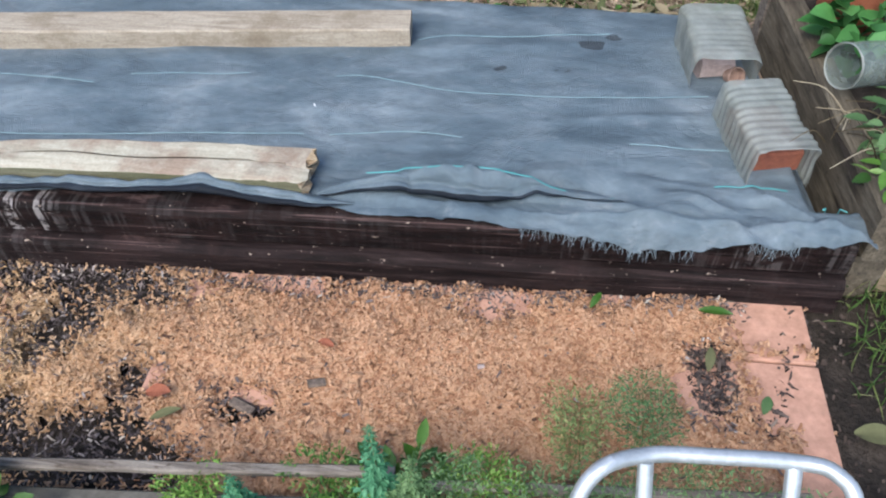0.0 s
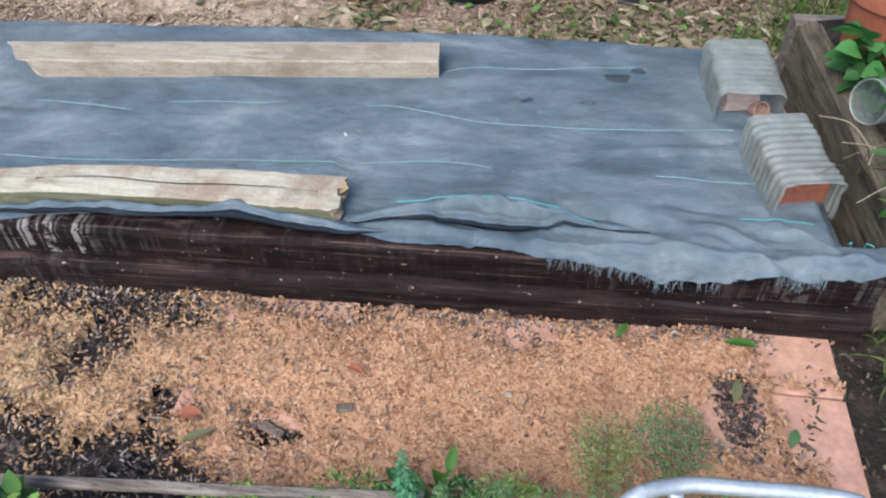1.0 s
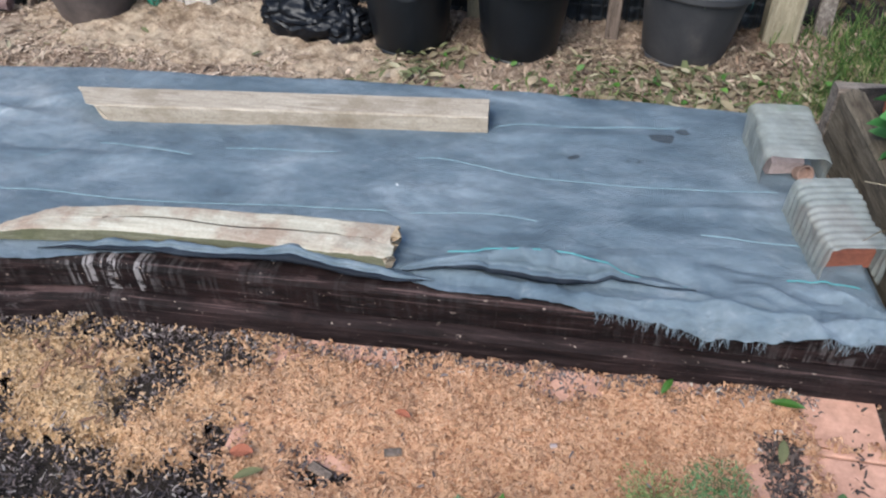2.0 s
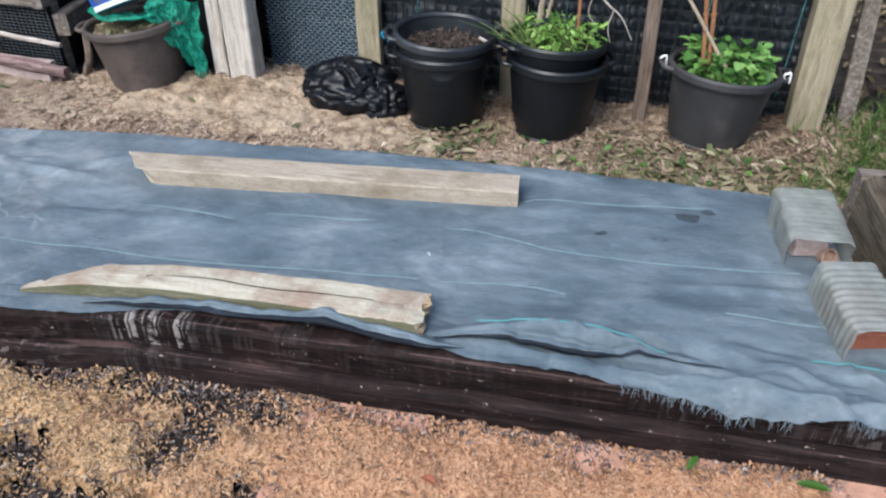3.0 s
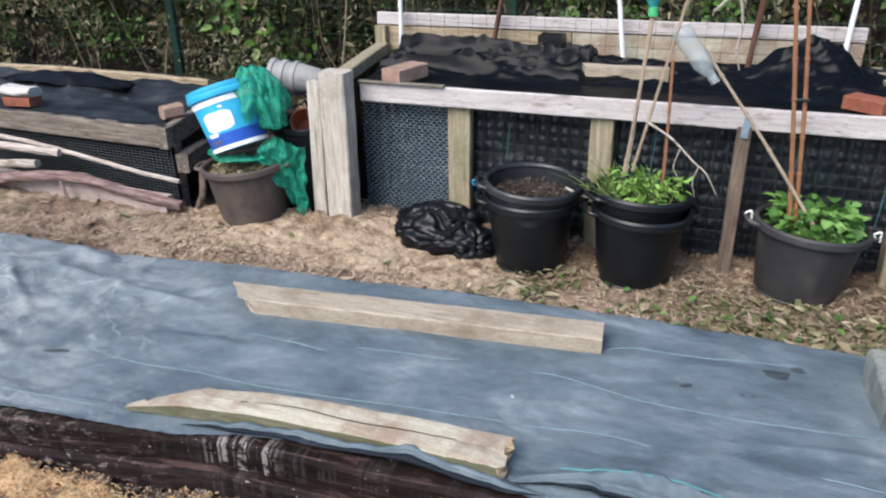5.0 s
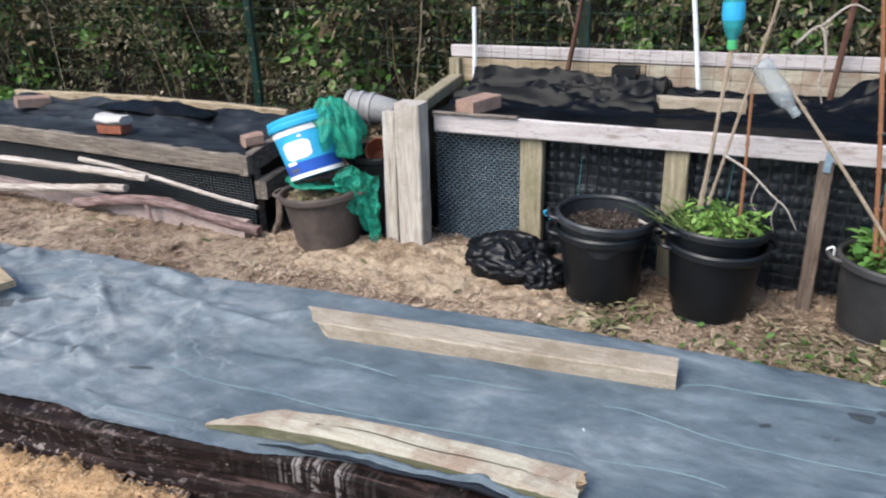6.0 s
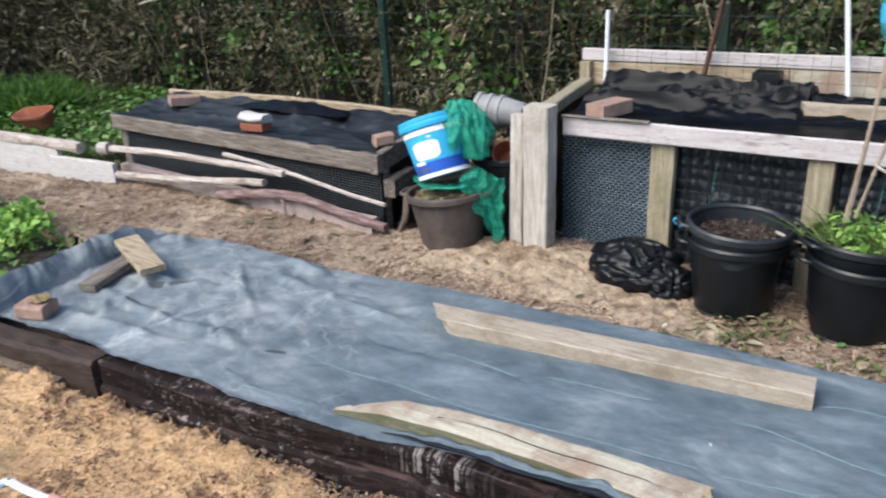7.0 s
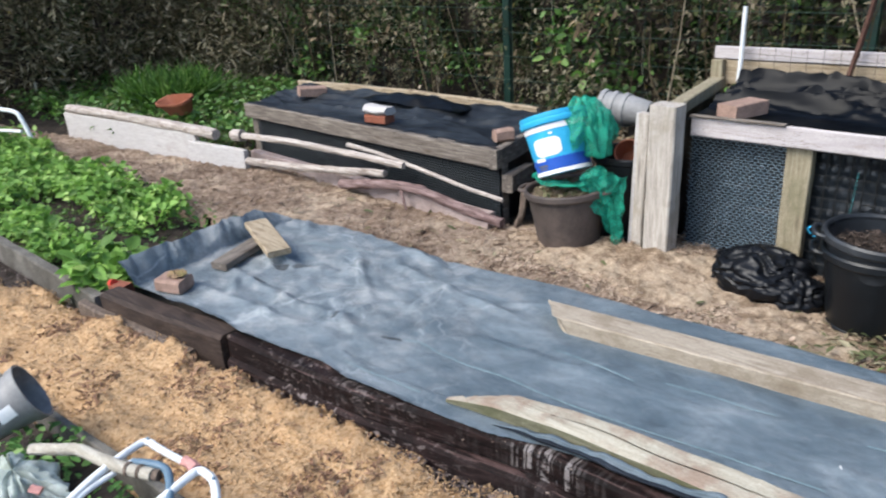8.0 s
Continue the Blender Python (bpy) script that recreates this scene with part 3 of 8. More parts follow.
def beam(p0, p1, w, h, seg=10, ch=0.005, jit=0.0025, seed=0.0, bm=None, ragged0=0.0, ragged1=0.0, up=(0, 0, 1), bow=0.0):
    """A timber from p0 to p1 (middle of its section), w across and h along up, with worn edges; ragged: how far a broken end runs out."""
    bm = bm or bmesh.new()
    p0, p1, upv = Vector(p0), Vector(p1), Vector(up)
    along = (p1 - p0)
    length = along.length
    along.normalize()
    side = along.cross(upv).normalized()
    upv = side.cross(along).normalized()
    a, b = w / 2, h / 2
    ring = [(-a + ch, -b), (0, -b), (a - ch, -b), (a, -b + ch), (a, 0), (a, b - ch), (a - ch, b), (0, b), (-a + ch, b), (-a, b - ch), (-a, 0), (-a, -b + ch)]
    rows = []
    for i in range(seg + 1):
        f = i / seg
        row = []
        for k, (u, v) in enumerate(ring):
            s = f * length
            if ragged0:
                s = max(s, ragged0 * (0.5 + 0.30 * wob((u * 95, v * 75, seed), 1.0, seed + 3) + max(-0.26, u / w) * 0.8 - (v / h) * 0.25) + 0.002 * i)
            if ragged1:
                s = min(s, length - ragged1 * (0.5 + wob((u * 70, v * 70, seed), 1.0, seed + 7)) - 0.002 * (seg - i))
            q = p0 + along * s + side * u + upv * (v + bow * math.sin(math.pi * f))
            d = wob(q, 9.0, seed) * jit
            q += side * d + upv * wob(q, 9.0, seed + 11) * jit
            row.append(bm.verts.new(q))
        rows.append(row)
    n = len(ring)
    for r0, r1 in zip(rows, rows[1:]):
        for k in range(n):
            bm.faces.new((r0[k], r0[(k + 1) % n], r1[(k + 1) % n], r1[k]))
    for row in (rows[0], rows[-1]):
        c = bm.verts.new(sum((v.co for v in row), Vector()) / n)
        for k in range(n):
            bm.faces.new((row[k], row[(k + 1) % n], c))
    return bm


def tube(pts, radius, sides=8, bm=None, jit=0.0, taper=1.0, caps=True, seed=0.0):
    """A round bar through the points, which may thin out to its end."""
    bm = bm or bmesh.new()
    pts = [Vector(p) for p in pts]
    ref = Vector((0.31, 0.17, 0.94))
    rows = []
    for i, p in enumerate(pts):
        d = (pts[min(i + 1, len(pts) - 1)] - pts[max(i - 1, 0)]).normalized()
        if abs(d.dot(ref)) > 0.95:
            ref = Vector((0.94, 0.3, 0.1))
        u = d.cross(ref).normalized()
        v = d.cross(u)
        r = radius * (1 + (taper - 1) * i / max(1, len(pts) - 1))
        rows.append([bm.verts.new(p + (u * math.cos(a) + v * math.sin(a)) * r * (1 + jit * wob(p + u * math.cos(a), 14, seed + k)))
                     for k in range(sides) for a in (2 * math.pi * k / sides,)])
    for r0, r1 in zip(rows, rows[1:]):
        for k in range(sides):
            bm.faces.new((r0[k], r0[(k + 1) % sides], r1[(k + 1) % sides], r1[k]))
    if caps:
        bm.faces.new(rows[0])
        bm.faces.new(rows[-1][::-1])
    return bm


def bent(pts, n=6):
    """More points along a smooth line through the given ones."""
    P = [Vector(p) for p in pts]
    P = [P[0] * 2 - P[1]] + P + [P[-1] * 2 - P[-2]]
    out = []
    for a, b, c, d in zip(P, P[1:], P[2:], P[3:]):
        for k in range(n):
            t = k / n
            out.append(0.5 * ((2 * b) + (c - a) * t + (2 * a - 5 * b + 4 * c - d) * t * t + (3 * b - a - 3 * c + d) * t ** 3))
    return out + [P[-2]]


def lathe(profile, m, n=40, bm=None, wav=0.0, seed=0.0):
    """A turned form: rows of radius and height about the z of the pose m."""
    bm = bm or bmesh.new()
    rows = []
    for r, z in profile:
        row = []
        for k in range(n):
            a = 2 * math.pi * k / n
            rr = r * (1 + wav * wob((math.cos(a), math.sin(a), z * 6), 1.6, seed))
            row.append(bm.verts.new(m @ Vector((rr * math.cos(a), rr * math.sin(a), z))))
        rows.append(row)
    for r0, r1 in zip(rows, rows[1:]):
        for k in range(n):
            bm.faces.new((r0[k], r0[(k + 1) % n], r1[(k + 1) % n], r1[k]))
    return bm


def disc(m, r, n=28, wav=0.0, lift=0.0, rings=5, seed=0.0):
    """A round uneven fill, such as the earth in a pot."""
    bm = bmesh.new()
    c = bm.verts.new(m @ Vector((0, 0, lift * wob((0, 0, seed), 3))))
    last = None
    for i in range(1, rings + 1):
        row = [bm.verts.new(m @ Vector((r * i / rings * math.cos(a), r * i / rings * math.sin(a),
               lift * wob((math.cos(a) * i, math.sin(a) * i, seed), 0.9, seed)))) for k in range(n) for a in (2 * math.pi * k / n,)]
        for k in range(n):
            if last:
                bm.faces.new((last[k], row[k], row[(k + 1) % n], last[(k + 1) % n]))
            else:
                bm.faces.new((c, row[k], row[(k + 1) % n]))
        last = row
    return bm


def block(size, m, ch=0.004, jit=0.002, seed=0.0):
    """A brick or short block with worn edges; the pose m is the middle of its base."""
    x, y, z = size
    bm = beam((-x / 2, 0, z / 2), (x / 2, 0, z / 2), y, z, 6, ch, jit, seed)
    bm.transform(m)
    return bm


def sheet(nx, ny, f, bm=None):
    """A cloth: f(u, v) gives the place for u, v from 0 to 1."""
    bm = bm or bmesh.new()
    g = [[bm.verts.new(f(i / nx, j / ny)) for j in range(ny + 1)] for i in range(nx + 1)]
    for i in range(nx):
        for j in range(ny):
            bm.faces.new((g[i][j], g[i + 1][j], g[i + 1][j + 1], g[i][j + 1]))
    return bm


def bulk(name, verts, quads, material, at, label, category, kind="stuff", parent=None):
    """Many small pieces in one mesh, from arrays."""
    me = bpy.data.meshes.new(name)
    verts = np.asarray(verts, np.float32).reshape(-1, 3) - np.asarray(at, np.float32)
    quads = np.asarray(quads, np.int32)
    k = quads.shape[1]
    me.vertices.add(len(verts))
    me.vertices.foreach_set("co", verts.ravel())
    me.loops.add(quads.size)
    me.loops.foreach_set("vertex_index", quads.ravel())
    me.polygons.add(len(quads))
    me.polygons.foreach_set("loop_start", np.arange(0, quads.size, k, dtype=np.int32))
    me.update(calc_edges=True)
    me.validate()
    me.materials.append(material)
    ob = new(name, me)
    if parent:
        ob.parent = parent
    else:
        ob.location = at
    return tagged(ob, label, category, "", kind)


def turns(rng, n, tilt):
    """Random unit frames: along and across each piece, tipped by up to tilt."""
    yaw = rng.uniform(0, 2 * np.pi, n)
    pit, rol = rng.normal(0, tilt, n), rng.normal(0, tilt, n)
    a = np.stack([np.cos(yaw) * np.cos(pit), np.sin(yaw) * np.cos(pit), np.sin(pit)], 1)
    s = np.stack([-np.sin(yaw), np.cos(yaw), 0 * yaw], 1)
    nrm = np.cross(a, s)
    c, d = np.cos(rol)[:, None], np.sin(rol)[:, None]
    return a, s * c + nrm * d, nrm * c - s * d


def flakes(rng, pos, length, width, tilt=0.5, curl=0.3):
    """Curled chips: two joined faces each."""
    n = len(pos)
    a, s, nr = turns(rng, n, tilt)
    l, w = (np.asarray(v).reshape(-1, 1) for v in (length, width))
    cu = (rng.uniform(-1, 1, (n, 1)) * curl * l)
    v = np.stack([pos - a * l / 2 - s * w / 2, pos - a * l / 2 + s * w / 2 * 0.6, pos + s * w / 2 + nr * cu, pos - s * w / 2 + nr * cu,
                  pos + a * l / 2 + s * w / 2 * 0.5, pos + a * l / 2 - s * w / 2], 1)
    base = np.arange(n)[:, None] * 6
    q = np.concatenate([base + [0, 3, 2, 1], base + [3, 5, 4, 2]])
    return v.reshape(-1, 3), q


def leaves(rng, pos, a, nr, length, width, fold=0.25, droop=0.15):
    """Leaves from their stalk end: pos, the way a that they point, their upper side nr."""
    s = np.cross(nr, a)
    l, w = (np.asarray(v).reshape(-1, 1) for v in (length, width))
    up = nr * w * fold
    mid, tip = pos + a * l * 0.5 - nr * l * droop * 0.3, pos + a * l - nr * l * droop
    q1 = pos + a * l * 0.22
    q3 = pos + a * l * 0.78 - nr * l * droop * 0.6
    v = np.stack([pos, q1 + s * w * 0.38 + up * 0.7, mid + s * w * 0.5 + up, q3 + s * w * 0.33 + up * 0.6, tip,
                  q3 - s * w * 0.33 + up * 0.6, mid - s * w * 0.5 + up, q1 - s * w * 0.38 + up * 0.7, mid], 1)
    b = np.arange(len(pos))[:, None] * 9
    q = np.concatenate([b + [0, 1, 2, 8], b + [8, 2, 3, 4], b + [8, 4, 5, 6], b + [0, 8, 6, 7]])
    return v.reshape(-1, 3), q


def unit(v):
    return v / np.maximum(np.linalg.norm(v, axis=1, keepdims=True), 1e-9)


def line_at(x, rows):
    """The height of a broken line at x; its rows run from small x to large."""
    return np.interp(x, [r[0] for r in rows], [r[1] for r in rows])


def nz(x, y, s, k=0.0):
    return noise.noise(Vector((x * s + k, y * s + k * 0.7, k)))

# ---------------- the ground ----------------
FACE = [(-3.12, 1.018), (-2.7, 1.070), (-2.26, 1.146), (-1.9, 1.172), (-1.6, 1.198), (-1.3, 1.250), (-1.04, 1.297), (-0.3, 1.335), (0.82, 1.385)]  # front of the long timbers
BACK = [(-3.4, 2.06), (-3.28, 2.11), (-2.73, 2.23), (-2.1, 2.225), (-1.6, 2.30), (-0.17, 2.385), (0.5, 2.375), (0.85, 2.37)]  # far edge of the membrane
KERB = [(-7.0, 0.50), (-2.6, 0.57), (-1.7, 0.64), (-0.66, 0.765), (0.21, 0.845), (0.8, 0.90)]  # edging of the near bed


def grid_lines(lo, hi, step, reach):
    mid = np.arange(lo, hi + 1e-6, step)
    far = np.array([0.3, 0.8, 2, 4, 8, 16, 40, 100, 250, 600])
    far = far[far < reach]
    return np.concatenate([lo - far[::-1], mid, hi + far])


gx, gy = grid_lines(-9.6, 2.4, 0.08, 1000), grid_lines(-0.6, 5.4, 0.08, 1000)
GX, GY = np.meshgrid(gx, gy, indexing="ij")
GZ = np.zeros_like(GX)
for i, x in enumerate(gx):
    for j, y in enumerate(gy):
        near = -9.7 < x < 2.5 and -0.7 < y < 5.5
        GZ[i, j] = (0.012 * nz(x, y, 2.3) + 0.008 * nz(x, y, 9.0, 4) if near else 0.0) - 0.02
nx_, ny_ = GX.shape
idx = np.arange(nx_ * ny_).reshape(nx_, ny_)
gq = np.stack([idx[:-1, :-1], idx[1:, :-1], idx[1:, 1:], idx[:-1, 1:]], -1).reshape(-1, 4)
bulk("ground", np.stack([GX, GY, GZ], -1), gq, SOIL, (0, 0, 0), "dark bare garden soil", "ground", "structure")


def chip_height(x, y):
    """The far path of wood chips, heaped a little along its back."""
    back = line_at(x, BACK)
    h = 0.014 + 0.022 * nz(x, y, 1.7, 3) + 0.016 * nz(x, y, 6.0, 9) + 0.016 * nz(x, y, 15.0, 4) + 0.012 * nz(x, y, 29.0, 6)
    h += 0.045 * math.exp(-((y - 2.95) / 0.22) ** 2) * max(0.0, 1 - abs(x + 1.5) / 1.0)
    h += 0.03 * math.exp(-((y - back) / 0.15) ** 2)
    return h


def chip_inside(x, y):
    far = 3.35 if x > -1.6 else (2.95 if x > -4.8 else 2.75 + (x + 4.8) * 0.14)
    return min(y - 1.95, far - y, 1.15 - x + 0.25 * nz(x, y, 1.2), x + 8.6) + 0.10 * nz(x, y, 3.0, 5)


def land(inside, height, x0, x1, y0, y1, step):
    """A laid sheet on the ground where inside is over 0, with a thin edge."""
    xs, ys = np.arange(x0, x1, step), np.arange(y0, y1, step)
    ids, vs, qs = {}, [], []
    for i, x in enumerate(xs):
        for j, y in enumerate(ys):
            d = inside(x, y)
            if d > -step:
                ids[i, j] = len(vs)
                vs.append((x, y, height(x, y) if d > 0 else -0.03))
    for (i, j), a in ids.items():
        if (i + 1, j) in ids and (i, j + 1) in ids and (i + 1, j + 1) in ids:
            qs.append((a, ids[i + 1, j], ids[i + 1, j + 1], ids[i, j + 1]))
    return np.array(vs), np.array(qs)


v, q = land(chip_inside, chip_height, -8.7, 1.5, 1.95, 3.4, 0.022)
ob = bulk("chip_path", v, q, CHIP_BED, (0, 0, 0), "trodden path of brown wood chips", "path", "structure")
ob.data.shade_smooth()

# sawdust on the near path, worn through in places to boards and mulch: middle x, y, half widths
BARE = [(0.67, 1.32, 0.13, 0.08), (0.67, 1.16, 0.09, 0.12), (0.72, 0.98, 0.06, 0.14), (0.11, 1.325, 0.075, 0.045), (0.06, 1.36, 0.13, 0.03), (-0.42, 1.32, 0.15, 0.035), (-0.28, 1.36, 0.07, 0.03),
        (0.52, 1.18, 0.055, 0.11), (-0.82, 1.275, 0.31, 0.072), (-0.82, 1.13, 0.075, 0.085), (-0.63, 0.86, 0.20, 0.095), (-0.92, 0.87, 0.22, 0.11), (-0.59, 1.025, 0.045, 0.035),
        (-0.365, 1.005, 0.04, 0.03), (-1.30, 1.25, 0.5, 0.04), (-1.15, 1.02, 0.07, 0.05), (-2.35, 1.14, 0.14, 0.05), (-4.2, 0.95, 0.5, 0.09)]


def dust_inside(x, y):
    d = min(y - float(line_at(x, KERB)) + 0.02, float(line_at(x, FACE)) - 0.012 - y, 0.715 - x, x + 5.6)
    for bx, by, rx, ry in BARE:
        e = math.hypot((x - bx) / rx, (y - by) / ry)
        d = min(d, (e - 1) * min(rx, ry))
    return d + 0.034 * nz(x, y, 7.0, 2) + 0.030 * nz(x, y, 19.0, 8) + 0.022 * nz(x, y, 41.0, 5)


def dust_height(x, y):
    d = max(0.0, dust_inside(x, y))
    h = 0.022 + 0.018 * min(1, d / 0.08) + 0.008 * nz(x, y, 5, 1) + 0.009 * nz(x, y, 17, 6) + 0.005 * nz(x, y, 37, 3)
    if x < -1.1:
        rise = min(1, (-1.1 - x) / 0.4) * min(1, d / 0.06)
        h += rise * (0.022 * nz(x, y, 8, 7) + 0.020 * (0.25 - abs(nz(x, y, 13, 9))) - 0.035 * max(0.0, nz(x, y, 24, 3) - 0.28))
    if x < -1.2:
        h += 0.035 * min(1, (-1.2 - x) / 0.6) * min(1, d / 0.15) * (0.8 + 0.5 * nz(x, y, 3, 4))
        near = max(0.0, float(line_at(x, FACE)) - y)
        h += (0.042 * min(1, (-1.2 - x) / 0.25) + 0.022 * max(0.0, min(1, (-2.25 - x) / 0.3))) * max(0.0, min(1, (x + 3.25) / 0.4)) * math.exp(-(near / 0.11) ** 2) * (1 + 0.7 * nz(x, y, 6, 12))
    return h


v, q = land(dust_inside, dust_height, -5.7, 0.75, 0.45, 1.4, 0.0165)
ob = bulk("sawdust_path", v, q, SAWDUST, (0, 0, 0), "layer of fresh orange sawdust and shavings", "path", "structure")
ob.data.shade_smooth()

for x0, x1, y0, y1, z, k in ((0.18, 0.733, 1.226, 1.388, 0.004, 0), (0.18, 0.737, 0.905, 1.221, 0.004, 1), (-0.13, 0.176, 1.0, 1.345, 0.003, 2), (-0.58, -0.27, 1.0, 1.347, 0.004, 3)):
    bm = beam((x0, (y0 + y1) / 2, z), (x1, (y0 + y1) / 2 + 0.006, z), y1 - y0, 0.022, 8, 0.003, 0.0015, k)
    single("floor_board", bm, PINK_BOARD, (x0, y0, 0), "thin pinkish chipboard lying on the path", "board", "boards under the sawdust")

rng = np.random.default_rng(5)


def spread(n, inside, height, box, lo=0.0, hi=9.0, lift=0.004, power=None):
    out = []
    while len(out) < n:
        x, y = rng.uniform(box[0], box[1]), rng.uniform(box[2], box[3])
        if lo < inside(x, y) < hi:
            out.append((x, y, height(x, y) + rng.uniform(0, lift)))
    return np.array(out)


P = np.concatenate([spread(24000, dust_inside, dust_height, (-1.3, 0.74, 0.72, 1.4), -0.012), spread(1700, dust_inside, lambda x, y: 0.014, (-1.3, 0.0, 0.72, 1.35), -0.06, -0.008), spread(13000, dust_inside, dust_height, (-4.2, -1.0, 0.5, 1.35), -0.006)])
v, q = flakes(rng, P, rng.uniform(0.005, 0.016, len(P)) * rng.uniform(0.6, 1.2, len(P)), rng.uniform(0.002, 0.006, len(P)), 0.6, 0.5)
bulk("sawdust_flakes", v, q, SHAVINGS, (0, 0, 0), "loose orange wood shavings on the path", "shavings")


def mulch_inside(x, y):
    if not (line_at(x, KERB) - 0.3 < y < line_at(x, FACE) - 0.005):
        return -1
    if 0.16 < x < 0.735 and 0.9 < y < 1.39 and not (0.47 < x < 0.57 and 0.98 < y < 1.25):
        return -1
    return rng.uniform(0.0, 1) - max(0, dust_inside(x, y)) / 0.030


def mulch_height(x, y):
    return 0.002 + 0.012 * nz(x, y, 6, 3) + (0.006 if dust_inside(x, y) < 0 else dust_height(x, y))


P = np.concatenate([spread(13000, mulch_inside, mulch_height, (-1.4, 0.74, 0.6, 1.4), 0.0), spread(1500, mulch_inside, mulch_height, (-4.5, -1.4, 0.6, 1.3), 0.0)])
P = np.concatenate([P, spread(500, dust_inside, lambda x, y: dust_height(x, y) + 0.002, (-3.2, 0.72, 0.6, 1.36), 0.0)])
v, q = flakes(rng, P, 0.003 + 0.018 * rng.uniform(0, 1, len(P)) ** 2, rng.uniform(0.0015, 0.0055, len(P)), 0.45, 0.3)
F = np.stack([rng.uniform(-1.4, 0.62, 1500), np.zeros(1500), np.zeros(1500)], 1)
F[:, 1] = line_at(F[:, 0], FACE) - 0.004 - np.abs(rng.normal(0, 0.028, 1500))
F[:, 2] = [max(0.012, dust_height(a, b) if dust_inside(a, b) > 0 else 0.0) + 0.004 for a, b in F[:, :2]]
vf, qf = flakes(rng, F, 0.004 + 0.018 * rng.uniform(0, 1, 1500) ** 2, rng.uniform(0.002, 0.006, 1500), 0.4, 0.3)
bulk("timber_foot_mulch", vf, qf, BARK_BITS, (0, 1.35, 0), "dark mulch and pale splinters along the timber foot", "mulch")
B = spread(300, dust_inside, lambda x, y: dust_height(x, y) + 0.003, (-3.6, 0.3, 0.6, 1.33), 0.0)
C = np.array([p for p in spread(5200, dust_inside, lambda x, y: dust_height(x, y) + 0.002, (-3.4, -0.9, 0.6, 1.3), 0.0) if nz(p[0], p[1], 4.5, 13) + 0.5 * nz(p[0], p[1], 11, 4) > 0.24])
B = np.concatenate([B, C])
vb, qb = flakes(rng, B, 0.006 + 0.04 * rng.uniform(0, 1, len(B)) ** 2, rng.uniform(0.003, 0.010, len(B)), 0.35, 0.25)
bulk("bark_strips", vb, qb, BARK_STRIPS, (0, 0, 0), "reddish brown bark strips on the sawdust", "bark")
bulk("bark_mulch", v, q, BARK_BITS, (0, 0, 0), "dark wet bark mulch with pale splinters", "mulch")

P = np.concatenate([spread(14000, chip_inside, chip_height, (-2.2, 1.2, 2.2, 3.35), 0.0), spread(9000, chip_inside, chip_height, (-8.0, -2.0, 2.0, 3.0), 0.0)])
v, q = flakes(rng, P, 0.006 + 0.075 * rng.uniform(0, 1, len(P)) ** 2.5, rng.uniform(0.002, 0.009, len(P)) * rng.choice([0.7, 1, 1.8], len(P)), 0.22, 0.18)
def sand_inside(x, y):
    d = 0.34 * (1 - math.hypot((x + 1.52) / 0.72, (y - 2.80) / 0.24))
    d = max(d, 0.2 * (1 - math.hypot((x + 0.80) / 0.34, (y - 2.62) / 0.13)))
    return min(d + 0.10 * nz(x, y, 5.0, 8) + 0.06 * nz(x, y, 14.0, 3) + 0.035 * nz(x, y, 33.0, 6), chip_inside(x, y))


vs_, qs_ = land(sand_inside, lambda x, y: chip_height(x, y) + min(0.010, 0.10 * max(0.0, sand_inside(x, y))) + 0.002 + 0.004 * nz(x, y, 40, 5), -2.5, -0.3, 2.2, 3.3, 0.013)
ob = bulk("pale_sawdust", vs_, qs_, SAND_DUST, (0, 0, 0), "pale sandy sawdust trodden into the path", "path", "structure")
ob.data.shade_smooth()
P = []
while len(P) < 9000:
    x, y = rng.normal(-1.45, 0.45), rng.normal(2.76, 0.17)
    if chip_inside(x, y) > 0 and rng.uniform(-0.5, 0.6) < nz(x, y, 3.5, 6) + 0.5 * nz(x, y, 9, 2) + 0.1:
        P.append((x, y, chip_height(x, y) + rng.uniform(0.002, 0.009)))
P = np.array(P)
vp, qp = flakes(rng, P, 0.004 + 0.028 * rng.uniform(0, 1, len(P)) ** 2.5, rng.uniform(0.002, 0.006, len(P)), 0.16, 0.12)
bulk("pale_chips", vp, qp, PALE_CHIPS, (-1.45, 2.74, 0), "pale sandy sawdust and chips heaped on the path", "wood chips")
bulk("path_chips", v, q, CHIPS, (0, 0, 0), "loose brown and tan wood chips", "wood chips")


def litter_inside(x, y):
    return min(y - line_at(x, BACK) - 0.02, 3.2 - y) if nz(x, y, 2.2, 7) + 0.25 * (x + 0.6) > -0.05 else -1


P = np.concatenate([spread(5200, litter_inside, chip_height, (-0.9, 1.15, 2.35, 3.05), 0.0, 9, 0.006), spread(2600, chip_inside, chip_height, (-0.25, 1.15, 2.38, 2.95), 0.0, 9, 0.008)])
v, q = flakes(rng, P, 0.008 + 0.05 * rng.uniform(0, 1, len(P)) ** 2, rng.uniform(0.003, 0.011, len(P)), 0.22, 0.2)
bulk("path_bark", v, q, BROWN_BITS, (0, 0, 0), "dark bark pieces trodden into the path", "bark")
P = np.concatenate([spread(1350, litter_inside, chip_height, (-0.75, 1.15, 2.35, 2.85), 0.0, 9, 0.014), spread(160, chip_inside, chip_height, (-3.6, 1.0, 2.2, 3.0), 0.0, 9, 0.010)])
a, _, up = turns(rng, len(P), 0.3)
ln = rng.uniform(0.02, 0.075, len(P))
v, q = leaves(rng, P, a, up, ln, ln * rng.uniform(0.18, 0.42, len(P)), 0.25, 0.15)
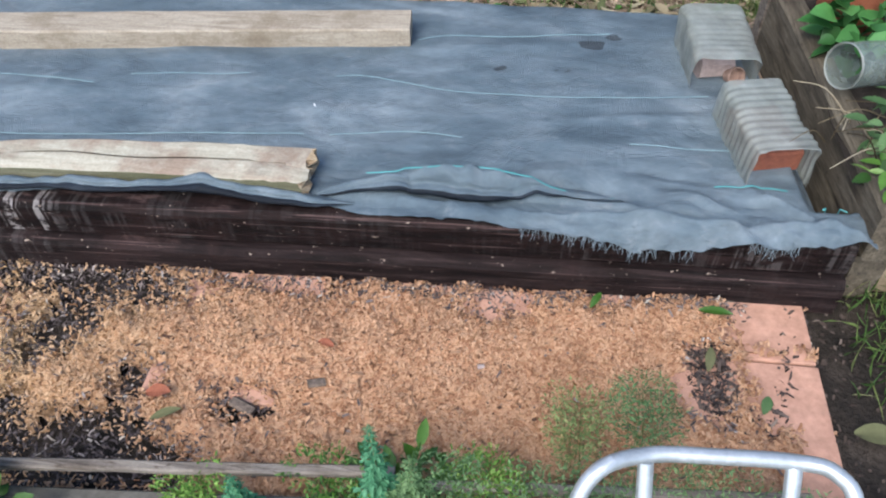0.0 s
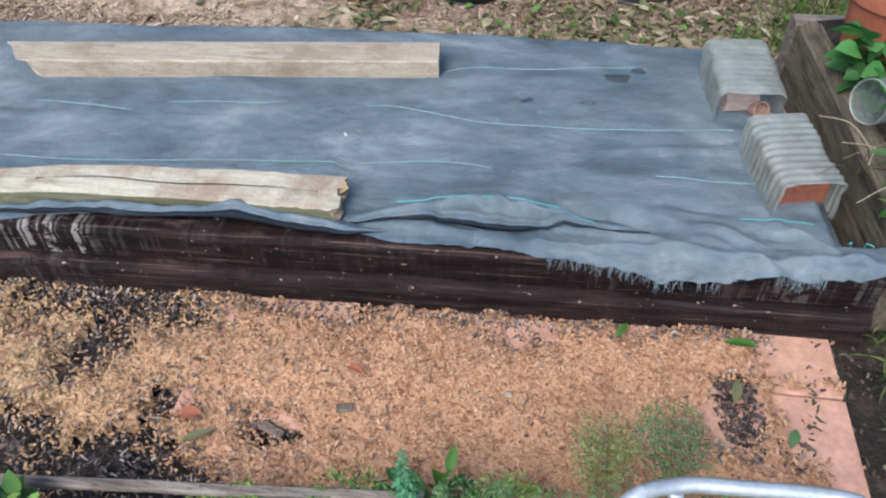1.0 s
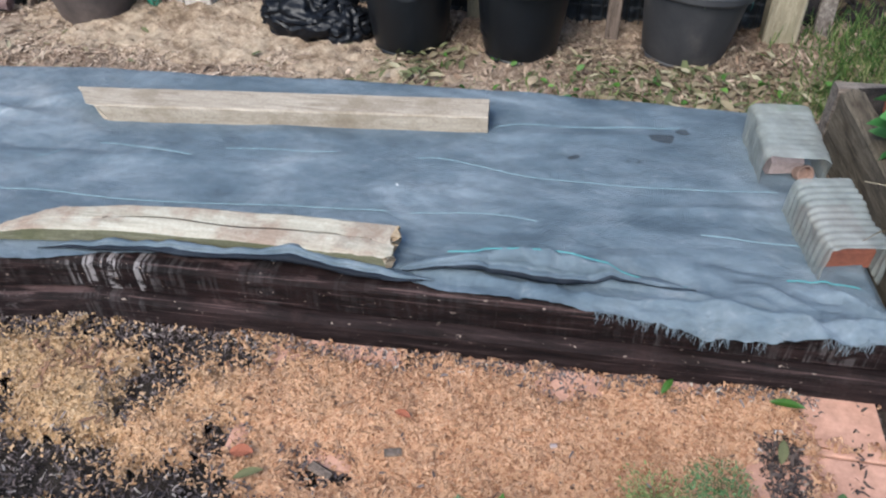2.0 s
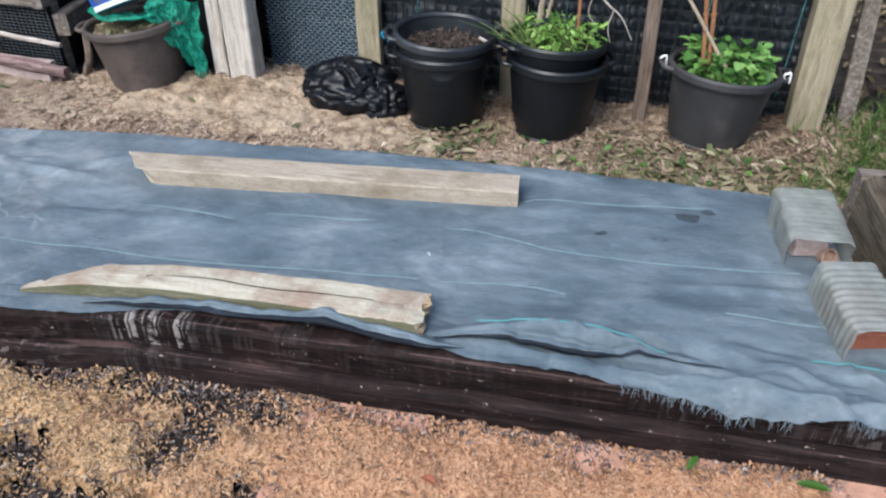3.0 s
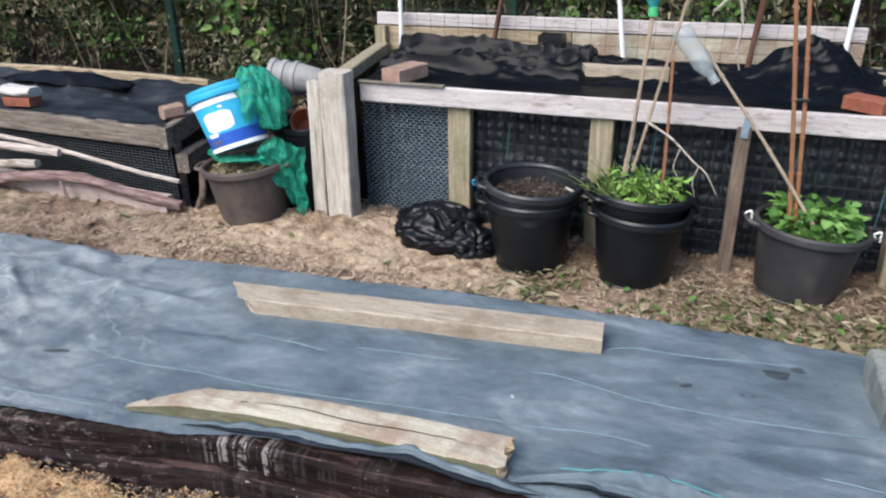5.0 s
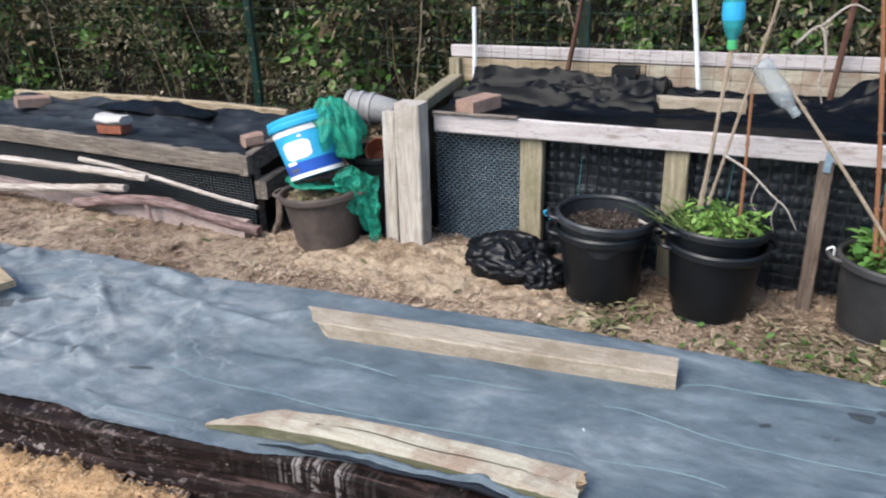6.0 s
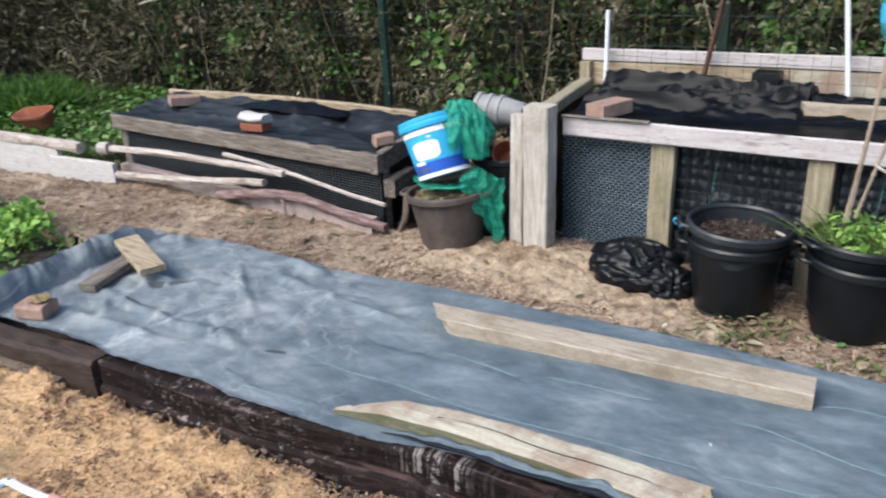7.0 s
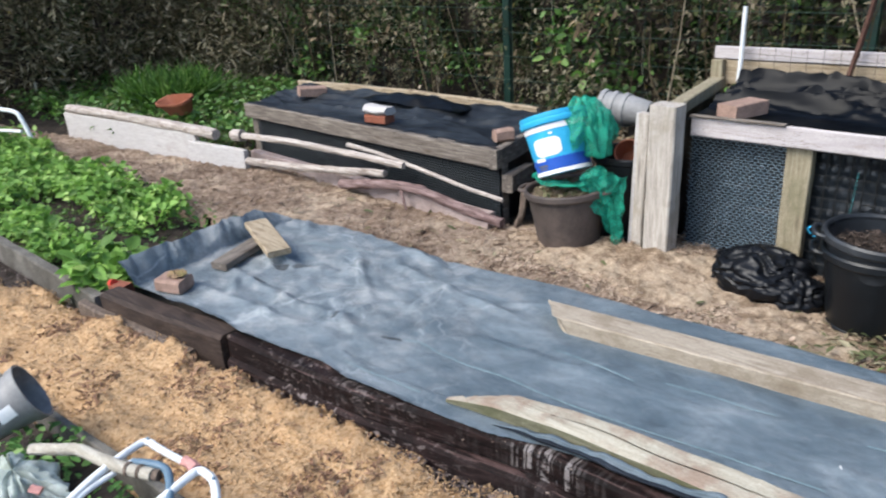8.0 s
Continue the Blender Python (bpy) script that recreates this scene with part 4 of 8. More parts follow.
bulk("fallen_leaves", v, q, DEAD_LEAF, (0, 0, 0), "pale green and brown fallen leaves on the path", "leaves")
P = np.array([(0.53 + 0.048 * a * math.cos(b), 1.18 + 0.10 * a * math.sin(b), 0.016 + 0.014 * (1 - a) * c) for a, b, c in zip(np.sqrt(rng.uniform(0, 1, 520)), rng.uniform(0, 6.28, 520), rng.uniform(0, 1, 520))]
             + [(0.60 + 0.10 * a, 1.05 + 0.07 * b + 0.3 * a * a, 0.017) for a, b in zip(rng.normal(0, 0.5, 260), rng.normal(0, 0.5, 260))])
v, q = flakes(rng, P, 0.004 + 0.024 * rng.uniform(0, 1, len(P)) ** 2, rng.uniform(0.002, 0.008, len(P)), 0.55, 0.35)
bulk("mulch_spill", v, q, BROWN_MULCH, (0.53, 1.16, 0), "dark mulch spilt over the pink boards", "mulch")
P = np.stack([rng.uniform(0.735, 1.25, 900), rng.uniform(0.9, 1.6, 900), rng.uniform(-0.015, 0.006, 900)], 1)
v, q = flakes(rng, P, rng.uniform(0.004, 0.018, len(P)), rng.uniform(0.003, 0.008, len(P)), 0.5, 0.3)
bulk("soil_crumbs", v, q, COMPOST, (0, 0, 0), "dark soil crumbs and bits of bark", "soil")

# ---------------- the membrane bed ----------------
root = thing("timber_edging", (-1.0, 1.3, 0), "long tarred dark timbers edging the bed, paint flaking", "bed edging", "", "structure")


def long_timber(rows, z, h, w, setback, seed):
    bm = bmesh.new()
    pts = [(x, float(line_at(x, FACE)) + setback * max(0.4, min(1.0, (x + 2.1) / 0.9)) + w / 2) for x in np.linspace(rows[0], rows[1], 26)]
    ring = [(-w / 2 + 0.006, -h / 2), (w / 2, -h / 2), (w / 2, h / 2), (-w / 2 + 0.014, h / 2), (-w / 2, h / 2 - 0.014), (-w / 2, 0), (-w / 2, -h / 2 + 0.006)]
    prev = None
    for i, (x, y) in enumerate(pts):
        row = [bm.verts.new((x, y + u + 0.002 * wob((x, u * 9, v * 9), 6, seed), z + h / 2 + v + 0.003 * wob((x, u, v), 3, seed + 5))) for u, v in ring]
        if prev:
            for k in range(7):
                bm.faces.new((prev[k], prev[(k + 1) % 7], row[(k + 1) % 7], row[k]))
        else:
            bm.faces.new(row)
        prev = row
    bm.faces.new(prev[::-1])
    return bm


part("lower_board", long_timber((-2.245, 0.80), -0.01, 0.096, 0.09, 0.0, 1), SLEEPER_LOW, root)
part("upper_board", long_timber((-2.24, 0.80), 0.087, 0.088, 0.075, 0.026, 2), SLEEPER, root)
part("end_board", long_timber((-3.02, -2.272), -0.01, 0.173, 0.088, 0.004, 3), SLEEPER_END, root)
part("foot_board", beam((-3.16, 1.000, 0.066), (-2.42, 1.098, 0.042), 0.04, 0.07, 12, 0.006, 0.006, 5), BROWN_STAKE, root, "low rotten board at the foot")
bm = beam((-2.258, 1.186, 0.0), (-2.256, 1.186, 0.160), 0.022, 0.03, 4, 0.003, 0.001, 2, up=(0, 1, 0))
part("joint_strip", bm, BROWN_STAKE, root, "dark gap strip at the joint")
FRONT = [(-3.2, 1.10), (-2.8, 1.15), (-2.34, 1.205), (-2.2, 1.19), (-1.98, 1.222), (-1.81, 1.252), (-1.65, 1.232), (-1.15, 1.300), (-1.0, 1.350), (-0.75, 1.382), (-0.5, 1.396), (-0.3, 1.398), (-0.2, 1.376), (-0.02, 1.378), (0.06, 1.380), (0.17, 1.382), (0.276, 1.366), (0.367, 1.348), (0.44, 1.354), (0.50, 1.350), (0.545, 1.380), (0.59, 1.374), (0.63, 1.354), (0.77, 1.378), (0.83, 1.39)]
CREASES = [(-1.869, 1.709, -1.853, 1.896, 0.020), (-1.853, 1.896, -1.505, 1.881, 0.016), (-2.23, 1.963, -1.941, 1.908, 0.016), (-2.104, 1.566, -2.11, 1.691, 0.016), (-2.012, 1.506, -1.974, 1.674, 0.018), (-1.696, 1.686, -1.621, 1.736, 0.014), (-1.70, 1.60, -1.696, 1.686, 0.014), (-2.35, 1.45, -2.02, 1.485, 0.014), (-2.62, 1.62, -2.30, 1.78, 0.016), (-2.45, 1.95, -2.15, 1.72, 0.014), (-2.9, 1.5, -2.2, 1.45, 0.012), (-1.95, 1.95, -1.7, 1.80, 0.010), (-2.05, 1.50, -1.75, 1.42, 0.010),
           (-0.35, 1.62, -0.33, 1.80, -0.006), (-0.12, 1.475, 0.36, 1.463, 0.028), (-0.10, 1.446, 0.34, 1.440, -0.022), (0.1, 1.415, 0.66, 1.42, 0.024), (0.64, 1.52, 0.80, 1.39, 0.034), (0.60, 1.43, 0.78, 1.44, 0.022), (0.70, 1.46, 0.82, 1.42, -0.016), (0.36, 1.575, 0.50, 1.57, -0.012), (0.16, 1.535, 0.30, 1.505, -0.010), (0.60, 1.56, 0.66, 1.47, 0.016), (0.735, 1.50, 0.79, 1.41, 0.018), (0.52, 1.41, 0.66, 1.475, 0.014), (0.45, 1.52, 0.75, 1.40, 0.012), (-0.25, 2.0, 0.3, 2.1, 0.006), (0.2, 1.75, 0.6, 1.80, 0.006),
           (-2.75, 1.30, -2.1, 1.36, 0.010), (-1.5, 1.7, -0.9, 1.75, 0.006), (-0.3, 1.44, 0.1, 1.43, 0.016), (0.66, 1.60, 0.76, 1.50, -0.005)]


mess = random.Random(12)
for k in range(60):
    ax, ay, a = mess.uniform(-3.0, -1.5), mess.uniform(1.3, 2.1), mess.uniform(0, math.pi)
    ln = mess.uniform(0.06, 0.26)
    CREASES.append((ax, ay, ax + ln * math.cos(a), ay + ln * math.sin(a), mess.uniform(0.005, 0.016) * mess.choice((1, 1, -0.7))))
for k in range(16):
    ax, ay, a = mess.uniform(-1.4, 0.6), mess.uniform(1.5, 2.2), mess.uniform(-0.5, 0.5)
    ln = mess.uniform(0.06, 0.22)
    CREASES.append((ax, ay, ax + ln * math.cos(a), ay + ln * math.sin(a), mess.uniform(0.002, 0.006)))


def crease(x, y):
    h = 0.0
    for ax, ay, bx, by, a in CREASES:
        dx, dy = bx - ax, by - ay
        t = max(0.0, min(1.0, ((x - ax) * dx + (y - ay) * dy) / (dx * dx + dy * dy)))
        px, py = x - ax - t * dx, y - ay - t * dy
        if abs(px) > 0.07 or abs(py) > 0.07:
            continue
        d = math.hypot(px, py + 0.012 * nz(x, y, 6, 2))
        h += a * math.exp(-(d / (0.014 if ax > -0.2 else 0.022)) ** 2) * math.sin(math.pi * (0.15 + 0.7 * t))
    return h


def cloth_z(x, y):
    """The top of the membrane on the bed."""
    f, b = float(line_at(x, FRONT)), float(line_at(x, BACK))
    z = 0.178 + 0.006 * nz(x, y, 2.1, 1) + 0.0035 * nz(x * 0.6, y, 8.0, 3) + 0.0018 * nz(x * 0.5, y * 1.4, 22.0, 5) + crease(x, y)
    left = max(0.0, min(1.0, (-1.4 - x) / 1.0))
    z += left * (0.010 * (0.35 - abs(nz(x + 0.5 * y, y, 3.6, 6))) + 0.008 * (0.3 - abs(nz(x - 0.6 * y, y, 8.5, 2))) + 0.004 * nz(x, y, 20, 2))
    z += 0.006 * (0.3 - abs(nz(x * 0.7 + 0.3 * y, y, 5.0, 11)))
    near = max(0.0, min(1.0, (x + 0.15) / 0.3)) * max(0.0, min(1.0, (1.60 - y) / 0.10))
    z += near * (0.040 * (0.25 - abs(nz(x * 0.8 - 0.6 * y, y, 5.0, 16))) + 0.024 * (0.25 - abs(nz(x * 0.9 + 0.7 * y, y, 12.0, 19))))
    z -= 1.5 * max(0.0, x - (0.722 - 0.105 * (y - 1.45))) * min(1.0, max(0.0, (y - f - 0.10) / 0.10))
    e = (y - f) / max(0.05, b - f)
    z -= 0.11 * max(0.0, (e - 0.90) / 0.10) ** 1.6 + 0.012 * max(0.0, (e - 0.55) / 0.45)
    if x > -0.02:
        d = max(0.0, 1.405 - y)
        wav = 0.5 + 0.5 * nz(x, 0, 7.0, 3)
        z += 0.012 * math.exp(-((y - 1.40) / 0.03) ** 2) - min(1.0, (x + 0.02) / 0.12) * (d * 0.22 + 2.5 * d * d * wav)
    elif x > -1.1:
        z += 0.012 * math.exp(-((y - f) / 0.03) ** 2) * max(0.25, 0.65 + 0.8 * nz(x, 0, 4, 2)) * min(1.0, (x + 1.1) / 0.2) * min(1.0, (0.0 - x) / 0.1)
    if y < max(f + 0.09, float(line_at(x, FACE)) + 0.118) and x > -2.35:
        z = max(z, 0.181 if y > float(line_at(x, FACE)) + 0.012 else 0.0)
    return max(z, 0.045)


def hem_at(x):
    """Where the free edge hangs in front of the timber: its y and how far it drops."""
    w = max(0.0, min(1.0, (x - 0.0) / 0.12))
    f, g = float(line_at(x, FRONT)), float(line_at(x, FACE)) + 0.010
    ease = 1 - 0.65 * max(0.0, min(1.0, (x - 0.48) / 0.10))
    return f + w * (max(f, g) - f), w * ease * (0.006 + 1.05 * max(0.0, g - f))


def cloth(u, v):
    x = -3.15 + (0.80 + 3.15) * u
    f, b = float(line_at(x, FRONT)), float(line_at(x, BACK))
    hem, drop = hem_at(x)
    y = hem + (b - hem) * v ** 1.4
    x += (0.022 - 0.10 * max(0.0, v - 0.15)) * max(0, (u - 0.9) / 0.1)
    if v == 0:
        y += 0.006 * nz(x, 0, 40, 3)
    if v == 1:
        y += 0.012 * nz(x, 0, 12, 3)
    z = cloth_z(x, y)
    t = max(0.0, min(1.0, (hem + 0.022 - y) / 0.022))
    z -= drop * t ** 1.5
    z += 0.012 * t * max(0.0, min(1.0, (-1.25 - x) / 0.2)) * (0.7 + 0.6 * nz(x, 0, 4.0, 9))
    y -= t * drop * (0.12 + 0.25 * nz(x, 0, 17.0, 3))
    foot = -2.90 - 0.19 * (y - 1.12)
    if x < foot:
        d = (foot - x) / (foot + 3.15)
        x = foot - 0.045 * d ** 2 + 0.05 * d * nz(0, y, 9.0, 4) + 0.03 * d * nz(0, y, 21.0, 6)
        y += 0.03 * d * nz(z, y, 13.0, 2)
        z += (0.115 + 0.03 * nz(0, y, 3.0, 7)) * d ** 0.9 * max(0.0, min(1.0, (2.06 - y) / 0.22))
    return (x, y, z)


root = thing("weed_membrane", (-1.2, 1.8, 0.16), "slate-blue woven weed membrane, wrinkled, dusty and fraying", "weed membrane")
part("sheet", sheet(400, 120, cloth), MEMBRANE, root, smooth=180)


SECTION = [(0.0, 0.062, 0.0), (0.22, 0.034, 0.5), (0.40, 0.014, 1.0), (0.52, -0.004, 0.92), (0.62, -0.002, 0.55), (0.74, -0.016, 0.62), (0.86, -0.026, 0.40), (1.0, -0.012, 0.02)]  # a fold from behind over its crest to its free edge
HEM = [(-1.16, 1.335, 0.002), (-0.99, 1.364, 0.020), (-0.86, 1.370, 0.026), (-0.73, 1.378, 0.022), (-0.62, 1.392, 0.032), (-0.50, 1.397, 0.030), (-0.39, 1.390, 0.020), (-0.30, 1.392, 0.010), (-0.22, 1.404, 0.002)]
FOLD = [(-0.31, 1.418, 0.002), (-0.21, 1.442, 0.030), (-0.12, 1.450, 0.042), (-0.03, 1.452, 0.044), (0.05, 1.455, 0.038), (0.13, 1.465, 0.028), (0.22, 1.474, 0.014), (0.34, 1.482, 0.001)]


def lip(rows, seed):
    """A loose fold of the cloth along a line of x, y and height, open below towards the near side."""
    line = bent(rows, 16)

    def f(u, v):
        p = line[min(len(line) - 1, int(u * (len(line) - 1) + 0.5))]
        h = max(0.0, p.z) * (1 + 0.8 * nz(p.x, 0, 7.0, seed) + 0.35 * nz(p.x, 0, 23.0, seed + 2))
        dy = float(np.interp(v, [a[0] for a in SECTION], [a[1] for a in SECTION]))
        dz = float(np.interp(v, [a[0] for a in SECTION], [a[2] for a in SECTION]))
        y = p.y + dy * (min(1, h / 0.01) * (0.25 + 18 * h) + 0.02) + min(1, h / 0.01) * (0.012 * nz(p.x, 0, 6.0, seed + 5) + 0.003 * nz(p.x, v * 2, 25.0, seed))
        base = (0.003 * min(1, h / 0.008) + 0.0006) if v > 0.0 else -0.003
        return (p.x, y, max(cloth_z(p.x, max(y, p.y - 0.004)), 0.178) + base + dz * h)

    return sheet(len(line) - 1, 18, f)


def fold_lift(x, y):
    h = float(np.interp(x, [r[0] for r in FOLD], [r[2] for r in FOLD], 0, 0))
    d = (y - float(np.interp(x, [r[0] for r in FOLD], [r[1] for r in FOLD]))) / (0.25 + 18 * h)
    return h * 1.25 * float(np.interp(d, [-0.02, -0.017, -0.008, 0.010, 0.034, 0.062], [0, 0.66, 0.94, 1.0, 0.5, 0.0]))


def dark_fold(name, bm, rows, label):
    """A fold with black outer rows: the hem's turned-out underside, the front fold's painted shade."""
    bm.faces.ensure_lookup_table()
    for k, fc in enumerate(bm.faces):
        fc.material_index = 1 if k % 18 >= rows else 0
    part(name, bm, MEMBRANE, root, label, smooth=180).data.materials.append(UNDERSIDE_SHADE)


dark_fold("hem_fold", lip(HEM, 3), 12, "folded hem with its black underside turned out")
dark_fold("front_fold", lip(FOLD, 8), 14, "loose fold in the membrane")


def gap_shade(u, v):
    """A black strip from the cloth edge to the timber's top, painting in the shaded gap."""
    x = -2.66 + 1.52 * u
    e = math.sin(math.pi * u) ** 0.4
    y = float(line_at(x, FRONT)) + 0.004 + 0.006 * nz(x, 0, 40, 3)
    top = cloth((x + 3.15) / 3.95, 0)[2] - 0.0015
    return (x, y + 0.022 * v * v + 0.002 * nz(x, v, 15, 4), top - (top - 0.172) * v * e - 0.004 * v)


part("tucked_edge", sheet(90, 4, gap_shade), UNDERSIDE_SHADE, root, "black strip painting the shaded gap under the edge", smooth=180)


def thread(pts, half, breaks, seed):
    """A flat coloured warp thread that lies on the membrane, worn away in places."""
    made, bm, prev = [], None, None
    for p in bent([(x, y, 0) for x, y in pts], 14):
        x, y = p.x, p.y + 0.002 * nz(p.x, p.y, 15, seed)
        if nz(x, seed, 5.0, seed) < breaks:
            prev = None
            continue
        z = max(cloth_z(x, y), cloth_z(x, y + 0.006), cloth_z(x, y - 0.006)) + 0.0022 + fold_lift(x, y)
        if not prev:
            bm = bmesh.new()
            made.append(bm)
        row = [bm.verts.new(c) for c in ((x, y - half, z), (x, y, z + 0.0012), (x, y + half, z))]
        if prev:
            bm.faces.new((prev[0], row[0], row[1], prev[1]))
            bm.faces.new((prev[1], row[1], row[2], prev[2]))
        prev = row
    return [b for b in made if b.faces[:]]


THREADS = [
    ([(-0.20, 1.455), (-0.12, 1.466), (0.0, 1.474), (0.2, 1.483), (0.32, 1.487)], 0.0021, -0.9, THREAD),
    ([(0.53, 1.545), (0.60, 1.553), (0.68, 1.55)], 0.0021, -0.9, THREAD),
    ([(0.74, 1.50), (0.765, 1.512), (0.79, 1.50)], 0.0024, -0.9, THREAD),
    ([(-1.70, 1.52), (-1.632, 1.539), (-1.45, 1.533), (-1.309, 1.552), (-1.1, 1.55), (-0.879, 1.565), (-0.7, 1.59), (-0.39, 1.627)], 0.0018, -0.7, PALE_THREAD),
    ([(-0.33, 1.632), (-0.15, 1.663), (0.0, 1.655), (0.16, 1.661), (0.34, 1.669), (0.6, 1.678)], 0.0016, -0.25, PALE_THREAD),
    ([(-1.40, 1.68), (-1.368, 1.692), (-1.32, 1.745), (-1.27, 1.775), (-1.141, 1.778), (-0.98, 1.77)], 0.0017, -0.6, PALE_THREAD),
    ([(-0.9, 1.815), (-0.61, 1.848), (-0.39, 1.863), (-0.28, 1.872), (-0.01, 1.832), (0.29, 1.842), (0.55, 1.876)], 0.0016, -0.2, PALE_THREAD),
    ([(-0.19, 2.055), (-0.12, 2.085), (0.0, 2.096), (0.16, 2.12), (0.32, 2.146)], 0.0022, -0.6, PALE_THREAD),
    ([(-1.75, 1.30), (-1.6, 1.31), (-1.43, 1.325)], 0.0015, -0.4, PALE_THREAD),
    ([(-2.80, 1.82), (-2.70, 1.88), (-2.55, 1.935), (-2.40, 1.975)], 0.0015, -0.6, PALE_THREAD),
]
for k, (pts, half, br, mat) in enumerate(THREADS):
    for bm in thread(pts, half, br, k * 3.7 + 1):
        part("warp_thread", bm, mat, root, "turquoise marker thread", smooth=0)


def smear(x, y, rx, ry, turn, seed):
    """A thin film of dark damp dirt that follows the cloth."""
    c, d = math.cos(turn), math.sin(turn)

    def f(u, v):
        a = 2 * math.pi * u
        k = v * (0.75 + 0.45 * wob((math.cos(a) * 1.3, math.sin(a) * 1.3, seed), 1.0, seed))
        px, py = rx * k * math.cos(a), ry * k * math.sin(a)
        qx, qy = x + px * c - py * d, y + px * d + py * c
        return (qx, qy, cloth_z(qx, qy) + 0.0016 * (1 - v * v))
    return sheet(22, 5, f)


for k, (x, y, rx, ry, turn) in enumerate(((-2.559, 1.621, 0.05, 0.025, 0.4), (-2.50, 1.675, 0.05, 0.02, 0.8), (-2.52, 1.489, 0.045, 0.018, 0.3), (-2.026, 1.485, 0.016, 0.04, 0.3), (-1.74, 1.498, 0.055, 0.016, 0.25), (0.275, 2.09, 0.05, 0.03, 0.2), (0.33, 2.13, 0.03, 0.02, 0.2), (0.04, 1.945, 0.022, 0.014, 0.5))):
    part("dirt_smear", smear(x, y, rx, ry, turn, k * 2.3), DIRT_FILM, root, "dark damp dirt mark", smooth=180)
bm = bmesh.new()
r = random.Random(4)
for k in range(190):
    x = r.choice((r.uniform(0.13, 0.30), r.uniform(0.17, 0.48), r.uniform(0.19, 0.42), r.uniform(0.58, 0.68)))
    y0, low = hem_at(x)
    y0, z0 = y0 - 0.1 * low, cloth_z(x, y0) - low + 0.002
    ln = r.uniform(0.006, 0.026)
    p = Vector((x, y0, z0))
    d = Vector((r.uniform(-0.5, 0.5), r.uniform(-0.6, 0.15), -1.0 if r.random() < 0.85 else 0.6)).normalized()
    tube([p, p + d * ln * 0.5, p + d * ln + Vector((r.uniform(-0.006, 0.006), -0.003, -0.002))], 0.0008, 3, bm, caps=False, taper=0.5)
ob = part("frayed_edge", bm, MEMBRANE, root, "frayed loose threads", smooth=0)
ob["kind"] = "stuff"

bm = beam((-1.475, 1.928, 0.200), (-0.212, 2.077, 0.200), 0.104, 0.058, 40, 0.004, 0.0012, 2.0, ragged0=0.17, up=(0, 0, 1))
single("timber_plank", bm, PALE_WOOD, (-0.83, 2.0, 0.17), "weathered tan plank with one splintered end", "plank", "planks holding down the membrane")


def broken_post():
    """The pale split post: a tapering splintered left end, a snapped right end, a long shake along its top."""
    bm = bmesh.new()
    x0, x1, n = -1.335, -0.325, 60
    rows = []
    for i in range(n + 1):
        f = i / n
        x = x0 + (x1 - x0) * f
        front = float(line_at(x, [(-1.34, 1.332), (-1.0, 1.386), (-0.63, 1.404), (-0.3, 1.404)]))
        wide = float(line_at(f, [(0.0, 0.018), (0.05, 0.03), (0.10, 0.055), (0.13, 0.062), (0.17, 0.088), (0.3, 0.098), (1.0, 0.120)]))
        tall = float(line_at(f, [(0.0, 0.010), (0.05, 0.022), (0.16, 0.038), (1.0, 0.046)]))
        if f < 0.2:
            wide += 0.016 * wob((x * 55, 0, 0), 1, 3) + 0.010 * wob((x * 140, 0, 0), 1, 5)
        ring = [(0.0, 0.0), (0.5, 0.0), (1.0, 0.0), (1.0, 0.6), (0.985, 0.94), (0.94, 1.0), (0.62, 1.0), (0.505, 1.0), (0.475, 0.97), (0.455, 1.0), (0.08, 1.0), (0.0, 0.93), (0.0, 0.6)]
        row = []
        for k, (u, v) in enumerate(ring):
            q = Vector((x, front + wide * u, 0.184 + tall * v))
            if k == 8 and 0.3 < f < 0.95:
                q.y += 0.024
                q.z -= 0.016 * math.sin(math.pi * (f - 0.3) / 0.65) ** 0.5
            if k in (7, 8, 9):
                q.y += 0.012 * wob((x * 5, 0, 0), 1, 6)
            q += Vector((0, 0.004 * wob(q, 6, 1), 0.004 * wob(q, 8, 5) if v > 0 else 0))
            if f > 0.80 and 5 <= k <= 11:
                q.z += 0.006 * wob((x * 40, u * 5, 0), 1, 7)
            if i >= n - 2:
                q.x += (0.026 * wob((u * 7, v * 4, 2), 1, 4) + 0.018 * wob((u * 19, v * 9, 2), 1, 8)) * (1, 0.4, 0)[n - i]
            row.append(bm.verts.new(q))
        rows.append(row)
    m = len(ring)
    for a, b in zip(rows, rows[1:]):
        for k in range(m):
            fc = bm.faces.new((a[k], a[(k + 1) % m], b[(k + 1) % m], b[k]))
            fc.material_index = 1 if k >= 11 else 0
    bm.faces.new(rows[0])
    return bm, [v.co.copy() for v in rows[-1]]


root = thing("split_post", (-0.85, 1.41, 0.185), "pale split post, both ends broken, lying on the membrane", "timber post")
bm, rim = broken_post()
part("shaft", bm, SPLIT_WOOD, root, smooth=22).data.materials.append(ALGAE_WOOD)
bm = bmesh.new()
c = sum(rim, Vector()) / len(rim)
ring = [bm.verts.new(p) for p in rim]
mid = [bm.verts.new(p.lerp(c, 0.5) + Vector((random.uniform(-0.035, 0.02), random.uniform(-0.004, 0.004), 0))) for p in rim]
cc = bm.verts.new(c + Vector((-0.012, 0, 0)))
for k in range(len(rim)):
    j = (k + 1) % len(rim)
    bm.faces.new((ring[k], ring[j], mid[j], mid[k]))
    bm.faces.new((mid[k], mid[j], cc))
part("snapped_end", bm, RAW_WOOD, root, "raw orange splintered break", smooth=0)

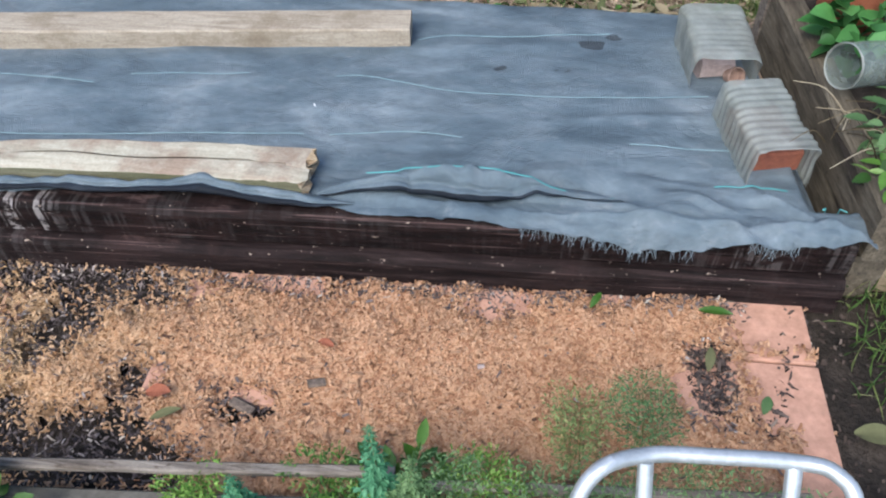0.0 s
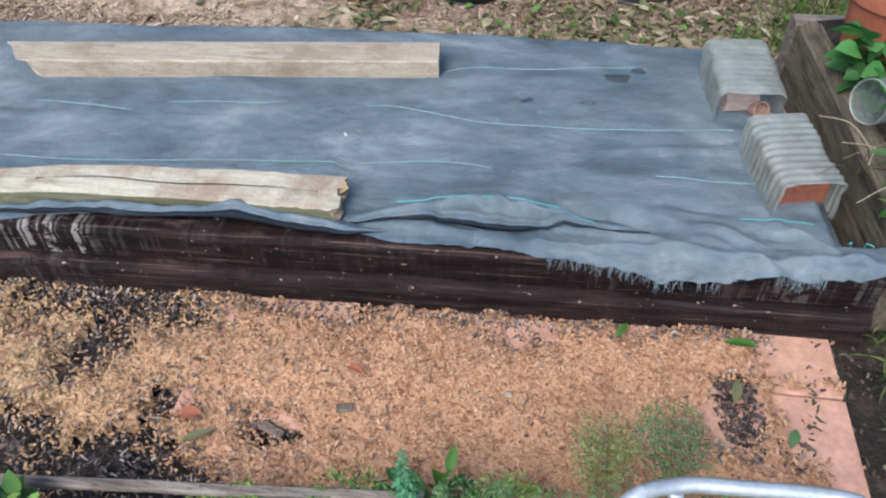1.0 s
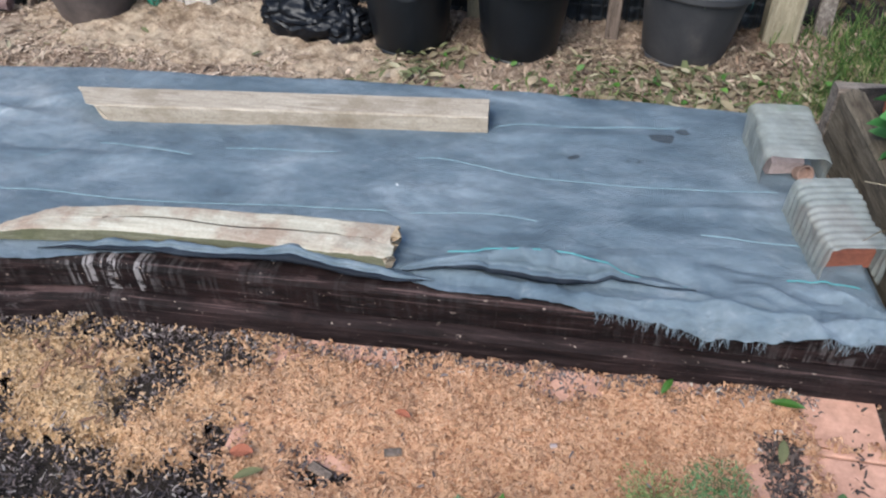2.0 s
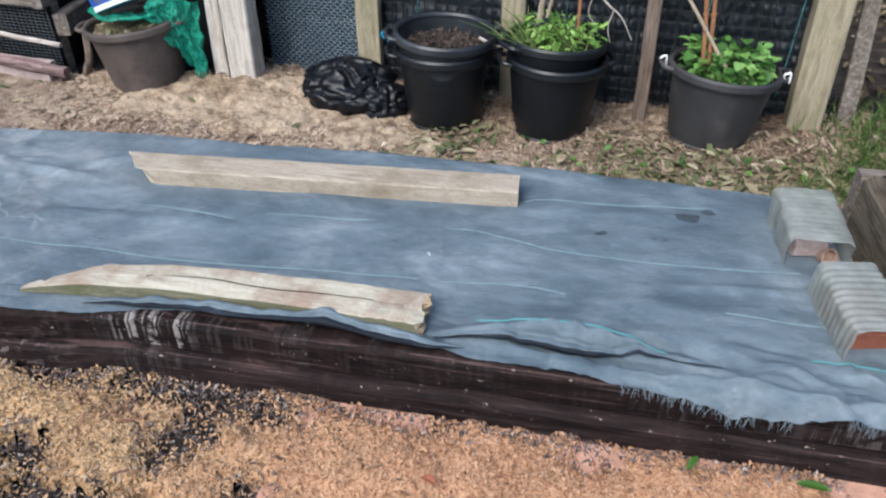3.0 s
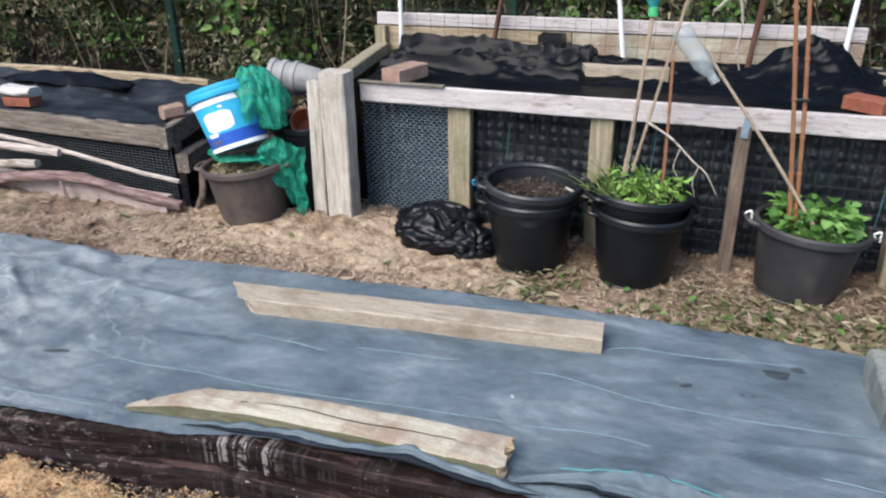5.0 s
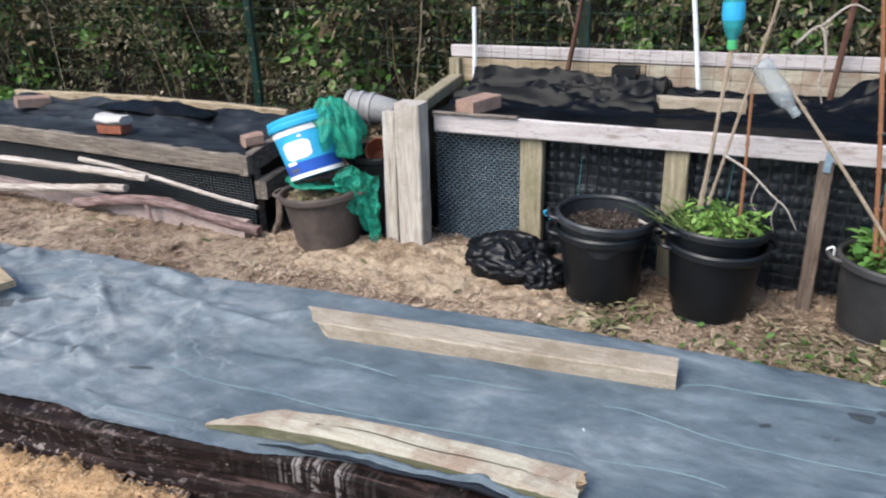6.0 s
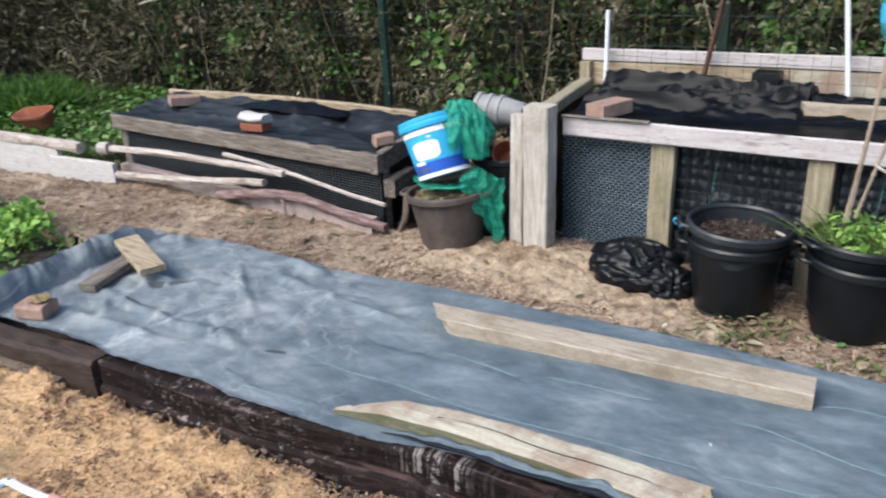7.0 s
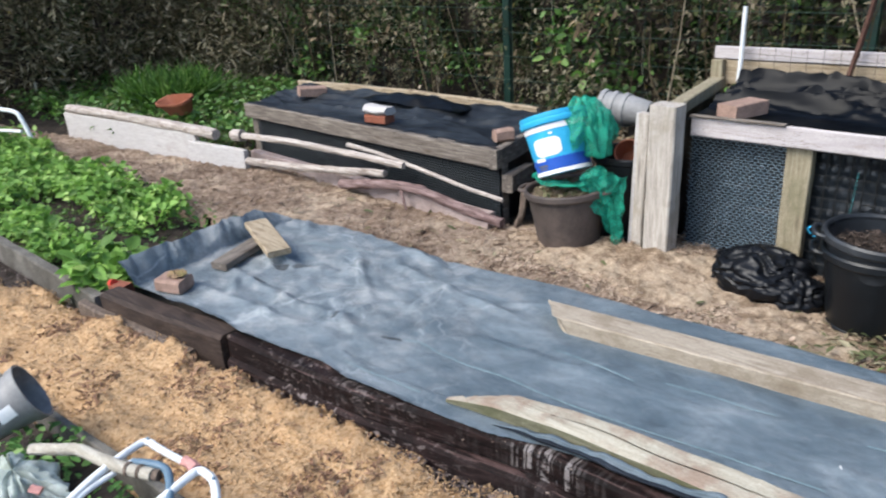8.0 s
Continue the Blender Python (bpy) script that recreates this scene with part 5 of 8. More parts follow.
# bricks and blocks on the left end
single("mossy_brick", block((0.115, 0.095, 0.056), pose(-2.745, 1.232, 0.186, 2, 2, 24), 0.009, 0.004, 2), DULL_BRICK, (-2.745, 1.232, 0.186), "old brown brick with green moss on top", "brick")
bm = disc(pose(-2.745, 1.232, 0.186, 2, 2, 24) @ pose(0.012, 0.012, 0.065) @ Matrix.Diagonal((1.1, 0.9, 1, 1)), 0.040, 24, lift=0.012, rings=6, seed=3)
single("moss_patch", bm, MOSS_BRICK, (-2.735, 1.245, 0.25), "green moss grown over a brick top", "moss")
single("timber_offcut", beam((-2.775, 1.45, 0.200), (-2.86, 1.76, 0.222), 0.085, 0.032, 8, 0.004, 0.002, 4), GREY_WOOD_Y, (-2.85, 1.64, 0.19), "grey timber offcut lying on the membrane", "timber offcut", "offcuts on the membrane")
single("timber_offcut", beam((-2.955, 1.765, 0.264), (-2.60, 1.645, 0.240), 0.105, 0.028, 8, 0.004, 0.002, 6), TAN_PLANK, (-2.9, 1.78, 0.24), "pale sawn offcut resting across another", "timber offcut", "offcuts on the membrane")
single("white_fleck", block((0.012, 0.003, 0.002), pose(-0.392, 1.735, 0.182, 0, 0, -60), 0.0005, 0.0003), WHITE, (-0.392, 1.735, 0.182), "tiny white fleck on the membrane", "litter")


def bottle_cover(x, y, turn, w, ln, h, seed, wide):
    """A square clear drinks bottle cut open as a cover: ribbed walls, open mouth towards the near side, torn flaps."""
    m = pose(x, y, 0.165, 3, 0, turn)
    root = thing("bottle_cover", (x, y, 0.165), "cut clouded ribbed plastic bottle used as a plant cover", "plant cover", "bottle covers on the membrane")

    def wall(u, v):
        s = -ln / 2 + ln * v
        rib = 0.0014 * wide * (1 + 0.6 * wob((u * 4, v * 5, seed), 1.0, 9)) * math.sin(v * 2 * math.pi * 11 + 0.8 * wob((u * 2, 0, seed), 1, 4)) * (0.3 if v > 0.9 else 1.0)
        a = w / 2 + rib + 0.004 * wob((u * 3, v * 3, seed), 1.5)
        b = h + rib
        t = u * 4 - 2
        if t < -1:
            p = (-a, (t + 2) * b * 0.75)
        elif t < 1:
            e = (t + 1) / 2 * math.pi
            ce, se = math.cos(math.pi - e), math.sin(e)
            p = (a * math.copysign(abs(ce) ** 0.35, ce), b * 0.75 + b * 0.25 * abs(se) ** 0.6)
        else:
            p = (a, (2 - t) * b * 0.75)
        sag = 0.012 * wob((v * 3, u, seed), 1.3, 2) + 0.004 * wob((u * 9, v * 9, seed), 1.0, 5)
        return m @ Vector((p[0] + sag * 0.5, s + (0.016 * wob((u * 7, 0, seed), 1, 1) if v < 0.02 else 0), max(0.0, p[1] + sag * (0.3 if p[1] > 0.02 else 0))))

    part("ribbed_wall", sheet(44, 60, wall), CLOUDED, root, smooth=180)
    part("back_wall", sheet(10, 8, lambda u, v: m @ Vector(((u - 0.5) * w * 0.96, ln / 2 - 0.01 + 0.02 * wob((u * 3, v * 3, seed), 1), v * h * 0.9))), CLOUDED, root, smooth=180)
    for k, (fx, fy, sx) in enumerate(((w * 0.46, ln * 0.46, 1),)):
        part("torn_flap", sheet(8, 8, lambda u, v: m @ Vector((fx + sx * (-0.005 + 0.04 * u), fy + 0.08 * (v - 0.4), h * (0.75 - 0.35 * u) + 0.016 * wob((u * 3, v * 3, k + seed), 1)))), CLOUDED, root, "torn clear plastic flap", smooth=180)
    return m


m = bottle_cover(0.575, 2.035, 4, 0.155, 0.24, 0.11, 1.0, 0.35)
bm = lathe([(0.001, 0), (0.032, 0), (0.040, 0.05), (0.045, 0.05), (0.045, 0.066), (0.038, 0.066), (0.034, 0.03), (0.001, 0.028)], m @ pose(0.028, -0.065, 0.022, 60, 0, 25) @ Matrix.Scale(0.52, 4), 24)
single("small_clay_pot", bm, DULL_BRICK, m @ Vector((0.025, -0.07, 0)), "small broken terracotta pot under a cover", "plant pot")
single("pale_stone", block((0.085, 0.07, 0.062), m @ pose(-0.012, -0.035, 0.004, 0, 4, 12), 0.016, 0.010, 4), SLAB, m @ Vector((-0.02, -0.03, 0)), "pale rubble stone weighing down a cover", "stone")
m = bottle_cover(0.642, 1.70, 11, 0.136, 0.24, 0.11, 4.0, 1.0)
single("red_brick", block((0.112, 0.16, 0.056), m @ pose(0.004, 0.006, 0.004, 0, 0, 3), 0.005, 0.002, 3), BRICK, m @ Vector((0.008, -0.04, 0)), "red brick holding down a plastic cover", "brick")

# ---------------- the large raised bed ----------------
root = thing("raised_bed", (-0.4, 3.4, 0), "tall timber-framed raised bed lined with black sheet", "raised bed")
bm = beam((-1.566, 3.0, -0.05), (-1.560, 3.0, 0.728), 0.122, 0.10, 12, 0.006, 0.003, 1, up=(0, 1, 0))
part("corner_post", bm, POST_WOOD, root)
bm = beam((-1.69, 3.02, -0.04), (-1.672, 3.02, 0.675), 0.055, 0.045, 10, 0.004, 0.003, 3, up=(0, 1, 0))
part("side_board", bm, POST_WOOD, root, "thin weathered upright board")
part("side_board", beam((-1.735, 3.045, -0.04), (-1.715, 3.045, 0.665), 0.03, 0.03, 10, 0.003, 0.004, 5, up=(0, 1, 0)), WHITE_BOARD, root, "split pale upright board")
part("front_rail", beam((-1.50, 3.112, 0.620), (0.70, 3.135, 0.622), 0.02, 0.085, 24, 0.005, 0.003, 2), PINK_WOOD, root, "washed pinkish plank rail")
part("rail_splint", beam((-1.50, 3.098, 0.669), (-1.10, 3.105, 0.669), 0.03, 0.008, 6, 0.002, 0.002, 9), GREY_WOOD_X, root)
part("side_rail", beam((-1.60, 3.05, 0.665), (-1.73, 3.86, 0.675), 0.07, 0.06, 8, 0.005, 0.003, 7), GREEN_WOOD, root)
part("front_post", beam((-1.050, 3.165, 0.0), (-1.048, 3.165, 0.585), 0.102, 0.05, 10, 0.004, 0.002, 4, up=(0, 1, 0)), GREEN_WOOD, root)
part("front_post", beam((-0.428, 3.165, 0.0), (-0.428, 3.165, 0.585), 0.095, 0.05, 10, 0.004, 0.002, 6, up=(0, 1, 0)), GREEN_WOOD, root)
part("end_post", beam((0.735, 3.155, -0.02), (0.728, 3.155, 0.70), 0.125, 0.11, 12, 0.007, 0.003, 8, up=(0, 1, 0)), GREEN_WOOD, root)
part("brace", beam((0.90, 3.19, -0.02), (0.845, 3.20, 0.75), 0.06, 0.03, 8, 0.003, 0.003, 8, up=(0, 1, 0)), GREY_WOOD_Y, root, "grey leaning board behind the post")
part("back_board", beam((-1.76, 3.865, 0.825), (0.56, 3.90, 0.825), 0.03, 0.062, 16, 0.004, 0.002, 12), PINK_WOOD, root, "pale washed top plank")
part("back_board", beam((-1.75, 3.872, 0.728), (-0.725, 3.888, 0.728), 0.03, 0.122, 10, 0.004, 0.002, 14), TAN_PLANK, root)
part("back_board", beam((-0.72, 3.888, 0.728), (0.56, 3.907, 0.728), 0.03, 0.122, 10, 0.004, 0.002, 17), SPLIT_WOOD, root, "greyer weathered plank")
part("back_post", beam((-1.73, 3.835, 0.0), (-1.73, 3.835, 0.79), 0.06, 0.04, 8, 0.004, 0.002, 14, up=(0, 1, 0)), GREEN_WOOD, root)
part("end_rail", beam((0.69, 3.14, 0.665), (0.62, 3.88, 0.67), 0.05, 0.05, 8, 0.004, 0.003, 3), GREEN_WOOD, root)


def liner(x0, x1):
    """Plastic pressed out in small pillows between the wires of the mesh."""
    def f(u, v):
        x, z = x0 + (x1 - x0) * u, -0.01 + 0.62 * v
        puff = abs(math.sin(math.pi * (x + 0.375) / 0.048)) ** 0.7 * (0.35 + 0.65 * abs(math.sin(math.pi * (z - 0.03) / 0.048)) ** 0.7)
        y = 3.212 + 0.010 * nz(x, z, 5, 3) + 0.012 * (0.3 - abs(nz(x * 1.5, z * 3, 4, 8)))
        return (x, y - puff * max(0.0, 0.011 + 0.012 * nz(x, z, 7, 4)), z)
    return sheet(int((x1 - x0) * 170), 84, f)


part("liner", liner(-1.54, 0.70), LINER, root, "black plastic liner", smooth=180)
part("side_liner", sheet(24, 24, lambda u, v: (-1.60 - 0.11 * u + 0.012 * nz(u * 3, v * 3, 2, 2), 3.06 + 0.78 * u, 0.64 * v)), SHEET, root, smooth=180)
part("far_liner", sheet(24, 24, lambda u, v: (0.66 - 0.04 * u + 0.012 * nz(u * 3, v * 3, 2, 5), 3.2 + 0.68 * u, 0.64 * v)), SHEET, root, smooth=180)


def bed_cover(u, v):
    """Flat at the front, a slack black roll along the back, a crumpled heap at one end."""
    x, y = -1.55 + 2.22 * u, 3.145 + 0.705 * v
    z = 0.638 + (0.008 * nz(x, y, 4, 2) + 0.003 * nz(x, y, 15, 4)) * min(1, 4 * v) + 0.025 * v
    long1 = 0.36 - abs(nz(x * 0.22 + 0.3 * y, y * 1.7, 5, 21))
    long2 = 0.30 - abs(nz(x * 0.35 + 0.5 * y, y * 2.4, 8, 24))
    slack = min(1.0, max(0.0, (y - 3.36) / 0.10)) * (1.0 if x < -0.58 else 0.45)
    z += slack * (0.10 * max(0.0, long1) + 0.09 * max(0.0, long2))
    roll = math.exp(-((y - 3.655 + 0.05 * nz(x, 0, 1.6, 4)) / 0.045) ** 2)
    z += roll * ((0.066 + 0.03 * nz(x, 0, 3, 6)) if x < -0.58 else 0.030)
    z += 0.012 * math.exp(-((y - 3.79) / 0.05) ** 2)
    z += slack * (0.22 * max(0.0, 0.14 - abs(nz(x * 0.25 + 0.6 * y, y * 1.6, 6, 31))) + 0.13 * max(0.0, 0.12 - abs(nz(x * 0.4 - y, y * 2.0, 9, 34))))
    e = math.exp(-((x - 0.33) / 0.17) ** 4 - ((y - 3.66) / 0.13) ** 2)
    z += e * (0.155 + 0.03 * nz(x, y, 6, 3) - 0.08 * abs(nz(x * 1.4 + y, y, 5, 13)) - 0.04 * abs(nz(x - y, y * 1.3, 13, 5)))
    return (x, y, z)


part("cover_sheet", sheet(230, 84, bed_cover), SHEET, root, "crumpled black sheet over the bed", smooth=45)

# chicken wire on the first panel
bm = bmesh.new()
cw, chh = 0.029, 0.0086
for i in range(int(0.42 / cw) + 1):
    for j in range(int(0.55 / (chh * 1.5)) + 1):
        x = -1.53 + cw * (i + 0.5 * (j % 2)) + 0.004 * nz(i * 0.37, j * 0.41, 3, 0)
        z = 0.035 + chh * 1.5 * j
        y = 3.185 + 0.006 * nz(x, z, 9, 0)
        for p, q_ in (((x, z), (x + cw / 2, z + chh * 0.5)), ((x, z), (x - cw / 2, z + chh * 0.5)), ((x, z), (x, z - chh))):
            if q_[0] < -1.10:
                tube([(p[0], y, p[1]), (q_[0], y + 0.001, q_[1])], 0.0015, 3, bm, caps=False)
ob = part("chicken_wire", bm, WIRE_GREY, root, "galvanised hexagonal chicken wire", smooth=0)
ob["kind"] = "stuff"
bm = bmesh.new()
for a, b in ((-1.01, -0.48), (-0.375, 0.665)):
    x = a + 0.01
    while x < b:
        tube([(x + 0.003 * nz(x, 0, 9), 3.188, 0.0), (x + 0.004 * nz(x, 3, 9), 3.186, 0.30), (x + 0.003 * nz(x, 6, 9), 3.188, 0.585)], 0.0038, 4, bm, caps=False)
        x += 0.048
    for k in range(12):
        z = 0.03 + 0.048 * k
        tube([(a, 3.184, z), ((a + b) / 2, 3.183, z + 0.003), (b, 3.184, z)], 0.0020, 4, bm, caps=False)
ob = part("square_mesh", bm, WIRE_DARK, root, "dark square wire mesh", smooth=0)
ob["kind"] = "stuff"
for x, z0, z1 in ((-0.49, 0.1, 0.55), (-0.23, 0.3, 0.57), (0.30, 0.25, 0.57), (0.62, 0.1, 0.5), (-0.85, 0.2, 0.5)):
    part("warp_thread", tube([(x, 3.180, z0), (x + 0.012, 3.179, (z0 + z1) / 2), (x + 0.02, 3.180, z1)], 0.0010, 4), THREAD, root, "turquoise thread on the liner")

root = thing("leaning_stake", (0.11, 3.07, 0), "brown wooden stake with a grey metal hook", "stake")
part("shaft", beam((0.112, 3.065, -0.02), (0.110, 3.078, 0.60), 0.052, 0.022, 8, 0.003, 0.002, 3, up=(0, 1, 0)), BROWN_STAKE, root)
part("hook", beam((0.112, 3.063, 0.565), (0.118, 3.068, 0.645), 0.026, 0.012, 4, 0.002, 0.001, 3, up=(0, 1, 0)), WIRE_GREY, root, "galvanised strap hook")

single("brick", block((0.20, 0.10, 0.062), pose(-1.325, 3.21, 0.662, 0, 0, 74), 0.004, 0.002, 4), DULL_BRICK, (-1.315, 3.20, 0.662), "dull pinkish brown brick on the bed rail", "brick", "bricks on the raised bed")
single("brick", block((0.155, 0.085, 0.052), pose(0.525, 3.235, 0.655, 0, 0, -38), 0.004, 0.002, 9), BRICK, (0.525, 3.20, 0.655), "clean red brick on the black sheet", "brick", "bricks on the raised bed")
single("timber_offcut", beam((-0.60, 3.50, 0.685), (-0.22, 3.54, 0.682), 0.06, 0.06, 10, 0.004, 0.003, 3, ragged0=0.03), PALE_WOOD, (-0.42, 3.55, 0.67), "split yellowish timber lying on the sheet", "timber offcut")
root = thing("square_pot", (-0.80, 3.80, 0.68), "small black square plastic pot on the sheet", "plant pot")
for dx, dy, sx, sy in ((-0.055, 0, 0.006, 0.10), (0.055, 0, 0.006, 0.10), (0, -0.05, 0.116, 0.006), (0, 0.05, 0.116, 0.006)):
    part("side", beam((-0.80 + dx, 3.79 + dy - sy / 2, 0.735), (-0.80 + dx, 3.79 + dy + sy / 2, 0.735), sx, 0.11, 2, 0.001, 0.0005, 1), BLACK_POT, root)

# stakes, rods and mesh behind the bed
for x0, x1, z1, k in ((-1.605, -1.600, 1.055, 0), (-0.448, -0.565, 1.45, 1), (0.47, 0.50, 1.45, 2)):
    single("white_stake", tube([(x0, 3.80, 0.62), ((x0 + x1) / 2 + 0.002, 3.80, (0.62 + z1) / 2), (x1, 3.80, z1)], 0.011, 12, jit=0.04), WHITE_TUBE, (x0, 3.80, 0.62), "white plastic stake standing in the bed", "stake", "white stakes")
for x0, x1, k in ((-1.115, -0.985, 0), (0.095, 0.15, 1)):
    single("rusty_rod", tube([(x0, 3.80, 0.64), ((x0 + x1) / 2 + 0.006, 3.81, 1.05), (x1, 3.80, 1.5)], 0.013, 8, jit=0.25, seed=k), RUST, (x0, 3.80, 0.64), "rusty brown iron rod leaning in the bed", "rod", "rusty rods")
bm = bmesh.new()
for k in range(11):
    z = 0.75 + 0.075 * k
    tube(bent([(-1.62, 3.84, z + 0.004 * k), (-1.1, 3.83, z - 0.008), (-0.5, 3.84, z - 0.012), (0.1, 3.83, z - 0.016), (0.6, 3.84, z - 0.012)], 3), 0.0010, 4, bm, caps=False)
x = -1.60
while x < 0.62:
    tube([(x, 3.84, 0.68), (x + 0.004, 3.832, 1.05), (x, 3.84, 1.5)], 0.0010, 4, bm, caps=False)
    x += 0.075
single("trellis_mesh", bm, WIRE_DARK, (-0.5, 3.84, 0.68), "thin dark wire trellis behind the bed", "trellis", "", "stuff", smooth=0)

# ---------------- the black tubs ----------------


def tub(name, x, y, z, r, h, tilt, mat, label, rings=1, handles=True, turn=20, blue=None):
    """A tapered tub with a rolled rim, a floor and two ear handles."""
    m = pose(x, y, z, tilt[0], tilt[1], turn)
    root = thing(name, (x, y, z), label, "plant tub", "black tubs")
    rb = r * 0.76
    prof = [(0.001, 0.003), (rb - 0.012, 0.0), (rb, 0.006), (rb + 0.001, 0.022), (rb - 0.003, 0.026)]
    steps = 8
    prof += [(rb + (r - 0.012 - rb) * (k / steps) ** 0.9, 0.026 + (h - 0.06) * k / steps) for k in range(1, steps + 1)]
    part("body", lathe(prof + [(r - 0.016, h - 0.02), (rb, 0.04), (0.001, 0.03)], m, 48, wav=0.012, seed=x), mat, root)
    rim = part("rim", lathe([(r - 0.010, h - 0.035), (r + 0.004, h - 0.036), (r + 0.009, h - 0.028), (r + 0.008, h - 0.008), (r + 0.002, h), (r - 0.006, h - 0.001), (r - 0.012, h - 0.010), (r - 0.010, h - 0.035)], m, 48, wav=0.012, seed=x), mat, root)
    if handles:
        for a in (0, math.pi):
            c, s = math.cos(a), math.sin(a)
            pts = [Vector((c * (r - 0.002) - s * t, s * (r - 0.002) + c * t, h - 0.02)) + Vector((c, s, 0)) * o + Vector((0, 0, d)) for t, o, d in
                   ((-0.055, 0.0, 0.0), (-0.05, 0.022, 0.004), (-0.03, 0.036, 0.006), (0.03, 0.036, 0.006), (0.05, 0.022, 0.004), (0.055, 0.0, 0.0))]
            part("handle", tube([m @ p for p in bent(pts, 3)], 0.009, 8), mat, rim)
    return root, m


tubA, mA = tub("plant_tub", -0.648, 2.885, 0.0, 0.184, 0.318, (0, 0), BLACK_POT, "black plastic tub holding a second empty tub")
tubA2, mA2 = tub("inner_tub", -0.655, 2.888, 0.062, 0.189, 0.318, (2, 2), GREYED_POT, "empty black tub with dry soil in its base")
single("tub_soil", disc(mA2 @ pose(0, 0, 0.245), 0.172, 30, lift=0.016, rings=9, seed=2), SOIL, mA2 @ Vector((0, 0, 0.19)), "dry brown compost in a tub", "soil", "", "stuff")
P = np.array([mA2 @ Vector((rr * math.cos(a), rr * math.sin(a), 0.252 + random.uniform(0, 0.016))) for rr, a in ((0.16 * math.sqrt(random.random()), random.uniform(0, 6.28)) for _ in range(700))])
v, q = flakes(rng, P, rng.uniform(0.008, 0.026, len(P)), rng.uniform(0.002, 0.006, len(P)), 0.6, 0.4)
bulk("dry_compost", v, q, COMPOST, (-0.655, 2.888, 0.29), "fluffy brown dry compost in an empty tub", "compost")
tubB, mB = tub("plant_tub", -0.225, 2.895, -0.005, 0.182, 0.318, (0, 2), BLACK_POT, "black plastic tub holding a planted tub")
tubB2, mB2 = tub("inner_tub", -0.240, 2.90, 0.075, 0.182, 0.30, (-1, 4), BLACK_POT, "black tub with soil and green seedlings", turn=40)
single("tub_soil", disc(mB2 @ pose(0, 0, 0.25), 0.165, 30, lift=0.03, seed=4), SOIL, mB2 @ Vector((0, 0, 0.235)), "dark soil in a tub", "soil", "", "stuff")
tubC, mC = tub("plant_tub", 0.372, 2.985, -0.012, 0.196, 0.305, (-1, 4), DUSTY_POT, "dusty black tub with bamboo canes and greens", turn=8)
single("tub_soil", disc(mC @ pose(0, 0, 0.245), 0.17, 30, lift=0.03, seed=6), SOIL, mC @ Vector((0, 0, 0.245)), "dark soil in a tub", "soil", "", "stuff")
tubD, mD = tub("plant_tub", -2.012, 2.93, -0.01, 0.197, 0.312, (0, -4), BROWN_POT, "dusty grey-black tub with chopped green matter", turn=15)
single("tub_soil", disc(mD @ pose(0, 0, 0.28), 0.174, 30, lift=0.03, seed=8), CHIP_BED, mD @ Vector((0, 0, 0.295)), "chopped plant matter in a tub", "compost", "", "stuff")
P = np.array([mD @ Vector((rr * math.cos(a), rr * math.sin(a), 0.292 + random.uniform(0, 0.015))) for rr, a in ((0.16 * math.sqrt(random.random()), random.uniform(0, 6.28)) for _ in range(220))])
v, q = flakes(rng, P, rng.uniform(0.02, 0.05, len(P)), rng.uniform(0.006, 0.014, len(P)), 0.4, 0.2)
bulk("chopped_greens", v, q, DEAD_LEAF, (-2.03, 2.96, 0.3), "chopped pale green stems in a tub", "plant matter")
for px, py, pz, mat, lab in ((-0.885, 2.90, 0.325, CYAN, "blue"), (0.165, 3.0, 0.285, WHITE, "white"), (0.60, 2.99, 0.262, WHITE, "white")):
    single("handle_tie", tube(bent([(px, py - 0.02, pz), (px - 0.008, py - 0.03, pz + 0.02), (px + 0.012, py - 0.03, pz + 0.03), (px + 0.016, py - 0.02, pz - 0.01)], 4), 0.004, 6), mat, (px, py, pz), lab + " plastic tie on a tub handle", "tie")


def clump(name, m, r, n, size, mat, label, seed, height=0.12, narrow=0.6):
    """A low plant: stalks from the soil, leaves out and up."""
    g = np.random.default_rng(seed)
    a, rr = g.uniform(0, 2 * np.pi, n), r * np.sqrt(g.uniform(0, 1, n))
    hgt = g.uniform(0.1, 1.0, n) * height
    pos = np.stack([rr * np.cos(a), rr * np.sin(a), hgt], 1)
    out = unit(np.stack([np.cos(a + g.normal(0, 0.8, n)), np.sin(a + g.normal(0, 0.8, n)), g.normal(0.15, 0.45, n)], 1))
    nrm = unit(np.stack([g.normal(0, 0.35, n), g.normal(0, 0.35, n), np.ones(n)], 1))
    nrm = unit(nrm - out * (nrm * out).sum(1, keepdims=True))
    mat3 = np.array(m.to_3x3())
    P = pos @ mat3.T + np.array(m.translation)
    ln = g.uniform(0.55, 1.2, n) * size
    v, q = leaves(g, P, out @ mat3.T, nrm @ mat3.T, ln, ln * narrow, 0.2, 0.2)
    return bulk(name, v, q, mat, tuple(m.translation), label, "plant")


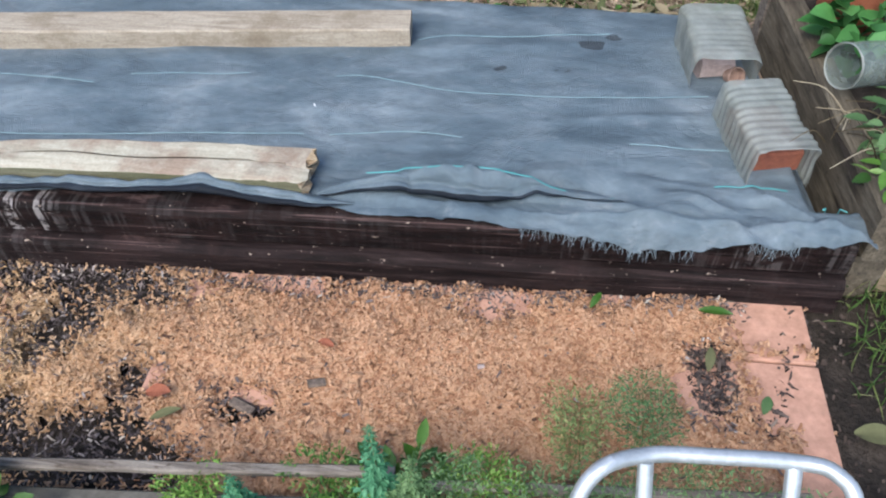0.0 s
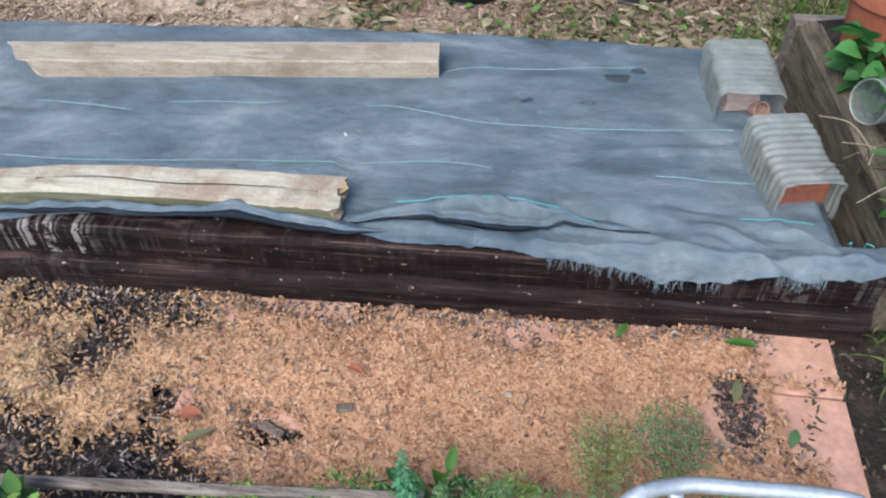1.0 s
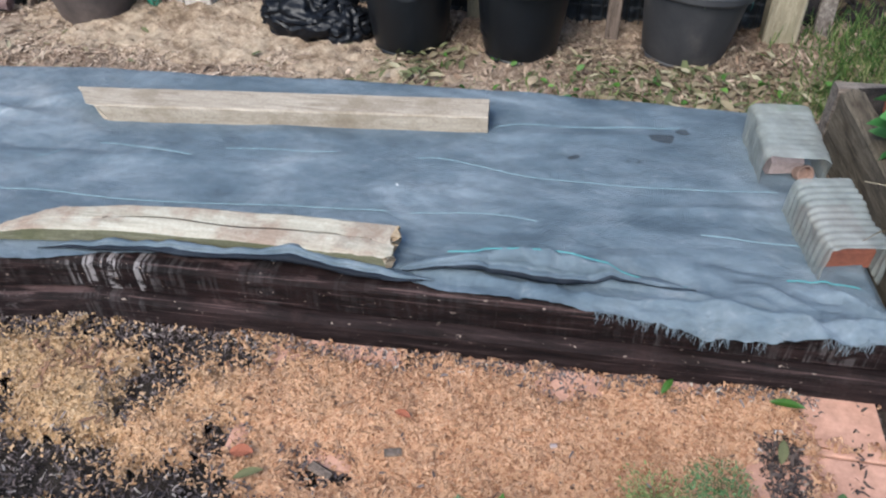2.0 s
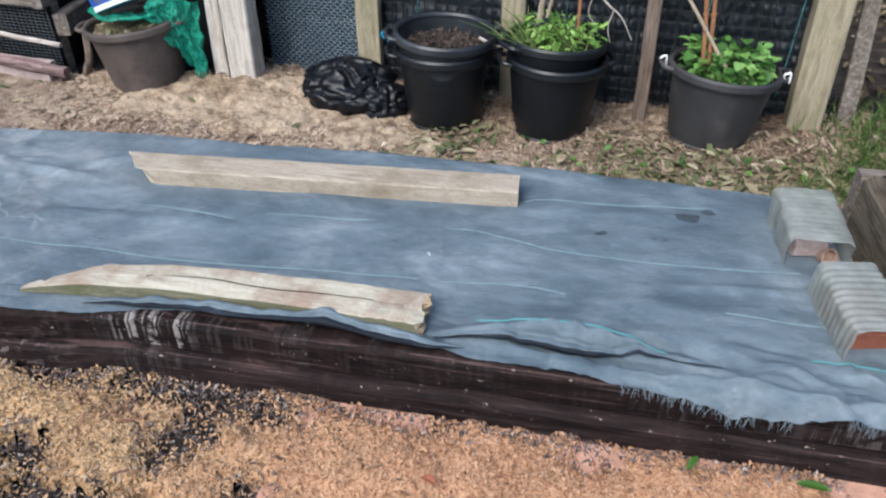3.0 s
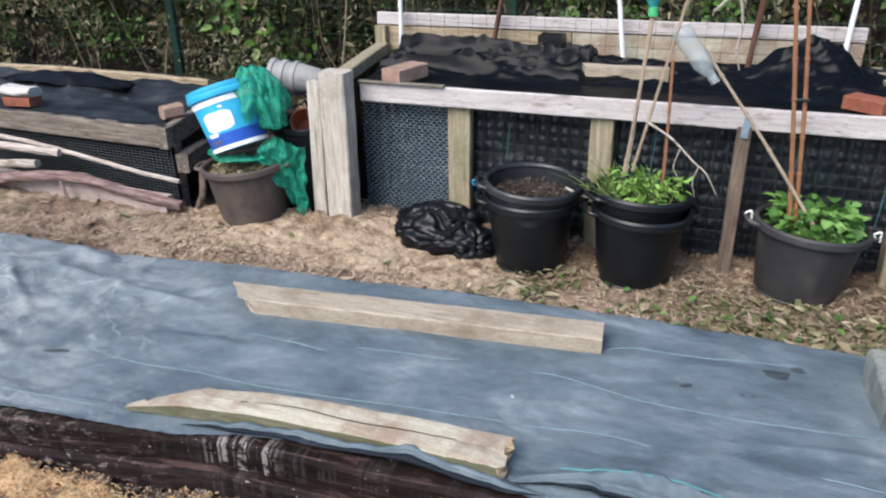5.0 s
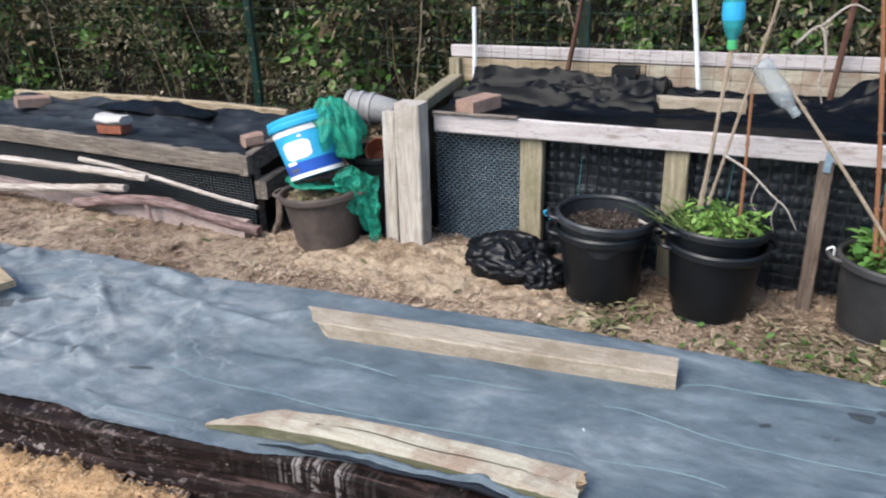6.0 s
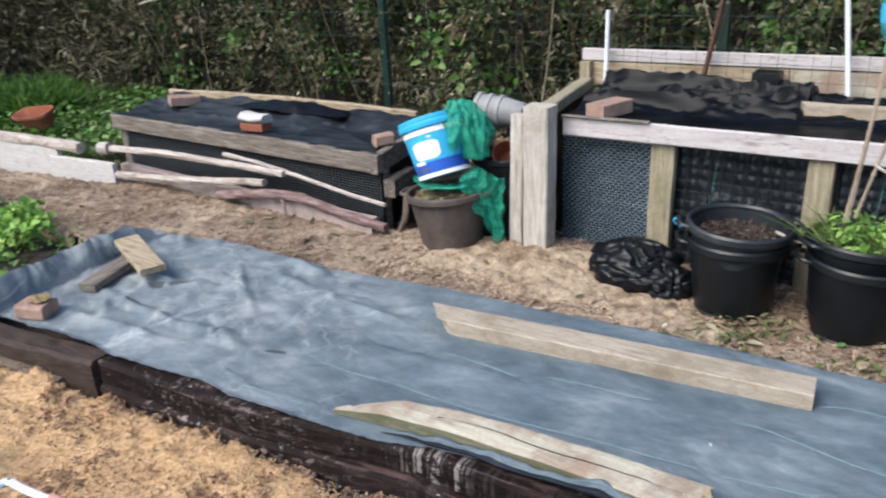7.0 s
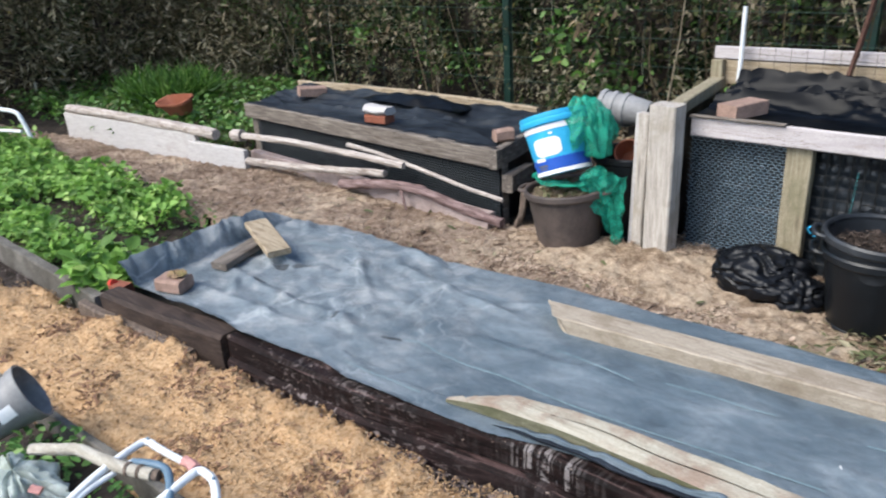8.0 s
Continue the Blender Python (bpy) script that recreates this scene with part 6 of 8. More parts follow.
clump("tub_seedlings", mB2 @ pose(0.02, 0, 0.25), 0.145, 340, 0.042, CROP_LEAF, "dense bright green seedlings in a tub", 3, 0.11, 0.35)
clump("tub_greens", mC @ pose(0, 0, 0.25), 0.15, 330, 0.048, TUB_LEAF, "broad fresh green leaves in a tub", 7, 0.12, 0.75)
g = np.random.default_rng(9)
bm = bmesh.new()
for k in range(190):
    a, rr = g.uniform(0, 6.28), 0.13 * math.sqrt(g.uniform())
    p = mB2 @ Vector((rr * math.cos(a) - 0.02, rr * math.sin(a), 0.23))
    tip = p + Vector((g.normal(-0.03, 0.06), g.normal(0, 0.05), g.uniform(0.05, 0.15)))
    tube(bent([p, (p + tip) / 2 + Vector((0, 0, 0.02)), tip], 2), 0.0034, 4, bm, taper=0.2, caps=False)
single("tub_grass", bm, GRASS, mB2 @ Vector((0, 0, 0.23)), "thin pale green stems in a tub", "plant", "", "stuff", smooth=0)


def cane(pts, r, mat, label, group="bamboo canes"):
    """A bamboo cane with knots."""
    line = bent(pts, 8)
    root = thing("bamboo_cane", line[0], label, "cane", group)
    shaft = part("shaft", tube(line, r, 8, jit=0.15, taper=0.8), mat, root)
    total = (line[-1] - line[0]).length
    for k in range(1, int(total / 0.14)):
        p = line[int(len(line) * k * 0.14 / total)]
        d = (line[-1] - line[0]).normalized()
        part("node", tube([p - d * 0.003, p + d * 0.003], r * 1.25, 8), mat, shaft)
    return root


cane([(-0.305, 2.93, 0.25), (-0.262, 2.945, 0.85), (-0.24, 2.95, 1.30)], 0.0075, CANE, "pale cane standing in a seedling tub")
cane([(-0.34, 2.92, 0.25), (-0.30, 2.93, 0.42), (-0.245, 2.945, 1.02)], 0.007, CANE, "pale cane tied at its foot in a tub")
cane([(-0.31, 2.96, 0.24), (-0.21, 2.95, 0.72), (-0.10, 2.95, 1.25)], 0.0065, CANE, "pale cane leaning in a seedling tub")
cane([(-0.152, 2.95, 0.25), (-0.155, 2.95, 0.56), (-0.165, 2.95, 0.86)], 0.0065, CANE_RED, "reddish cane standing in a seedling tub")
cane([(0.318, 2.945, 0.22), (0.250, 2.945, 0.75), (0.168, 2.95, 1.30)], 0.0085, CANE_RED, "reddish bamboo cane in a dusty tub")
cane([(0.335, 2.955, 0.22), (0.285, 2.95, 0.75), (0.212, 2.95, 1.30)], 0.0085, CANE_RED, "reddish bamboo cane beside its twin")
cane([(0.445, 2.93, 0.22), (0.20, 2.945, 0.56), (-0.06, 2.95, 0.90)], 0.0070, CANE, "cane slanting out of a tub under a bottle")
single("cane_tie", tube(bent([(0.255, 2.936, 0.745), (0.275, 2.934, 0.752), (0.297, 2.94, 0.747), (0.292, 2.962, 0.745), (0.258, 2.96, 0.743)], 4), 0.005, 6), FENCE_GREEN, (0.27, 2.945, 0.745), "dark green tie round two canes", "tie")
single("cane_tie", tube(bent([(-0.335, 2.92, 0.415), (-0.30, 2.915, 0.412), (-0.265, 2.93, 0.43), (-0.29, 2.955, 0.42)], 4), 0.004, 6), FENCE_GREEN, (-0.3, 2.93, 0.415), "dark green tie round cane feet", "tie")
bm = tube(bent([(-0.235, 2.945, 0.63), (-0.14, 2.93, 0.58), (-0.05, 2.92, 0.50), (0.0, 2.915, 0.46), (0.045, 2.92, 0.38)], 5), 0.0055, 6, taper=0.3, jit=0.2)
tube(bent([(-0.10, 2.925, 0.55), (-0.12, 2.93, 0.47), (-0.09, 2.93, 0.42)], 4), 0.003, 5, bm, taper=0.3)
tube(bent([(-0.03, 2.918, 0.485), (-0.045, 2.925, 0.42), (-0.03, 2.92, 0.36)], 4), 0.003, 5, bm, taper=0.3)
single("dry_twig", bm, DRIFT, (-0.235, 2.945, 0.63), "pale dry forked twig caught on the canes", "twig")
bm = tube(bent([(-0.52, 2.93, 0.34), (-0.44, 2.90, 0.325), (-0.37, 2.91, 0.33)], 5), 0.006, 6, taper=0.5)
single("dry_stalk", bm, DRIFT, (-0.45, 2.91, 0.33), "pale dry stalk across two tub rims", "twig")
bm = tube(bent([(-0.05, 3.03, 1.02), (0.02, 3.02, 1.08), (0.05, 3.02, 0.97), (0.04, 3.02, 0.90), (0.06, 3.03, 0.82)], 6), 0.006, 6, taper=0.4, jit=0.3)
tube(bent([(0.02, 3.02, 1.08), (0.10, 3.02, 1.15), (0.16, 3.02, 1.13)], 5), 0.005, 6, bm, taper=0.4)
single("vine_stem", bm, DRIFT, (0.02, 3.02, 0.95), "twisted pale dead vine stem", "vine")


def bottle(name, top, way, scale, mat, cap, label, half=False):
    """A plastic drinks bottle pushed neck down over a cane."""
    way = Vector(way).normalized()
    m = Matrix.Translation(top) @ way.to_track_quat("Z", "Y").to_matrix().to_4x4()
    root = thing(name, top, label, "bottle", "bottles on the canes")
    r = 0.036 * scale
    prof = [(0.001, 0.002), (r * 0.5, 0), (r * 0.9, 0.006), (r, 0.02), (r * 0.96, 0.05), (r, 0.06), (r * 0.93, 0.085), (r, 0.10), (r, 0.14), (r * 0.85, 0.165), (r * 0.5, 0.19), (r * 0.38, 0.20), (r * 0.38, 0.222)]
    hull = part("body", lathe([(a, b * scale) for a, b in prof], m, 24, wav=0.06, seed=scale), mat, root, smooth=180)
    part("neck", lathe([(r * 0.36, 0.195 * scale), (r * 0.48, 0.20 * scale), (r * 0.48, 0.228 * scale), (r * 0.30, 0.23 * scale)], m, 18), cap, hull)
    return hull, m


bt, bmx = bottle("drinks_bottle", (-0.262, 2.948, 1.235), (0.06, 0.0, -1), 1.0, TEAL_BOTTLE, GREEN_CAP, "teal plastic bottle upside down on a cane")
part("label_band", lathe([(0.0370, 0.07), (0.0375, 0.075), (0.0375, 0.125), (0.0370, 0.13)], bmx, 24), CYAN, bt, "blue and white printed band")
bottle("drinks_bottle", (-0.155, 2.95, 0.965), (0.80, 0.0, -0.98), 1.0, CLEAR, CLEAR, "clear crumpled plastic bottle on a slanting cane")


def crumple(c, r, seed, n=46, sharp=0.45):
    """A slack bag: a ball pressed to the ground, drawn into long folds that run up to its neck."""
    bm = bmesh.new()
    bmesh.ops.create_uvsphere(bm, u_segments=n, v_segments=n // 2, radius=1.0)
    for v in bm.verts:
        p = v.co.copy()
        a = math.atan2(p.y, p.x)
        f = 1 + 0.30 * noise.noise(p * 1.3 + Vector((seed, 0, 0)))
        fold = abs(noise.noise(Vector((math.cos(a) * 2.4 + 0.6 * p.z, math.sin(a) * 2.4, p.z * 0.8 + seed)))) + 0.6 * abs(noise.noise(Vector((math.cos(a) * 5.5 + p.z, math.sin(a) * 5.5, p.z * 1.8 - seed))))
        f *= 1.12 - sharp * 0.75 * fold
        v.co = Vector((p.x * r[0] * f, p.y * r[1] * f, max(0.0, p.z * r[2] * f + r[2] * 0.55))) + Vector(c)
    return bm


def slack_bag(c, r, seed, n=160):
    """A half-full bin bag slumped on the ground: broad sags, then sharp random creases at smaller and smaller scales."""
    bm = bmesh.new()
    bmesh.ops.create_uvsphere(bm, u_segments=n, v_segments=n // 2, radius=1.0)
    off = Vector((seed, seed * 0.7, -seed))
    for v in bm.verts:
        p = v.co.copy()
        w = p + 0.35 * Vector((noise.noise(p * 2.1 + off), noise.noise(p * 2.1 - off), noise.noise(p * 1.9 + off * 2)))
        f = 1.10 + 0.28 * noise.noise(p * 1.2 + off) - 0.30 * abs(noise.noise(w * 1.7 + off)) - 0.17 * abs(noise.noise(Vector((w.x * 2.2, w.y * 3.4, w.z * 5.4)) - off)) - 0.05 * abs(noise.noise(Vector((w.x * 5.0, w.y * 6.0, w.z * 11.0)) + off))
        v.co = Vector((p.x * r[0] * f, p.y * r[1] * f, max(0.0, p.z * r[2] * f + r[2] * 0.62))) + Vector(c)
    return bm


root = thing("bin_bag", (-1.05, 2.92, 0.0), "crumpled shiny black bin bag on the chips", "bag")
part("bag", slack_bag((-1.07, 2.925, 0.0), (0.205, 0.155, 0.125), 3.0), BAG, root, smooth=40)
part("slack_corner", slack_bag((-0.905, 2.885, 0.0), (0.105, 0.11, 0.09), 6.4, 90), BAG, root, smooth=40)

# ---------------- bucket, netting and bins by the corner post ----------------
mb = pose(-2.020, 2.90, 0.375, -7, -21, 0) @ pose(0, 0, 0, 0, 0, -12)
root = thing("paint_bucket", (-2.055, 2.93, 0.355), "blue and white plastic bucket leaning in a tub", "bucket")
R0, R1, HB = 0.125, 0.155, 0.285


def rad(z):
    return R0 + (R1 - R0) * z / HB


part("body", lathe([(0.001, 0.004), (R0 - 0.006, 0.0), (R0, 0.004), (rad(0.10), 0.10)] + [(rad(z), z) for z in (0.14, 0.18, 0.22, 0.25)] + [(rad(0.25) - 0.004, 0.25), (rad(0.02) - 0.004, 0.02), (0.001, 0.015)], mb, 44), CYAN, root)
part("base_ring", lathe([(R0 + 0.001, 0.002), (R0 + 0.004, 0.003), (rad(0.02) + 0.003, 0.02), (rad(0.02) + 0.0005, 0.021)], mb, 44), WHITE, root, "white base ring")
part("lower_band", lathe([(rad(0.022) + 0.0008, 0.022), (rad(0.022) + 0.0016, 0.023), (rad(0.075) + 0.0016, 0.075), (rad(0.075) + 0.0004, 0.076)], mb, 44), BLUE, root, "dark blue printed band")
part("stripe", lathe([(rad(0.205) + 0.0005, 0.205), (rad(0.21) + 0.002, 0.206), (rad(0.23) + 0.002, 0.229), (rad(0.23) + 0.0005, 0.23)], mb, 44), WHITE, root, "white stripe under the rim")
part("rim", lathe([(R1 - 0.006, 0.235), (R1 + 0.006, 0.235), (R1 + 0.008, 0.24), (R1 + 0.008, 0.256), (R1 + 0.004, 0.262), (R1 + 0.006, 0.268), (R1 + 0.004, 0.284), (R1 - 0.004, 0.286), (R1 - 0.006, 0.235)], mb, 44), CYAN, root)


def on_bucket(a0, a1, z0, z1, out, corner=0.0):
    def f(u, v):
        z = z0 + (z1 - z0) * v
        e = abs(2 * v - 1)
        half = (a1 - a0) / 2 * (1 - corner * max(0, e - 0.6) ** 2 * 6)
        a = (a0 + a1) / 2 + half * (2 * u - 1)
        return mb @ Vector(((rad(z) + out) * math.cos(a), (rad(z) + out) * math.sin(a), z))
    return sheet(18, 8, f)


panel = part("printed_panel", on_bucket(-1.62, -0.62, 0.088, 0.172, 0.002, 0.4), WHITE, root, "plain white printed panel")
part("printed_mark", on_bucket(-1.72, -1.28, 0.068, 0.084, 0.003), WHITE, panel, "white printed mark")
part("printed_mark", on_bucket(-1.70, -1.26, 0.040, 0.052, 0.003), PRINT, panel, "dark printed bar")
part("printed_mark", on_bucket(-1.64, -1.30, 0.030, 0.036, 0.003), PRINT, panel, "dark printed bar")
part("printed_mark", on_bucket(-0.95, -0.82, 0.184, 0.194, 0.003), WHITE, panel, "white printed mark")


def netting(f, nx=60, ny=40):
    return sheet(nx, ny, f)


root = thing("green_netting", (-1.92, 2.98, 0.3), "crumpled green garden netting draped over a bucket", "netting")


def net_top(u, v):
    a = -2.2 + 4.4 * u
    pleat = (0.030 * nz(u * 11, v * 3 + u * 4, 1, 3) + 0.018 * nz(u * 27, v * 7, 1, 9)) * min(1, 2 * v)
    rr = 0.128 * math.sin(math.pi * min(0.5, 0.06 + 0.55 * v)) + pleat
    z = 0.725 - 0.02 * v - (0.20 + 0.09 * nz(u * 6, 0, 1, 2)) * v * v + 0.03 * nz(u * 7, v * 5, 1, 6)
    return (-1.985 + rr * math.cos(a) * 0.85 + 0.06 * v, 2.965 + rr * math.sin(a) * 0.95, z)


def net_side(u, v):
    x = -1.90 + 0.15 * u + 0.02 * nz(u * 4, v * 6, 1, 3)
    z = 0.40 + 0.03 * math.sin(u * 5) - (0.06 + 0.30 * min(1, u * 1.2)) * v
    y = 2.86 + 0.14 * u + 0.035 * nz(u * 8, v * 3, 1, 5) + 0.014 * nz(u * 22, v * 12, 1, 7) - 0.02 * v
    return (x, y, max(0.01, z))


def net_low(u, v):
    a = 2.2 + 4.4 * u
    rr = 0.10 + 0.085 * v + 0.02 * nz(u * 9, v * 5, 1, 4)
    return (-2.03 + rr * math.cos(a), 2.96 + rr * math.sin(a), 0.33 + 0.022 * nz(u * 8, v * 6, 1, 8) + 0.012)


part("draped_top", sheet(70, 40, net_top), NET, root, smooth=180)
part("hanging_side", sheet(60, 50, net_side), NET, root, smooth=180)
part("bunched_foot", sheet(60, 16, net_low), NET, root, smooth=180)
part("roll", crumple((-1.875, 2.95, 0.47), (0.065, 0.06, 0.12), 9, 36), NET, root, smooth=60)

binr, mbin = tub("tall_bin", -1.87, 3.22, 0.0, 0.17, 0.43, (0, 0), BLACK_POT, "tall black plastic bin behind the bucket", handles=False)
bm = lathe([(0.001, 0), (0.055, 0), (0.072, 0.10), (0.082, 0.10), (0.082, 0.13), (0.074, 0.13), (0.056, 0.02), (0.001, 0.018)], pose(-1.84, 3.20, 0.39, 50, 0, 15) @ Matrix.Scale(0.8, 4), 30)
single("clay_pot", bm, TERRACOTTA, (-1.85, 3.15, 0.40), "terracotta pot lying in a black bin", "plant pot")
for k in range(3):
    bm = lathe([(0.001, 0), (0.075, 0), (0.10, 0.15), (0.108, 0.15), (0.110, 0.178), (0.102, 0.178), (0.076, 0.012), (0.001, 0.010)], pose(-1.795 - 0.055 * k, 3.28 - 0.01 * k, 0.608 + 0.006 * k, 0, -86, 6) @ Matrix.Scale(0.76, 4), 34)
    single("grey_pot", bm, GREY_POT, (-1.77 - 0.052 * k, 3.28, 0.45), "grey plastic pot nested in a stack on its side", "plant pot", "nested grey pots")

# ---------------- the low bed on the left ----------------
LB = [(-4.88, 2.985), (-2.44, 2.92)]
root = thing("low_raised_bed", (-3.6, 3.3, 0), "low raised bed of grey weathered boards and black mesh", "raised bed")


def lb(x):
    return float(line_at(x, LB))


part("front_board", beam((-4.90, lb(-4.88), 0.372), (-2.445, lb(-2.45), 0.372), 0.045, 0.10, 26, 0.005, 0.003, 3), GREY_WOOD_X, root)
part("end_board", beam((-2.47, lb(-2.45) - 0.022, 0.368), (-2.66, 3.68, 0.368), 0.045, 0.10, 12, 0.005, 0.003, 5), GREY_WOOD_Y, root)
part("far_board", beam((-4.885, 3.01, 0.36), (-5.03, 3.58, 0.36), 0.045, 0.10, 10, 0.005, 0.003, 5), GREY_WOOD_Y, root)
part("back_board", beam((-5.07, 3.60, 0.44), (-2.78, 3.70, 0.43), 0.04, 0.07, 22, 0.006, 0.006, 6, bow=0.02), TAN_PLANK, root, "pale weathered back plank, slightly bowed")
part("corner_post", beam((-4.85, 3.03, -0.02), (-4.85, 3.03, 0.33), 0.07, 0.05, 6, 0.004, 0.003, 7, up=(0, 1, 0)), GREY_WOOD_Y, root)
part("corner_post", beam((-2.50, 3.0, -0.02), (-2.50, 3.0, 0.33), 0.06, 0.05, 6, 0.004, 0.003, 8, up=(0, 1, 0)), GREY_WOOD_Y, root)
part("end_block", beam((-2.42, 2.95, 0.235), (-2.50, 3.24, 0.225), 0.06, 0.095, 6, 0.006, 0.006, 8), GREY_WOOD_Y, root, "short grey log end")
part("base_slab", beam((-4.80, lb(-4.8) - 0.05, 0.035), (-2.46, lb(-2.46) - 0.06, 0.035), 0.06, 0.12, 18, 0.006, 0.005, 9), SLAB, root, "pinkish grey base slab")
part("panel_liner", sheet(120, 20, lambda u, v: (-4.80 + 2.34 * u, lb(-4.80 + 2.34 * u) + 0.035 + 0.010 * nz(u * 14, v * 3, 1, 2), 0.02 + 0.31 * v)), SHEET, root, "black sheet behind the mesh", smooth=180)
part("end_liner", sheet(20, 12, lambda u, v: (-2.475 - 0.16 * u + 0.01 * nz(u * 5, v * 3, 1, 2), 2.97 + 0.68 * u, 0.0 + 0.33 * v)), SHEET, root, smooth=180)
bm = bmesh.new()
for k in range(20):
    z = 0.045 + 0.0145 * k
    tube([(-4.80, lb(-4.80) + 0.012, z), (-3.6, lb(-3.6) + 0.010, z + 0.003), (-2.46, lb(-2.46) + 0.012, z)], 0.0016, 4, bm, caps=False)
for k in range(94):
    x = -4.79 + 0.025 * k
    tube([(x, lb(x) + 0.014, 0.03), (x, lb(x) + 0.013, 0.325)], 0.0014, 3, bm, caps=False)
ob = part("black_mesh", bm, PANEL_MESH, root, "fine black plastic mesh", smooth=0)
ob["kind"] = "stuff"


def low_cover(u, v):
    x = -4.89 - 0.15 * v + (2.42 + 0.02 * v) * u
    y = lb(x) - 0.005 + (0.62 + 0.12 * u) * v
    z = 0.405 + 0.012 * nz(x, y, 4, 2) + 0.003 * nz(x, y, 12, 5) + 0.055 * max(0, v - 0.55) / 0.45 * (0.6 + 0.7 * nz(x * 1.2, y * 3, 3, 4))
    z += 0.03 * math.exp(-((y - 3.45 + 0.2 * nz(x, 0, 1.2, 5)) / 0.05) ** 2)
    z += 0.07 * max(0.0, 0.27 - abs(nz(x * 0.4, y * 2.2, 3, 21))) * min(1, 2 * v)
    z += 0.16 * max(0.0, 0.10 - abs(nz(x * 0.35 + 0.8 * y, y * 1.6, 3.5, 27))) * min(1, 3 * v)
    if v < 0.05:
        z += 0.018
    return (x, y, z)


part("cover_sheet", sheet(150, 46, low_cover), DUSTY_SHEET, root, "dusty wrinkled black sheet over the bed", smooth=80)
part("sheet_fold", sheet(40, 16, lambda u, v: (-4.1 + 0.95 * u, 3.40 + 0.15 * v + 0.03 * nz(u * 3, 0, 1, 2), 0.455 + 0.055 * math.sin(math.pi * u) * math.sin(math.pi * v * 0.8) + 0.012 * nz(u * 8, v * 3, 1, 3))), SHEET, root, "raised flap of black sheet", smooth=80)

single("brick", block((0.20, 0.10, 0.065), pose(-4.60, 3.36, 0.435, 4, 6, 66), 0.005, 0.003, 2), DULL_BRICK, (-4.60, 3.36, 0.435), "brick lying askew on the black sheet", "brick", "bricks on the low bed")
single("brick", block((0.16, 0.10, 0.05), pose(-3.53, 3.07, 0.415, 0, 0, 10), 0.006, 0.003, 5), BRICK, (-3.53, 3.07, 0.415), "red brick under white rubble", "brick", "bricks on the low bed")
single("mortar_lump", block((0.17, 0.11, 0.055), pose(-3.53, 3.07, 0.466, 0, 3, 10), 0.022, 0.014, 6), WHITE_BOARD, (-3.53, 3.07, 0.466), "white mortar lump on a brick", "stone")
single("wood_block", block((0.10, 0.075, 0.062), pose(-2.555, 3.09, 0.42, 0, 0, 60), 0.012, 0.008, 7), DULL_BRICK, (-2.575, 3.12, 0.42), "worn tan half brick at the bed corner", "brick")

for pts, r, mat, lab in (
    ([(-4.70, 2.80, 0.238), (-4.25, 2.812, 0.262), (-3.82, 2.82, 0.268), (-3.45, 2.83, 0.266), (-3.09, 2.84, 0.256)], 0.024, DRIFT, "pale barkless stick along the bed front"),
    ([(-4.65, 2.78, 0.068), (-4.22, 2.79, 0.095), (-3.83, 2.80, 0.130), (-3.50, 2.81, 0.168), (-3.235, 2.82, 0.195)], 0.027, DRIFT, "thick pale stick with a sawn end"),
    ([(-3.63, 2.80, 0.065), (-3.32, 2.81, 0.118), (-3.03, 2.82, 0.145), (-2.84, 2.825, 0.125), (-2.66, 2.83, 0.097), (-2.37, 2.84, 0.062)], 0.032, RED_BARK, "reddish brown branch with peeling bark"),
    ([(-3.62, 2.87, 0.306), (-3.30, 2.868, 0.285), (-2.95, 2.862, 0.246), (-2.65, 2.855, 0.208), (-2.37, 2.85, 0.182)], 0.013, DRIFT, "thin pale stick slanting down the bed front"),
):
    single("stick", tube(bent(pts, 6), r, 10, jit=0.35, taper=0.8, seed=r * 99), mat, pts[0], lab, "stick", "sticks along the low bed")
bm = tube(bent([(-3.10, 2.815, 0.135), (-3.06, 2.79, 0.08), (-3.03, 2.78, 0.02)], 4), 0.012, 7, taper=0.5, jit=0.3)
single("stick", bm, RED_BARK, (-3.15, 2.77, 0.05), "short stub of a reddish branch", "stick", "sticks along the low bed")
single("stick", tube(bent([(-2.36, 2.93, 0.0), (-2.33, 2.96, 0.10), (-2.345, 3.0, 0.22)], 4), 0.018, 8, jit=0.4, seed=3), BROWN_STAKE, (-2.36, 2.93, 0), "dark rotten stub at the bed corner", "stick")
single("log_end", tube([(-4.80, 2.785, 0.235), (-4.71, 2.80, 0.235)], 0.045, 14, jit=0.3), DRIFT, (-4.93, 2.76, 0.19), "sawn log end with orange heartwood", "log")

# white boards and planting further left
root = thing("white_edging", (-5.8, 2.6, 0), "whitewashed board edging with a round rail on top", "bed edging")
part("board", beam((-7.02, 2.46, 0.11), (-5.20, 2.705, 0.105), 0.04, 0.24, 16, 0.004, 0.004, 2), WHITE_BOARD, root)
part("board", beam((-5.26, 2.675, 0.075), (-4.66, 2.775, 0.062), 0.04, 0.17, 8, 0.004, 0.003, 4), WHITE_BOARD, root)
part("round_rail", tube(bent([(-6.98, 2.48, 0.265), (-6.3, 2.57, 0.262), (-5.6, 2.66, 0.245), (-4.98, 2.745, 0.225)], 5), 0.04, 10, jit=0.25), DRIFT, root, "grey round timber")
root = thing("clay_trough", (-6.06, 3.06, 0.2), "shallow terracotta trough tipped among leaves", "planter")
mt = pose(-6.08, 3.06, 0.215, 20, -5, 8) @ Matrix.Scale(0.72, 4)


